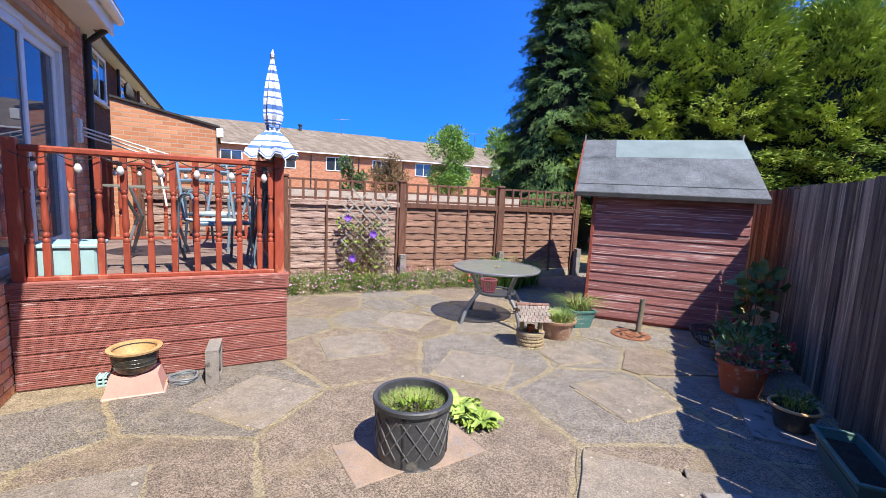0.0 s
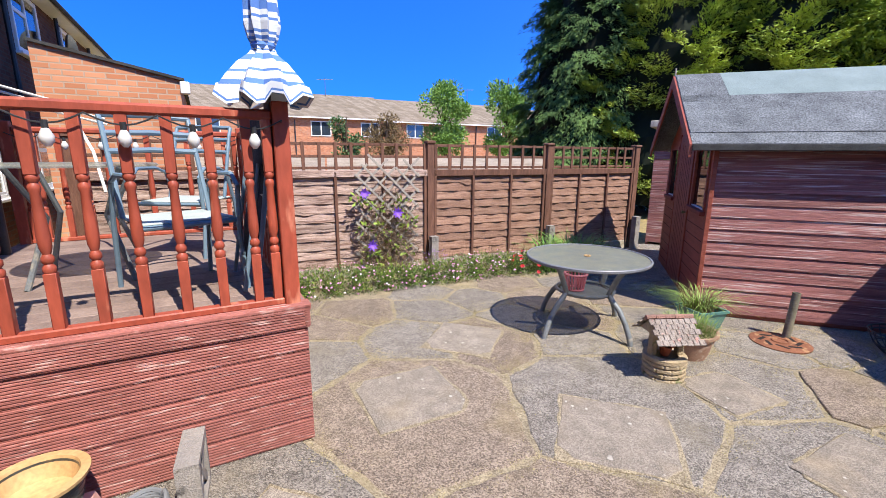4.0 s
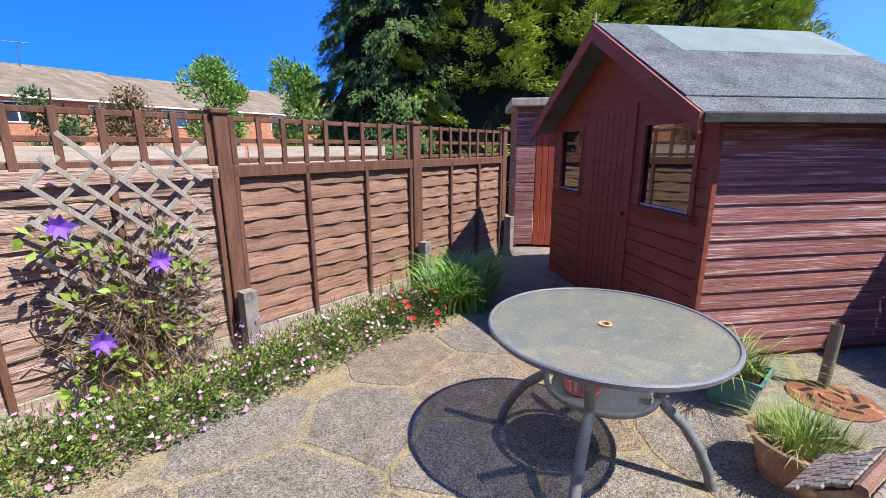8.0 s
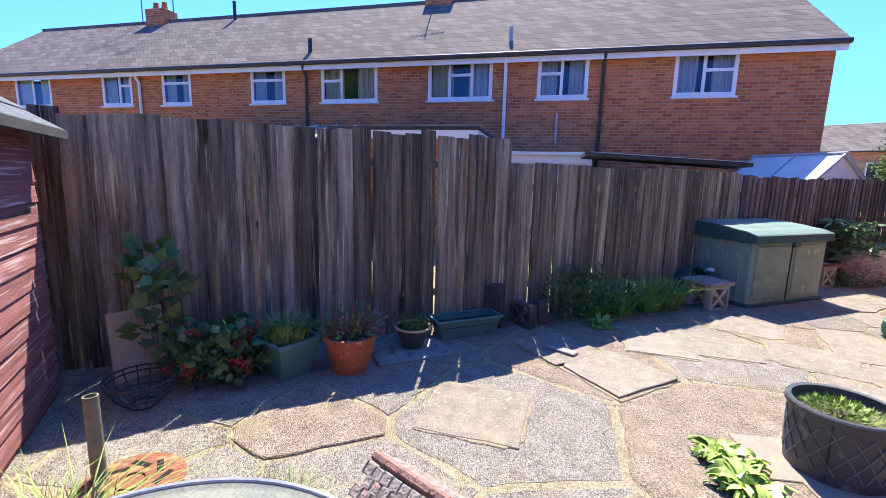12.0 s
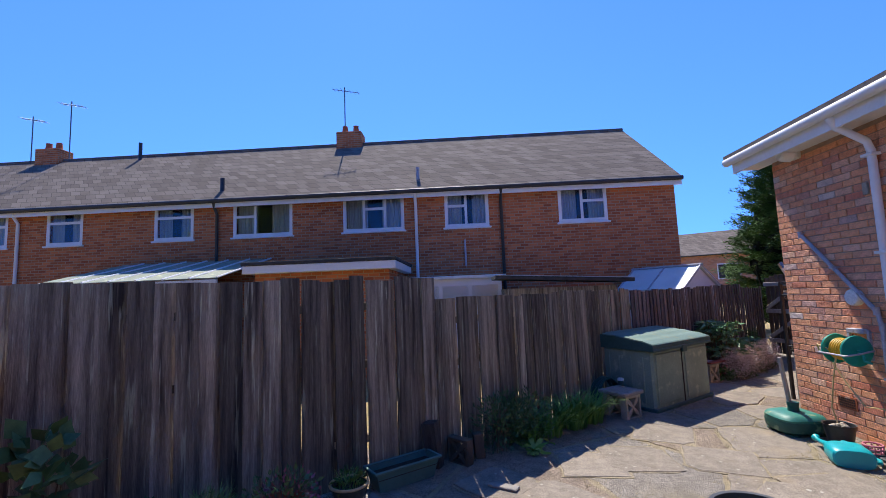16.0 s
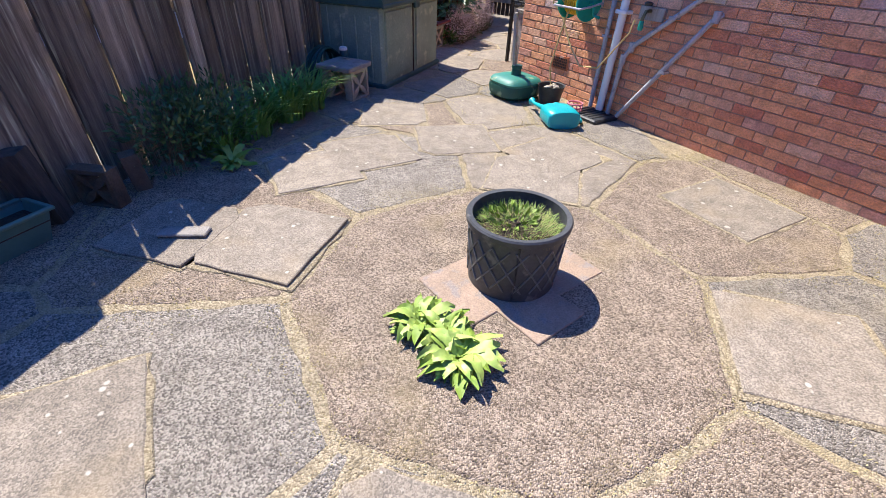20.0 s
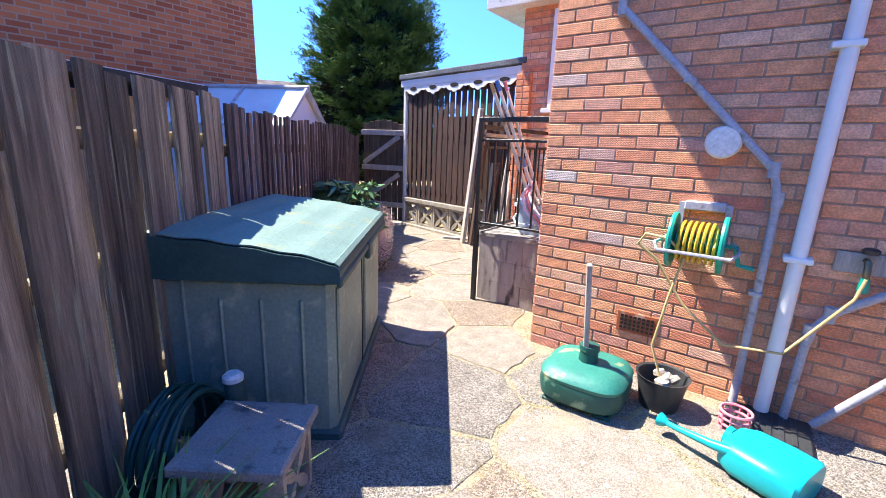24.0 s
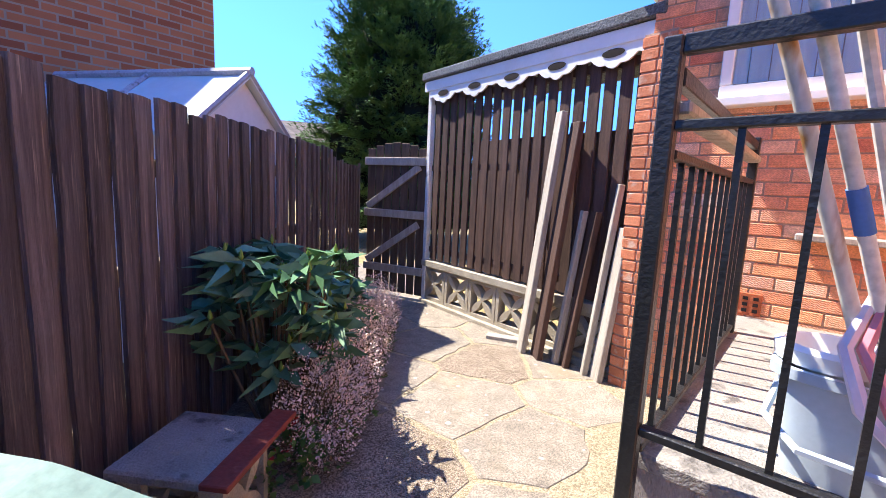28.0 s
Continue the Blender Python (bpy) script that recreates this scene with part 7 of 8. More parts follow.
for k in range(8):
    a = k * math.pi / 4
    part("slot", Geo().box(-0.05, -0.014, 0.0295, 0.05, 0.014, 0.0315, m=pose(0.13 * math.cos(a), 0.13 * math.sin(a), 0, 0, 0, math.degrees(a) + 60)), M_hole, mh)
part("ring", Geo().tube([(0.06 * math.cos(a * math.pi / 12), 0.06 * math.sin(a * math.pi / 12), 0.032) for a in range(24)], 0.008, 6, True), M_rust, mh, "", True)
sp = thing("pipe_stub", "dull metal pipe stub standing in the ground", "pipe", at(2.31, 5.74))
part("tube", Geo().lathe([(0.032, 0), (0.032, 0.44), (0.026, 0.44), (0.026, 0.3)], 18, m=pose(0, 0, 0, 0, 3, 0), cap=False), M_galv, sp, "", True)
pbk = thing("pink_slotted_pot", "pink slotted plastic pot under the table", "plant pot", at(0.461, 5.867, 0.375))
for k in range(18):
    a = k * math.pi / 9
    part("slat", Geo().tube([(0.075 * math.cos(a), 0.075 * math.sin(a), 0), (0.1 * math.cos(a), 0.1 * math.sin(a), 0.15)], 0.009, 5), M_pinkpl, pbk)
for z, r in ((0.005, 0.076), (0.15, 0.102)):
    part("hoop", Geo().tube([(r * math.cos(a * math.pi / 12), r * math.sin(a * math.pi / 12), z) for a in range(24)], 0.011, 6, True), M_pinkpl, pbk, "", True)
part("table_shelf", Geo().lathe([(0.12, 0.355), (0.23, 0.36), (0.23, 0.37), (0.01, 0.37)], 24), M_grey_metal, tb)
part("hub", Geo().lathe([(0.02, 0.698), (0.032, 0.703), (0.032, 0.708), (0.019, 0.708), (0.017, 0.66)], 24, cap=False), M_tanrim, tb, "yellowed parasol hole ring", True)

# pots along the side fence
pot("square_planter", "green plastic square planter with grassy herbs", 2.88, 4.6, 0.22, 0.3, M_teal_d, 12, n=4, prof=[(0.17, 0.01), (0.235, 0.27), (0.255, 0.275), (0.255, 0.3), (0.225, 0.3), (0.21, 0.24), (0.01, 0.24)])
plant("herbs", "thin green herbs in the square planter", 2.88, 4.6, 0.24, [("grass", blades("grass", 260, 0.15, 0.26, 0.008, M_grassy, 11, 0.6)), ("foliage", mound(12, 200, (0, 0, 0.1), (0.16, 0.16, 0.12), 0.06, 0.02, M_leafdark)[1])])
pot("terracotta_pot", "orange terracotta-coloured pot with trailing plants", 2.66, 4.2, 0.2, 0.3, M_terra)
plant("trailing_plant", "straggly plant with pinkish leaves in the terracotta pot", 2.66, 4.2, 0.27, [mound(13, 300, (0, 0, 0.08), (0.25, 0.25, 0.16), 0.05, 0.025, M_leafdark), mound(14, 150, (0.02, -0.05, 0.06), (0.27, 0.25, 0.14), 0.045, 0.025, M_pinkleaf, "pink_leaves"), ("stalk", blades("stalk", 40, 0.1, 0.3, 0.004, M_stem, 15, 0.6))])
solo("grey_slab", Geo().box(-0.32, -0.2, 0, 0.32, 0.2, 0.035, ch=0.006), M_concrete, "smooth grey slab under the glazed bowl", "paving slab", at(2.62, 3.66, 0.0, 72))
bowl = pot("glazed_bowl", "brown and cream glazed bowl with a small plant", 2.68, 3.58, 0.15, 0.17, M_glaze, rim=M_tanrim)
bowl.location.z = 0.037
plant("bowl_plant", "small green plant in the glazed bowl", 2.68, 3.58, 0.17, [mound(16, 140, (0, 0, 0.05), (0.12, 0.12, 0.1), 0.05, 0.02, M_leaf), ("grass", blades("grass", 60, 0.09, 0.16, 0.006, M_grassy, 17, 0.7))])
tro = thing("plastic_trough", "dark green plastic trough by the fence", "plant trough", at(2.64, 2.98, 0, 72))
part("body", Geo().add([(-.27, -.08, 0), (.27, -.08, 0), (.27, .08, 0), (-.27, .08, 0), (-.32, -.11, .19), (.32, -.11, .19), (.32, .11, .19), (-.32, .11, .19)], [(3, 2, 1, 0), (0, 1, 5, 4), (1, 2, 6, 5), (2, 3, 7, 6), (3, 0, 4, 7)]), M_teal_d, tro)
part("rim", Geo().box(-.34, -.13, .18, .34, -.105, .2, ch=.004).box(-.34, .105, .18, .34, .13, .2, ch=.004).box(-.34, -.105, .18, -.315, .105, .2, ch=.004).box(.315, -.105, .18, .34, .105, .2, ch=.004), M_teal_d, tro)
part("soil", Geo().box(-.3, -.1, .12, .3, .1, .14), M_soil, tro)
M_stump = mat("dark_rotten_timber", srgb("5c544c"), srgb("3a342e"), rough=0.95, stretch=(5, 5, 0.7), scale=4, fine=60, bump=0.9)
M_darkblock = mat("stained_brown_block", srgb("6e5e4c"), srgb("4a3e32"), rough=0.95, scale=5, fine=90, bump=0.8)
b_ = thing("screen_block", "broken grey screen block at the foot of the fence", "concrete block", at(2.44, 2.31, 0, -5))
screen_block(b_, at(0, 0, 0.126), 0.25, 0.09, M_darkblock)
solo("half_block", Geo().prism([(-0.045, -0.06), (0.05, -0.055), (0.045, 0.06), (-0.05, 0.05)], 0, 0.25), M_darkblock, "upright half of a broken brown block", "concrete block", pose(2.36, 2.13, 0.0, 0, 4, 40))
solo("post_stump", Geo().prism([(-0.07, -0.06), (0.06, -0.07), (0.07, 0.055), (-0.06, 0.06)], 0, 0.44), M_stump, "dark rotten timber post stump leaning on the fence", "post", pose(2.6, 2.56, 0.0, -3, 5, 20))
M_ply = mat("pale_weathered_plywood", srgb("ccb898"), srgb("b8a282"), rough=0.85, stretch=(4, 4, 0.6), scale=4, fine=60, bump=0.2)
solo("leaning_board", Geo().box(-0.17, -0.01, 0, 0.17, 0.01, 0.5, ch=0.003), M_ply, "pale plywood board leaning between shed and fence", "board", pose(3.47, 5.42, 0.0, -8, 0, -78))
wb = thing("wire_basket", "empty round wire hanging basket on the ground", "basket", at(3.0, 5.48, 0.0))
for z, r in ((0.02, 0.08), (0.09, 0.15), (0.17, 0.19), (0.2, 0.2)):
    part("hoop", Geo().tube([(r * math.cos(a * math.pi / 14), r * math.sin(a * math.pi / 14), z) for a in range(28)], 0.006, 5, True), M_blackpl, wb, "", True)
for k in range(16):
    a = k * math.pi / 8
    part("wire", Geo().tube([(r * math.cos(a), r * math.sin(a), z) for z, r in ((0.02, 0.08), (0.09, 0.15), (0.17, 0.19), (0.2, 0.2))], 0.004, 4), M_blackpl, wb)
for k, (x, y) in enumerate(((3.12, 5.15), (2.98, 4.95), (3.2, 4.85))):
    t = plant("geranium", "red-flowered geranium in the shade of the fence", x, y, 0, [mound(20 + k, 260, (0, 0, 0.2), (0.22, 0.2, 0.2), 0.07, 0.06, M_leafdark), ("stalk", blades("stalk", 30, 0.1, 0.35, 0.006, M_stem, 30 + k, 0.5))])
    for j in range(5):
        r = random.Random(40 + 7 * k + j)
        part("flower_head", mound(50 + 5 * k + j, 26, (r.uniform(-.2, .2), r.uniform(-.2, .2), r.uniform(.15, .42)), (.035, .035, .03), .03, .025, M_redfl, "flower_head")[1], None, t)
plant("bramble", "large-leaved bramble climbing the fence", 3.35, 5.3, 0, [mound(60, 60, (0, 0, 0.78), (0.2, 0.14, 0.24), 0.14, 0.11, M_leafdark), mound(61, 40, (-0.05, 0, 0.4), (0.22, 0.14, 0.2), 0.13, 0.1, M_leafdark, "lower_leaves"), ("canes", blades("canes", 9, 0.06, 0.9, 0.012, M_stem, 62, 0.25))])

# bed at the foot of the side fence
for k, (x, y, h, n) in enumerate(((2.04, 1.15, 0.5, 120), (1.9, 0.75, 0.55, 150), (1.8, 0.42, 0.5, 130), (2.14, 1.5, 0.42, 80))):
    plant("strap_leaf_clump", "dark green strap-leaved clump by the fence", x, y, 0, [("foliage", blades("foliage", n, 0.16, h, 0.022, M_leafblade, 70 + k, 0.9))])
for k, (x, y) in enumerate(((2.3, 1.85), (2.15, 1.45), (2.28, 1.6))):
    plant("shrub", "straggly dark green shrub by the fence", x, y, 0, [mound(80 + k, 620, (0, 0, 0.28), (0.3, 0.3, 0.3), 0.055, 0.02, M_leafdark), ("stalk", blades("stalk", 40, 0.12, 0.5, 0.005, M_stem, 84 + k, 0.5))])
sto = thing("block_stool", "stone slab laid on two pierced blocks", "stool", at(1.52, -0.02, 0, 68))
part("slab", Geo().box(-0.2, -0.2, 0.3, 0.2, 0.2, 0.345, ch=0.008), M_concrete, sto, "speckled grey slab")
screen_block(sto, at(0, -0.19, 0.15), 0.29, 0.09, M_cream)
screen_block(sto, at(0, 0.09, 0.15), 0.29, 0.09, M_cream)
ch_ = thing("green_hose_coil", "coil of dark green hose leaning by the storage box", "hose", pose(1.82, -0.22, 0.0, 0, 0, 70))
part("coil", Geo().tube([((0.2 + 0.012 * math.sin(k * 0.7)) * math.cos(k * 0.3), 0.05 * math.sin(k * 0.11) + 0.0025 * (k % 40), 0.235 + (0.2 + 0.015 * math.sin(k * 0.5)) * math.sin(k * 0.3)) for k in range(230)], 0.011, 6), M_gwire, ch_, "", True)
part("tie", Geo().tube([(0.2, 0.0, 0.2), (0.24, 0.03, 0.235), (0.2, 0.12, 0.27), (0.17, 0.05, 0.235)], 0.006, 6, True), M_blackpl, ch_, "black tie")
part("connector", Geo().tube([(-0.05, 0.02, 0.02), (-0.16, -0.08, 0.02)], [0.012, 0.015], 8), M_jade, ch_, "green hose connector", True)

cp_ = thing("capped_post", "dark green plastic post with a pale cap by the storage box", "post", at(1.598, -0.343))
part("shaft", Geo().lathe([(0.04, 0), (0.038, 0.4)], 18), M_lid, cp_, "", True)
part("cap", Geo().lathe([(0.043, 0.395), (0.043, 0.415), (0.03, 0.428), (0.005, 0.43)], 18), M_whitepaint, cp_, "pale worn cap", True)

# passage plants
st2 = thing("brick_stool", "slab with a red-painted board on pierced blocks", "stool", at(0.88, -2.78, 0, 68))
part("slab", Geo().box(-0.2, -0.2, 0.3, 0.2, 0.2, 0.34, ch=0.008), M_concrete, st2)
screen_block(st2, at(0, -0.2, 0.15), 0.29, 0.09, M_cream)
screen_block(st2, at(0, 0.1, 0.15), 0.29, 0.09, M_cream)
part("board", Geo().box(-0.24, 0.17, 0.342, 0.24, 0.27, 0.365, ch=0.004), M_red, st2, "worn red-painted board")


def rhodo(x, y, z, n, rad, seed):
    t = thing("rhododendron", "leathery green rhododendron with whorled leaves", "shrub", at(x, y, 0))
    r = random.Random(seed)
    for k in range(n):
        c = Vector((r.uniform(-rad, rad), r.uniform(-rad, rad), z * r.uniform(0.45, 1)))
        part("stem", Geo().tube([(c.x * 0.2, c.y * 0.2, 0), (c.x * 0.7, c.y * 0.7, c.z * 0.6), tuple(c)], 0.007, 5), M_stem, t)
        d, p = [], []
        for j in range(13):
            a = j * 0.63 + r.random()
            d.append((math.cos(a), math.sin(a), r.uniform(-0.45, 0.25)))
            p.append(tuple(c))
        part("leaf_whorl", leafmesh("leaf_whorl", p, d, 0.17, 0.058, M_rhodo, seed + k, 0.35), None, t)
        part("bud", Geo().lathe([(0.004, 0), (0.012, 0.015), (0.003, 0.05)], 6, m=Matrix.Translation(c)), M_leafyel, t)


M_rhodo = mat("leathery_leaf", srgb("6c8e64"), srgb("4c7050"), rough=0.35, scale=5, fine=30, bump=0.1)
rhodo(0.66, -3.4, 0.98, 46, 0.29, 5)
rhodo(0.44, -4.1, 0.62, 34, 0.29, 9)
for k, (x, y) in enumerate(((0.32, -3.5), (0.2, -3.95), (0.08, -4.4), (-0.02, -4.75), (0.44, -3.15))):
    plant("dry_heather", "mound of dry pink flower heads on thin stems", x, y, 0, [mound(100 + k, 3600, (0, 0, 0.26), (0.22, 0.32, 0.31), 0.014, 0.011, M_dryfl, "bloom"), mound(110 + k, 900, (0, 0, 0.12), (0.18, 0.28, 0.2), 0.05, 0.008, M_stem, "stalk", 1.0), mound(120 + k, 200, (0, 0, 0.06), (0.2, 0.28, 0.12), 0.04, 0.02, M_leaf)])
pot("green_trough_far", "grey-green plastic planter by the gate", 0.3, -5.5, 0.22, 0.36, M_teal_d, 30, n=4)
plant("leggy_shrub", "leggy herb in the planter by the gate", 0.3, -5.5, 0.32, [mound(130, 240, (0, 0, 0.18), (0.2, 0.2, 0.2), 0.06, 0.025, M_leafdark), ("stalk", blades("stalk", 90, 0.14, 0.5, 0.008, M_leaf, 131, 0.6))])
plant("red_bedding", "low green bedding plant with red flowers", 0.62, -3.0, 0, [mound(140, 300, (0, 0, 0.1), (0.2, 0.2, 0.14), 0.05, 0.035, M_leaf), mound(141, 26, (0, 0, 0.18), (0.12, 0.12, 0.06), 0.03, 0.028, M_redfl, "bloom")])

# flower border, trellis, clematis, iris
def blooms(seed, n, c, rad, R, mt, nm, petals=5):
    """Open flowers of a few flat petals each, scattered over the upper side of a mound."""
    p, d = cloud(n, c, rad, seed, 0.9, 0.8)
    q = p[:, 2] > c[2] - rad[2] * 0.5
    p, d = p[q], d[q] + np.array([0, -0.35, 0.3])
    d /= np.linalg.norm(d, axis=1, keepdims=True)
    e = np.cross(d, np.array([0.3, 0.9, 0.2]))
    e /= np.linalg.norm(e, axis=1, keepdims=True)
    f = np.cross(d, e)
    a = 2 * np.pi * np.arange(petals) / petals
    D = e[:, None, :] * np.cos(a)[None, :, None] + f[:, None, :] * np.sin(a)[None, :, None] + d[:, None, :] * 0.25
    return nm, leafmesh(nm, np.repeat(p, petals, 0), D.reshape(-1, 3), R, R * 0.95, mt, seed, 0.1, np.repeat(d, petals, 0) * 4)


for k in range(11):
    u = k / 10
    x, y = -2.55 + 2.75 * u, 6.36 + 1.5 * u
    t = plant("border_flowers", "low bank of pink and white daisy-like flowers", x, y, 0, [mound(150 + k, 1500, (0, 0, 0.1), (0.27, 0.29, 0.19 + 0.06 * math.sin(k)), 0.026, 0.013, M_leaf), mound(250 + k, 500, (0.05, 0.03, 0.1), (0.25, 0.26, 0.2), 0.03, 0.016, M_leafyel, "pale_foliage"), blooms(170 + k, 16, (0, 0, 0.12), (0.27, 0.3, 0.21 + 0.05 * math.sin(k)), 0.013, M_whitefl, "white_bloom"), blooms(190 + k, 52, (0, 0, 0.12), (0.27, 0.3, 0.21 + 0.05 * math.sin(k)), 0.015, M_pinkfl, "pink_bloom"), mound(210 + k, 320, (0, 0, 0.12), (0.28, 0.3, 0.26), 0.08, 0.005, M_stem, "stalk", 1.2)])
plant("red_flowers", "cluster of red flowers at the border's end", 0.3, 7.72, 0, [mound(230, 300, (0, 0, 0.1), (0.22, 0.22, 0.18), 0.04, 0.02, M_leaf), blooms(231, 26, (0, 0, 0.16), (0.28, 0.26, 0.18), 0.03, M_redfl, "red_bloom", 6)])
for k, (x, y, h, n) in enumerate(((0.6, 7.95, 0.62, 180), (0.92, 8.15, 0.68, 190), (1.2, 8.32, 0.6, 140), (0.88, 7.88, 0.52, 120))):
    plant("crocosmia_clump", "tall arching bright green strap leaves", x, y, 0, [("foliage", blades("foliage", n, 0.17, h, 0.018, M_leafblade, 240 + k, 0.9))])
tf = line_frame(BF[1], BF[2])
dt = thing("diamond_trellis", "grey weathered diamond trellis on the fence", "trellis", tf @ pose(1.28, -0.1, 0.12, 4, 0, 0))
for s in (-1, 1):
    for k in range(11):
        z0 = -0.6 + 0.2 * k
        a, b = (-0.42, z0), (0.42, z0 + 0.84)
        ts = [0.0, 1.0]
        lo, hi = 0.0, (1.32, 1.42, 1.36, 1.48)[(k + (s > 0)) % 4]
        t0, t1 = max(0, (lo - a[1]) / 0.84), min(1, (hi - a[1]) / 0.84)
        if t1 - t0 < 0.1:
            continue
        x0, x1 = (a[0] + 0.84 * t0) * s, (a[0] + 0.84 * t1) * s
        zz0, zz1 = a[1] + 0.84 * t0, a[1] + 0.84 * t1
        L = math.hypot(x1 - x0, zz1 - zz0)
        part("lath", Geo().box(0, -0.004 + 0.009 * s, -0.014, L, 0.004 + 0.009 * s, 0.014, ch=0.002, m=pose(x0, 0, zz0, 0, -math.degrees(math.atan2(zz1 - zz0, x1 - x0)), 0)), M_greywood, dt)
M_drytwig = mat("pale_dead_stems", srgb("a08c74"), srgb("6c5846"), rough=0.9, scale=8, bump=0.1)
cl = thing("clematis", "clematis with violet flowers tangled on the trellis", "climber", tf @ at(1.25, -0.13, 0.05))
for k in range(34):
    r = random.Random(300 + k)
    x, z = r.uniform(-.2, .3), 0.0
    pts = []
    for j in range(7):
        pts.append((x, r.uniform(-.09, .02), z))
        x += r.uniform(-.12, .12)
        z += r.uniform(0.05, 0.16)
    part("vine", Geo().tube(pts, 0.004, 4), M_stem, cl)
sprays = []
for k, (x, z, q, n_) in enumerate(((-0.34, 0.98, 0.12, 26), (-0.12, 0.9, 0.1, 18), (0.2, 0.92, 0.12, 18), (0.3, 0.66, 0.12, 24), (-0.05, 0.62, 0.12, 16), (-0.28, 0.62, 0.1, 14), (0.1, 0.4, 0.13, 22), (-0.2, 0.3, 0.12, 22), (0.26, 0.3, 0.12, 18), (-0.02, 0.14, 0.14, 26), (-0.34, 0.12, 0.1, 14))):
    sprays.append(cloud(n_, (x, -0.06, z), (q, 0.07, q * 0.8), 310 + k, 0.1, 0.1))
tagged(part("foliage", leafmesh("foliage", np.concatenate([p for p, d in sprays]), np.concatenate([d for p, d in sprays]), 0.075, 0.042, M_leafyel, 331), None, cl), kind="stuff")
part("dry_twig", leafmesh("dry_twig", *cloud(1700, (0.06, -0.02, 0.5), (0.42, 0.09, 0.6), 312, 0.2, 0.02), 0.13, 0.006, M_drytwig, 313), None, cl)
for k, (x, z) in enumerate(((-0.3, 1.08), (0.12, 0.82), (-0.22, 0.42))):
    d = [(math.cos(a * 0.7), -0.35 - 0.25 * (a > 8), math.sin(a * 0.7)) for a in range(18)]
    part("flower", leafmesh("flower", [(x, -0.14, z)] * 18, d, 0.075, 0.04, M_purple, 320 + k, 0.1, [(0, -4, 0)] * 18), None, cl, "violet many-petalled flower")
for k, p in enumerate((BF[2], BF[3], BF[4])):
    solo("concrete_spur", Geo().prism([(-0.05, -0.05), (0.05, -0.05), (0.05, 0.05), (-0.05, 0.05)], -0.02, 0.5 + 0.04 * k), M_concrete, "grey concrete spur beside the fence post", "post", at(p[0] + 0.07, p[1] - 0.12, 0, 29), group="concrete spurs")
pf = plant("purple_toadflax", "thin-stemmed pale purple flowers by the post", -1.02, 7.62, 0.3, [mound(330, 90, (0, 0, 0.22), (0.16, 0.08, 0.14), 0.025, 0.02, M_lilac, "bloom"), ("stalk", blades("stalk", 24, 0.06, 0.4, 0.004, M_leaf, 331, 0.4))])
pf.location.z = 0.0

# red shed behind
rs = thing("red_lean_to", "narrow red-brown lean-to shed behind the main shed", "shed", line_frame((2.66, 9.98), (3.4, 9.6)))
for k in range(15):
    part("cladding_board", Geo().box(-0.02, 0, 0.06 + 0.135 * k, 0.26, 0.025 + 0.006 * (k % 2), 0.19 + 0.135 * k, ch=0.004), M_shed, rs)
for k in range(6):
    part("door_board", Geo().box(0.27 + 0.09 * k, 0.0, 0.05, 0.355 + 0.09 * k, 0.03, 2.05, ch=0.006), M_redbright, rs)
part("side_wall", Geo().box(-0.02, 0.03, 0.0, 0.02, 1.2, 2.08).box(0.78, 0.03, 0, 0.82, 1.2, 2.08), M_shed, rs)
part("roof", Geo().box(-0.12, -0.12, 2.09, 0.95, 1.3, 2.2, ch=0.01), M_greywood, rs)

# ---- neighbours along the house row ----
ne = thing("brick_extension", "buff brick single-storey extension with a sloping top", "extension", HOUSE)
part("wall", Geo().add([(10, 0.3, -0.2), (10, -1.28, -0.2), (14, -1.28, -0.2), (14, 0.3, -0.2), (10, 0.3, 2.93), (10, -1.28, 2.6), (14, -1.28, 2.6), (14, 0.3, 2.93)], [(3, 2, 1, 0), (4, 5, 6, 7), (0, 1, 5, 4), (1, 2, 6, 5), (2, 3, 7, 6), (3, 0, 4, 7)]), M_eb, ne)
part("coping", Geo().add([(9.96, 0.3, 2.932), (9.96, -1.34, 2.59), (14.1, -1.34, 2.59), (14.1, 0.3, 2.932), (9.96, 0.3, 2.97), (9.96, -1.34, 2.628), (14.1, -1.34, 2.628), (14.1, 0.3, 2.97)], [(3, 2, 1, 0), (4, 5, 6, 7), (0, 1, 5, 4), (1, 2, 6, 5), (2, 3, 7, 6), (3, 0, 4, 7)]), M_felt_edge, ne, "dark roof edging")
part("gutter_end", Geo().box(9.95, -1.4, 2.42, 10.1, -1.28, 2.585, ch=0.01), M_white, ne)
rh = thing("row_house", "dark brick two-storey house row with white windows", "house", HOUSE)
part("wall", Geo().box(7.6, 1.3, -0.2, 30, 1.5, 4.62).box(7.6, 1.5, -0.2, 7.8, 7, 4.62), M_db, rh)
part("eave_board", Geo().box(7.4, 1.0, 4.6, 30, 1.3, 4.64), M_white, rh)
part("gutter", Geo().tube([(7.4, 0.95, 4.66), (30, 0.95, 4.66)], 0.05, 8), M_felt_edge, rh)
part("roof", Geo().add([(7.4, 0.95, 4.66), (30, 0.95, 4.66), (30, 5, 6.9), (7.4, 5, 6.9), (7.4, 0.95, 4.74), (30, 0.95, 4.74), (30, 5, 6.98), (7.4, 5, 6.98)], [(3, 2, 1, 0), (4, 5, 6, 7), (0, 1, 5, 4), (1, 2, 6, 5), (2, 3, 7, 6), (3, 0, 4, 7)]), M_tiles, rh)
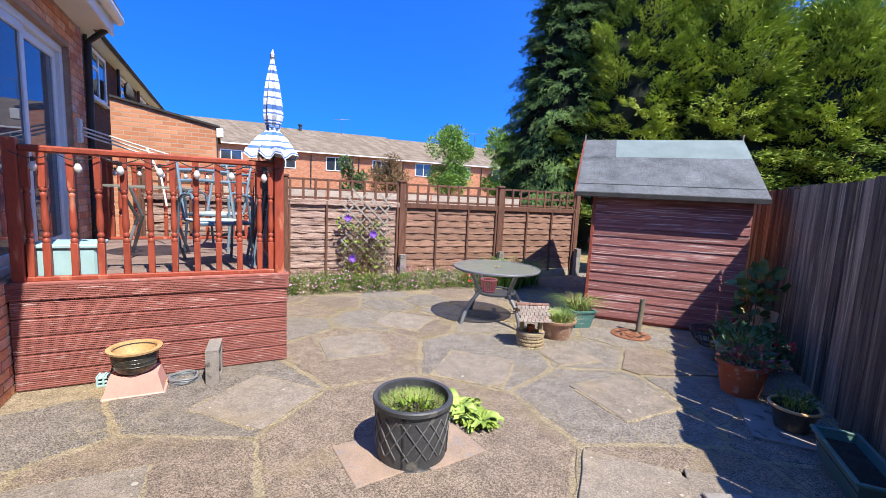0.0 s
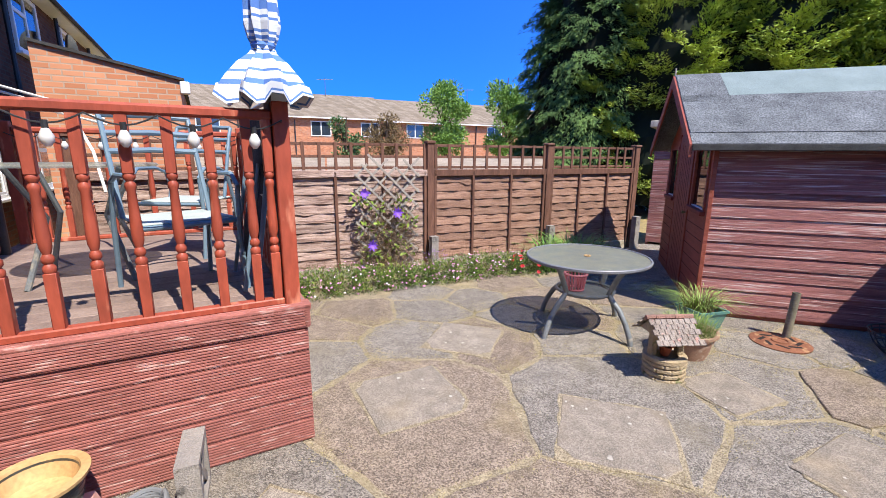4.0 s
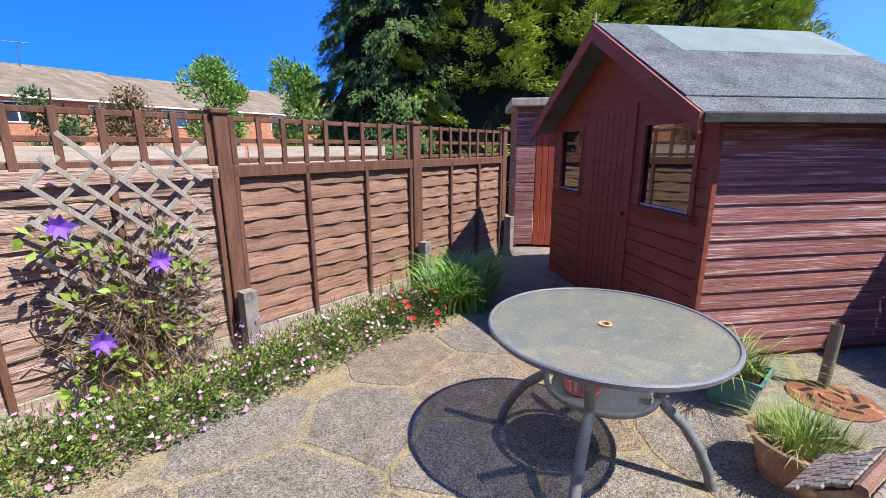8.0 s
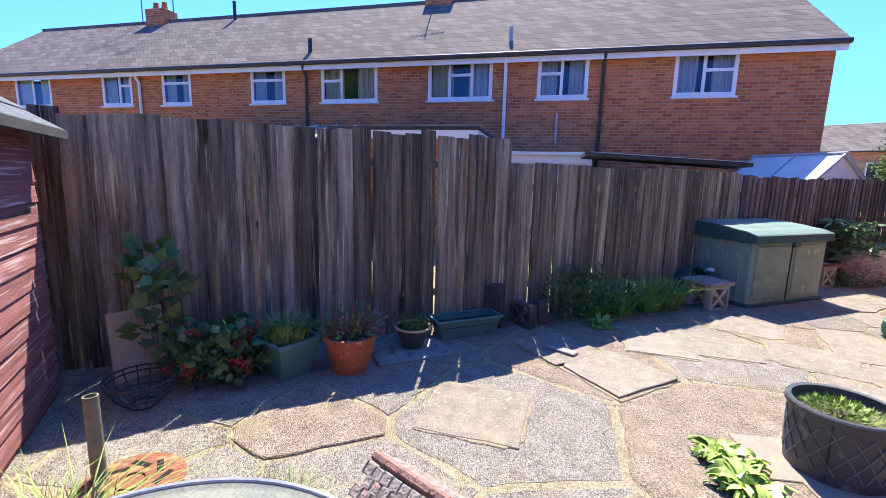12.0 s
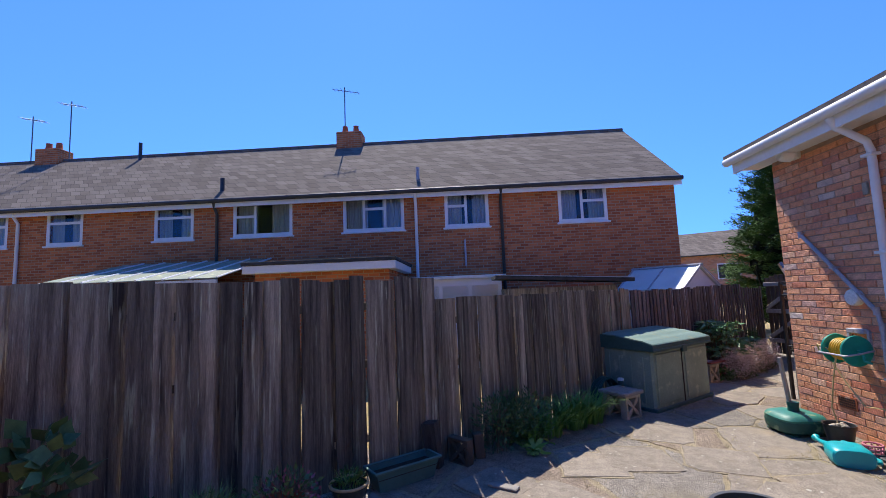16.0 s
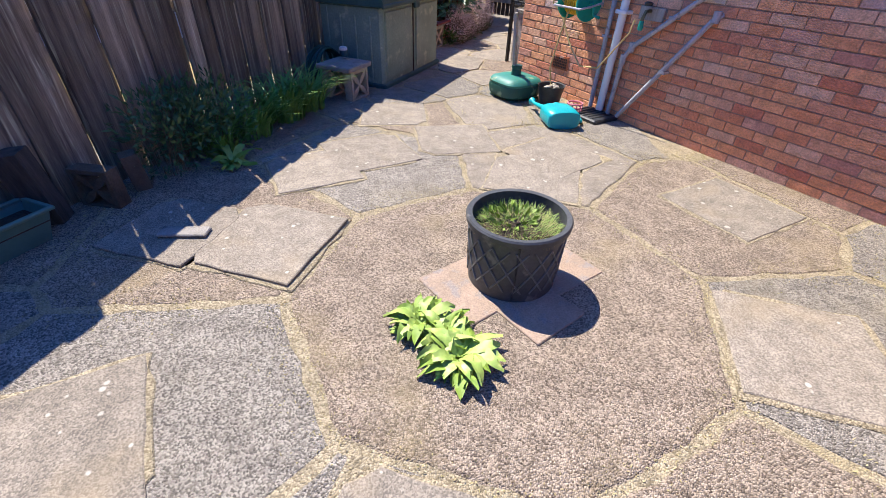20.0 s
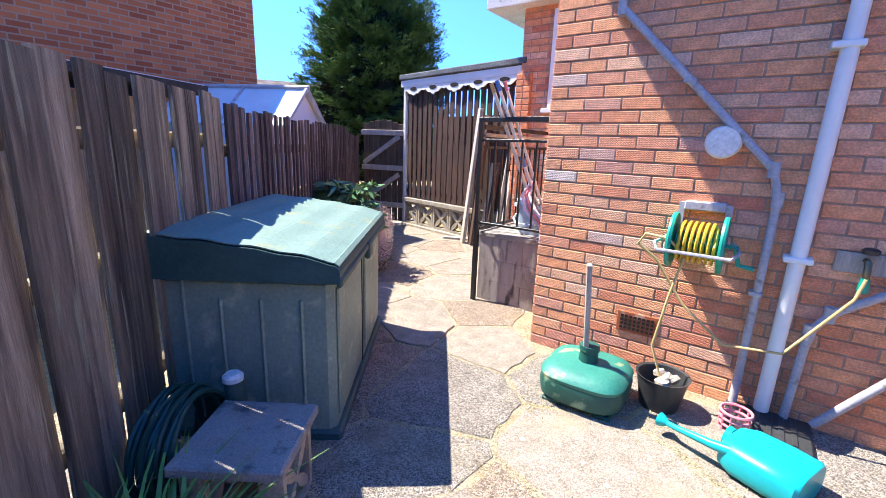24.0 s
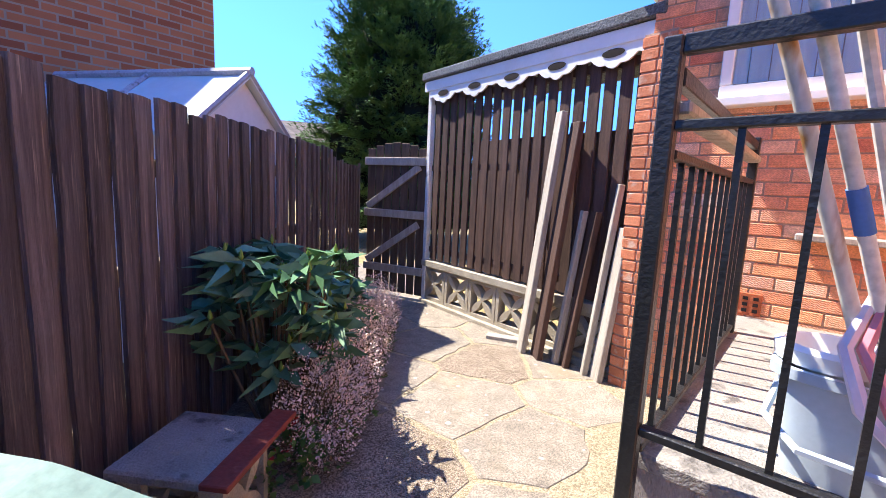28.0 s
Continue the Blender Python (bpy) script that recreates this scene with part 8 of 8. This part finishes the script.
for k in range(6):
    x = 10.2 + 3.3 * k
    for z in (0.9, 3.38):
        sash("window", 1.5, 1.15, [(0, 0, .5, 1), (.5, 0, 1, .65), (.5, .65, 1, 1)], rh, pose(x + 1.5, 1.29, z, 0, 0, 180), "white casement window", True)
    part("downpipe", Geo().tube([(x - 0.5, 1.22, 4.6), (x - 0.5, 1.22, 0)], 0.04, 8), M_blackpl, rh)
part("satellite_dish", Geo().lathe([(0.01, 0), (0.2, 0.03), (0.3, 0.08), (0.2, 0.04), (0.01, 0.01)], 20, m=pose(15.9, 1.0, 3.9, 80, 0, 30), cap=False), M_grey_metal, rh, "grey satellite dish", True)
dp2 = thing("black_downpipe", "black downpipe at the end of the house", "downpipe", HOUSE)
part("pipe", Geo().tube([(6.96, -0.3, 3.25), (6.98, -0.08, 3.05), (6.98, -0.06, 0.8)], 0.036, 10), M_blackpl, dp2, "", True)
ar = thing("wall_airer", "folded white wall-mounted clothes airer", "clothes airer", HOUSE)
for k in range(3):
    part("arm", Geo().tube([(6.75, -0.02, 2.12 - 0.04 * k), (6.9 + 0.06 * k, -0.5, 1.98 - 0.04 * k), (6.98 + 0.06 * k, -0.8, 1.9 - 0.04 * k)], 0.01, 6), M_whitepaint, ar)
part("bracket", Geo().box(6.7, -0.04, 1.95, 6.8, 0, 2.2, ch=0.005), M_whitepaint, ar)
part("prop", Geo().tube([(6.85, -0.6, 1.95), (6.7, -0.75, 1.6), (6.62, -0.8, 1.3)], 0.012, 6), M_whitepaint, ar)

# ---- parasol, furniture and lights on the deck ----
um = thing("parasol", "closed blue and white striped parasol with a frilled skirt", "parasol", HOUSE @ at(4.865, -1.775, DZ + 0.04))
part("pole", Geo().tube([(0, 0, -0.04), (0.01, 0.0, 1.84)], 0.019, 10), M_grey_metal, um, "", True)
part("finial", Geo().lathe([(0.012, 1.815), (0.016, 1.84), (0.004, 1.88)], 8), M_white, um)
levels = [(1.08, 0.215), (1.13, 0.2), (1.19, 0.165), (1.25, 0.12), (1.3, 0.075), (1.335, 0.06), (1.38, 0.08), (1.45, 0.098), (1.52, 0.095), (1.6, 0.09), (1.68, 0.08), (1.76, 0.066), (1.84, 0.05), (1.92, 0.034), (2.0, 0.016)]
levels = [(z - 0.1 if z < 1.3 else 1.2 + (z - 1.3) * 0.86, r * (0.88 if z < 1.3 else 0.72)) for z, r in levels]
fine_l = []
for (z0, r0), (z1, r1) in zip(levels, levels[1:]):
    for q in range(5):
        fine_l.append((z0 + (z1 - z0) * q / 5, r0 + (r1 - r0) * q / 5))
fine_l.append(levels[-1])
ring = 32
for k in range(len(fine_l) - 1):
    vs = []
    for z, r in fine_l[k:k + 2]:
        for off in (0, -0.004):
            for i in range(ring):
                a = 2 * math.pi * i / ring
                f = 1 + (0.2 if z < 1.2 else 0.22) * math.sin(a * 8) + 0.08 * math.sin(a * 3 + z * 9)
                dz = 0.03 * math.sin(a * 8 + 1.0) if z < 1.04 else 0
                vs.append(((r * f + off) * math.cos(a), (r * f + off) * math.sin(a), z + dz))
    fs = [(i, (i + 1) % ring, 2 * ring + (i + 1) % ring, 2 * ring + i) for i in range(ring)] + [(ring + i, 3 * ring + i, 3 * ring + (i + 1) % ring, ring + (i + 1) % ring) for i in range(ring)]
    stripe = M_umbb if k % 5 == 1 or k % 11 in (6, 7) else M_umbw
    part("canopy_band", Geo().add(vs, fs), stripe, um, "blue canvas stripe" if stripe is M_umbb else "white canvas stripe", True)
part("tie", Geo().lathe([(0.05, 1.215), (0.056, 1.23), (0.05, 1.245)], 20, cap=False), M_umbb, um, "", True)


def tube_chair(label, m):
    t = thing("garden_chair", label, "chair", m, group="deck chairs")
    for y in (-0.25, 0.25):
        part("side_frame", Geo().tube([(-0.26, y, 0.0), (-0.2, y, 0.4), (-0.12, y, 0.62), (0.0, y, 0.66), (0.2, y, 0.66), (0.27, y, 0.6), (0.25, y, 0.3), (0.3, y, 0.0)], 0.014, 8), M_bluegrey, t, "", True)
        part("back_post", Geo().tube([(-0.1, y * 0.9, 0.42), (-0.26, y * 0.9, 0.9), (-0.3, y * 0.9, 0.98)], 0.014, 8), M_bluegrey, t, "", True)
    for z, x in ((0.98, -0.3), (0.88, -0.255), (0.78, -0.22)):
        part("back_slat", Geo().tube([(x, -0.225, z), (x - 0.03, 0, z + 0.01), (x, 0.225, z)], 0.016, 8), M_bluegrey, t, "", True)
    part("seat", Geo().box(-0.2, -0.23, 0.41, 0.24, 0.23, 0.425, ch=0.006), M_textilene, t, "grey woven seat")
    part("seat_bar", Geo().tube([(0.24, -0.25, 0.4), (0.24, 0.25, 0.4)], 0.014, 8), M_bluegrey, t, "", True)
    return t


fl = thing("folded_lounger", "folded garden lounger with a dark navy fabric against the railing", "lounger", HOUSE @ pose(5.35, DW + 0.2, DZ, 6, 0, 3))
for x in (-0.28, 0.28):
    part("side_frame", Geo().tube([(x, 0.03, 0.0), (x, 0.0, 0.5), (x * 0.95, -0.02, 1.0), (x * 0.8, -0.02, 1.06)], 0.014, 8), M_bluegrey, fl, "", True)
    part("leg", Geo().tube([(x * 0.85, 0.08, 0.0), (x * 0.85, 0.03, 0.72)], 0.012, 8), M_bluegrey, fl, "", True)
for z in (0.12, 0.55, 1.05):
    part("cross_bar", Geo().tube([(-0.27, 0.0, z), (0.27, 0.0, z)], 0.012, 8), M_bluegrey, fl, "", True)
vs = [(-0.27 + 0.54 * i / 8, 0.012 + q + 0.012 * math.sin(i * 0.8 + j * 0.9), 0.1 + 0.92 * j / 10) for q in (0.0, 0.008) for j in range(11) for i in range(9)]
part("fabric", Geo().add(vs, [(o + j * 9 + i, o + j * 9 + i + 1, o + j * 9 + i + 10, o + j * 9 + i + 9) for o in (0, 99) for j in range(10) for i in range(8)]), M_navy, fl, "dark navy fabric", True)
tube_chair("blue-grey tubular garden chair with a woven seat", HOUSE @ at(5.4, -1.3, DZ, 200))
tube_chair("blue-grey tubular garden chair by the far railing", HOUSE @ at(6.5, -1.35, DZ, 150))
dt2 = thing("deck_table", "round pale glass table on the deck", "table", HOUSE @ at(5.95, -0.78, DZ))
part("tabletop", Geo().lathe([(0.02, 0.69), (0.42, 0.69), (0.43, 0.7), (0.42, 0.71), (0.02, 0.71)], 40), M_glass_table, dt2, "", True)
for k in range(4):
    a = math.radians(45 + 90 * k)
    part("leg", Geo().tube([(0.36 * math.cos(a), 0.36 * math.sin(a), 0.69), (0.2 * math.cos(a), 0.2 * math.sin(a), 0.4), (0.36 * math.cos(a), 0.36 * math.sin(a), 0.0)], 0.016, 8), M_grey_metal, dt2, "", True)
b_ = thing("storage_crate", "pale blue plastic storage crate with a lid on the deck", "crate", HOUSE @ at(5.06, -0.3, DZ))
part("body", Geo().box(-0.17, -0.2, 0, 0.17, 0.2, 0.23, ch=0.015), M_pale_blue, b_)
part("lid", Geo().box(-0.185, -0.215, 0.23, 0.185, 0.215, 0.26, ch=0.008), M_pale_blue, b_, "pale blue lid")
for (a, b), (c, d) in ((newels[0], newels[1]), (newels[2], newels[3]), (newels[0], newels[2])):
    sl = thing("string_lights", "string of frosted bulbs hung along the railing", "string lights", HOUSE, group="string lights")
    L = math.dist((a, b), (c, d))
    nb = int(L / 0.24)
    pts = []
    for k in range(nb * 6 + 1):
        u = k / (nb * 6)
        pts.append((a + (c - a) * u - 0.05, b + (d - b) * u, DZ + 0.93 - 0.045 * abs(math.sin(u * nb * math.pi))))
    part("cable", Geo().tube(pts, 0.004, 5), M_blackpl, sl)
    for k in range(nb):
        u = (k + 0.5) / nb
        x, y, z = a + (c - a) * u - 0.05, b + (d - b) * u, DZ + 0.885
        bl = part("bulb", Geo().lathe([(0.008, -0.09), (0.024, -0.07), (0.026, -0.05), (0.012, -0.02)], 10, m=at(x, y, z)), M_bulb, sl, "white frosted bulb", True)
        part("holder", Geo().lathe([(0.012, -0.022), (0.012, 0.012)], 8, m=at(x, y, z)), M_blackpl, bl)

# ---- shed details ----
def slope_strip(x0, x1, y0, y1, lift, mt, label, t=0.006):
    """A strip on the near roof slope between x0 and x1 up the slope."""
    k = (SR - SE) / (SW / 2)
    z = lambda x: SE + 0.02 + k * x + 0.035 + lift if x < 0.0001 else SE + 0.02 + (SR - SE - 0.02) * x / (SW / 2) + 0.035 + lift
    return part("felt_strip", Geo().add([(x0, y0, z(x0)), (x1, y0, z(x1)), (x1, y1, z(x1)), (x0, y1, z(x0)), (x0, y0, z(x0) + t), (x1, y0, z(x1) + t), (x1, y1, z(x1) + t), (x0, y1, z(x0) + t)], [(3, 2, 1, 0), (4, 5, 6, 7), (0, 1, 5, 4), (1, 2, 6, 5), (2, 3, 7, 6), (3, 0, 4, 7)]), mt, shed, label)


slope_strip(0.72, SW / 2, -SD - 0.115, -0.22, 0.004, M_feltlight, "pale smooth felt strip along the ridge")
slope_strip(0.6, SW / 2, -0.22, OV - 0.005, 0.003, M_felt, "older felt strip at the gable")
slope_strip(0.02, 0.74, -SD - 0.115, OV - 0.003, 0.003, M_felt, "grey mineral felt lower strip")
part("eave_drip", Geo().box(-0.165, -SD - 0.12, SE - 0.1, -0.15, OV, SE - 0.04, ch=0.005), M_felt_edge, shed, "ragged dark felt edge")
part("finial", Geo().tube([(SW / 2, OV, SR), (SW / 2, OV, SR + 0.12)], 0.01, 5), M_greywood, shed)
part("finial", Geo().tube([(SW / 2, -SD - 0.11, SR), (SW / 2, -SD - 0.11, SR + 0.12)], 0.01, 5), M_greywood, shed)
for a, b in (w1, w2):
    part("window_trim", Geo().box(a - 0.03, 0.0, zb - 0.03, a + 0.01, 0.018, zt + 0.03).box(b - 0.01, 0.0, zb - 0.03, b + 0.03, 0.018, zt + 0.03).box(a + 0.01, 0.0, zt - 0.01, b - 0.01, 0.018, zt + 0.03), M_shed_front, shed)
    part("window_sill", Geo().box(a - 0.05, 0.0, zb - 0.05, b + 0.05, 0.05, zb - 0.005, ch=0.004), M_red, shed)
    part("white_edge", Geo().box(a + 0.012, -0.012, zb, b - 0.012, 0.004, zb + 0.012), M_whitepaint, shed)
for y in [0.0]:
    for k in range(11):
        z = 0.12 + 0.125 * k
        for a, b in ((0.03, w1[0] - 0.035) if z > zb - 0.1 else (0.03, d1[0] - 0.02), (d1[1] + 0.02, SW - 0.02) if z < zb - 0.1 else (w2[1] + 0.035, SW - 0.01)):
            if b - a > 0.04:
                part("shiplap_groove", Geo().box(a, -0.002, z, b, 0.0015, z + 0.006), M_hole, shed)
part("door_stile", Geo().box(d1[0] - 0.03, 0.0, 0.05, d1[0] + 0.002, 0.016, 1.87).box(d1[1] - 0.002, 0.0, 0.05, d1[1] + 0.03, 0.016, 1.87), M_shed_front, shed)
for k in range(6):
    part("door_groove", Geo().box(d1[0] + 0.11 + 0.1 * k, 0.01, 0.09, d1[0] + 0.114 + 0.1 * k, 0.0135, 1.82), M_hole, shed)
part("door_knob", Geo().lathe([(0.012, 0), (0.012, 0.02), (0.02, 0.03), (0.012, 0.042)], 10, m=pose(d1[0] + 0.05, 0.012, 0.95, -90, 0, 0)), M_brass, shed)
bag = solo("plastic_bag", Geo().lathe([(0.05, 0), (0.08, 0.05), (0.06, 0.11), (0.02, 0.14)], 9), M_whitefl, "crumpled pale bag inside the shed window", "bag", SH @ at(w1[0] + 0.33, -0.14, zb + 0.02))
solo("shed_shelf", Geo().box(0.06, -0.3, zb - 0.03, 0.86, -0.05, zb + 0.02), M_greywood, "wooden shelf behind the shed window", "shelf", SH)

# ---- paving slabs ----
def clip(poly, p, n):
    """The part of a convex polygon on the side of p against n."""
    out = []
    for i, a in enumerate(poly):
        b = poly[(i + 1) % len(poly)]
        da, db = (a[0] - p[0]) * n[0] + (a[1] - p[1]) * n[1], (b[0] - p[0]) * n[0] + (b[1] - p[1]) * n[1]
        if da <= 0:
            out.append(a)
        if da * db < 0:
            t = da / (da - db)
            out.append((a[0] + (b[0] - a[0]) * t, a[1] + (b[1] - a[1]) * t))
    return out


PC = (0.06, 2.95)
r = random.Random(11)
sites = [PC] + [(PC[0] + 1.92 * math.cos(k * math.pi / 4 + 0.55), PC[1] + 1.92 * math.sin(k * math.pi / 4 + 0.55)) for k in range(8)]
for j in range(-15, 16):
    for i in range(-8, 10):
        q = (0.35 + i * 0.74 + (0.37 if j % 2 else 0) + r.uniform(-.24, .24) + 0.2 * j * 0.28, 2.5 + j * 0.6 + r.uniform(-.2, .2))
        if math.dist(q, PC) > 2.45:
            sites.append(q)
inside = [(-0.75, -6.9), (0.35, -6.9), (3.05, 1.6), (4.3, 5.9), (3.0, 10.3), (2.0, 9.2), (0.75, 7.75), (-2.75, 6.05), (-3.0, 3.1), (-0.4, -1.0), (-0.35, -1.9), (-1.65, -3.6)]


def within(p, poly):
    c = False
    for i, a in enumerate(poly):
        b = poly[i - 1]
        if (a[1] > p[1]) != (b[1] > p[1]) and p[0] < (b[0] - a[0]) * (p[1] - a[1]) / (b[1] - a[1]) + a[0]:
            c = not c
    return c


patio = bpy.data.objects["patio"]
slab_m = [M_slab_grey, M_slab_buff, M_slab_smooth]
for k, s in enumerate(sites):
    if not within(s, inside):
        continue
    poly = [(s[0] - 1.6, s[1] - 1.6), (s[0] + 1.6, s[1] - 1.6), (s[0] + 1.6, s[1] + 1.6), (s[0] - 1.6, s[1] + 1.6)]
    for o in sites:
        if o is not s and math.dist(o, s) < 3.2:
            n = (o[0] - s[0], o[1] - s[1])
            d = math.hypot(*n)
            n = (n[0] / d, n[1] / d)
            jw = 0.015 if s[1] > -0.6 else 0.01
            poly = clip(poly, (s[0] + n[0] * (d / 2 - jw), s[1] + n[1] * (d / 2 - jw)), n)
            if len(poly) < 3:
                break
    if len(poly) < 3:
        continue
    ring_ = []
    for i, a in enumerate(poly):
        b = poly[(i + 1) % len(poly)]
        L = math.dist(a, b)
        m_ = max(1, int(L / 0.09))
        for q in range(m_):
            u = q / m_
            w = r.uniform(-0.02, 0.01)
            nx, ny = (b[1] - a[1]) / (L + 1e-6), -(b[0] - a[0]) / (L + 1e-6)
            ring_.append((a[0] + (b[0] - a[0]) * u + nx * w, a[1] + (b[1] - a[1]) * u + ny * w))
    top = 0.0135 + r.uniform(0, 0.004)
    if k > 8 and r.random() < 0.05:
        top += 0.008
    n = len(ring_)
    cx, cy = sum(p[0] for p in ring_) / n, sum(p[1] for p in ring_) / n
    inner = [(cx + (p[0] - cx) * 0.985, cy + (p[1] - cy) * 0.985) for p in ring_]
    vs = [(x - cx, y - cy, -0.02) for x, y in ring_] + [(x - cx, y - cy, top - 0.006) for x, y in ring_] + [(x - cx, y - cy, top) for x, y in inner]
    fs = [tuple(range(2 * n, 3 * n))] + [(i, (i + 1) % n, n + (i + 1) % n, n + i) for i in range(n)] + [(n + i, n + (i + 1) % n, 2 * n + (i + 1) % n, 2 * n + i) for i in range(n)]
    mt = slab_m[1] if k == 0 else slab_m[(0, 0, 1, 0, 0, 1)[r.randrange(6)]] if s[1] > 1.3 else slab_m[(2, 2, 1, 2)[r.randrange(4)] if s[1] < -0.8 else (2, 2, 1, 0)[r.randrange(4)]]
    o = part("paving_slab", Geo().add(vs, fs), mt, patio)
    o.location = (cx, cy, r.uniform(-0.002, 0.002))
# square flags: one against every other side of the octagon, one further out between them, and a few odd ones
FLAGS = [(PC[0] + 1.3 * math.cos(radians(q)), PC[1] + 1.3 * math.sin(radians(q)), q, 0.63) for q in (76.5, 166.5, 256.5, 346.5)]
FLAGS += [(PC[0] + 1.82 * math.cos(radians(q)), PC[1] + 1.82 * math.sin(radians(q)), q, 0.62) for q in (31.5, 121.5, 211.5, 301.5)]
FLAGS += [(-0.56, 5.46, -15, 0.56), (1.28, 4.75, 25, 0.45), (0.35, 1.05, 12, 0.62), (-0.45, 1.3, 40, 0.6), (1.88, 2.6, -12, 0.56), (0.95, 0.5, 8, 0.6), (1.35, 1.75, 30, 0.58)]
for k, (x, y, d, w) in enumerate(FLAGS):
    lift_ = 0.012 if k in (3, 12) else 0.0
    bed, flag = Geo(), Geo()
    for geo, half, z0, z1, e in ((bed, w / 2 + 0.02, -0.02, 0.0195, 0.014), (flag, w / 2, -0.02, 0.0235 + lift_, 0.006)):
        ring_ = []
        for i in range(4):
            c, n_ = math.cos(radians(45 + 90 * i)) * half * 1.414, math.sin(radians(45 + 90 * i)) * half * 1.414
            c2, n2 = math.cos(radians(135 + 90 * i)) * half * 1.414, math.sin(radians(135 + 90 * i)) * half * 1.414
            chip = 0.05 if r.random() < 0.25 else 0.0
            for q in range(7):
                u = q / 7
                j_ = (1 - chip / half) if q == 0 else 1.0
                ring_.append(((c + (c2 - c) * u) * j_ + r.uniform(-e, e), (n_ + (n2 - n_) * u) * j_ + r.uniform(-e, e)))
        m_ = len(ring_)
        geo.add([(*p, z0) for p in ring_] + [(*p, z1 - 0.004) for p in ring_] + [(p[0] * 0.985, p[1] * 0.985, z1) for p in ring_],
                [tuple(range(2 * m_, 3 * m_))] + [(i, (i + 1) % m_, m_ + (i + 1) % m_, m_ + i) for i in range(m_)] + [(m_ + i, m_ + (i + 1) % m_, 2 * m_ + (i + 1) % m_, 2 * m_ + i) for i in range(m_)])
    part("joint_bed", bed, M_joint, patio, m=at(x, y, 0, d))
    part("paving_slab", flag, M_slab_smooth, patio, m=pose(x, y, 0, 0.3 * (k % 3 - 1), 0.25 * (k % 2), d))
solo("loose_slate", Geo().box(-0.13, -0.045, 0, 0.13, 0.045, 0.02, ch=0.005), M_concrete, "broken piece of slate on the paving", "stone", at(1.79, 2.66, 0.037, 5))

# dry moss and grass in the joints
mp_, md_ = [], []
rr = np.random.RandomState(3)
for s in sites:
    if within(s, inside) and math.dist(s, (0.4, 3.5)) < 5.5:
        for o in sites:
            d = math.dist(o, s)
            if o is not s and d < 2.2 and (o[0], o[1]) > (s[0], s[1]):
                mx_, my_ = (s[0] + o[0]) / 2, (s[1] + o[1]) / 2
                tx, ty = -(o[1] - s[1]) / d, (o[0] - s[0]) / d
                if min(math.dist(q, (mx_, my_)) for q in sites) < d / 2 - 0.02:
                    continue
                nn = int(340 if math.dist((mx_, my_), (0.4, 3.2)) < 3.4 else 180)
                t = rr.uniform(-0.42, 0.42, nn)
                w = rr.normal(0, 0.075, nn)
                mp_.append(np.stack([mx_ + tx * t - ty * w, my_ + ty * t + tx * w, np.full(nn, 0.0125)], 1))
                md_.append(np.stack([rr.normal(0, 0.8, nn), rr.normal(0, 0.8, nn), np.full(nn, 0.6)], 1))
mo = new("joint_moss", leafmesh("joint_moss", np.concatenate(mp_), np.concatenate(md_), 0.016, 0.0045, M_straw, 7))
tagged(mo, "dry straw-coloured moss and grass in the paving joints", "moss", kind="stuff")

# ---- brick courses ----
def bricks(parent, m, x0, x1, z0, z1, holes, keep, seed):
    """Stretcher-bond bricks on the face y = 0 of frame m; those inside keep (x0, x1, z0, z1) are parts, the rest one piece of stuff."""
    r = random.Random(seed)
    full = Geo().box(0, -0.008, 0, 0.215, 0.02, 0.065, ch=0.003).mesh("brick", M_brickp)
    rest = Geo()
    row = 0
    z = z0
    while z < z1 - 0.03:
        x = x0 - (0.1125 if row % 2 else 0)
        while x < x1:
            a, b = max(x, x0), min(x + 0.215, x1)
            cut = [(a, b)]
            for h in holes:
                if z + 0.06 > h[2] and z < h[3]:
                    nw = []
                    for p, q in cut:
                        if q <= h[0] or p >= h[1]:
                            nw.append((p, q))
                        else:
                            if p < h[0] - 0.02:
                                nw.append((p, h[0]))
                            if q > h[1] + 0.02:
                                nw.append((h[1], q))
                    cut = nw
            for p, q in cut:
                if q - p < 0.02:
                    continue
                dy = r.uniform(-0.0015, 0.0015)
                if keep and keep[0] <= p and q <= keep[1] and keep[2] <= z < keep[3]:
                    o = part("brick", full, None, parent)
                    o.matrix_local = m @ Matrix.Translation((p, dy, z)) @ Matrix.Diagonal(((q - p) / 0.215, 1, 1, 1))
                else:
                    rest.box(p, -0.008 + dy, z, q, 0.01, z + 0.065, m=m)
            x += 0.225
        row += 1
        z += 0.075
    if rest.v:
        me = bpy.data.meshes.new("brick_courses")
        me.from_pydata(rest.v, [], rest.f)
        me.materials.append(M_bricki)
        o = part("brick_courses", me, None, parent)
        tagged(o, kind="stuff")


I4 = Matrix()
bricks(hw, I4, 0.0, X1, 0.01, 3.17, [(win[0], win[1], win[2], win[3]), (door[0], door[1], door[2], door[3]), (DS + 0.03, DE, 0, DZ)], (0.0, 2.3, 0.0, 2.2), 3)
bricks(ew, pose(0.0, 2.4, 0, 0, 0, -90), 0.0, 2.4, 0.01, 3.17, [], (1.0, 2.4, 0.0, 2.2), 4)
wr = bpy.data.objects["wall_recess"]
bricks(wr, pose(0, 2.4, 0), -1.46, 0.0, 0.01, 3.05, [(-1.06, 0.4, 1.88, 3.0)], (-1.46, 0.0, 0.6, 2.6), 5)
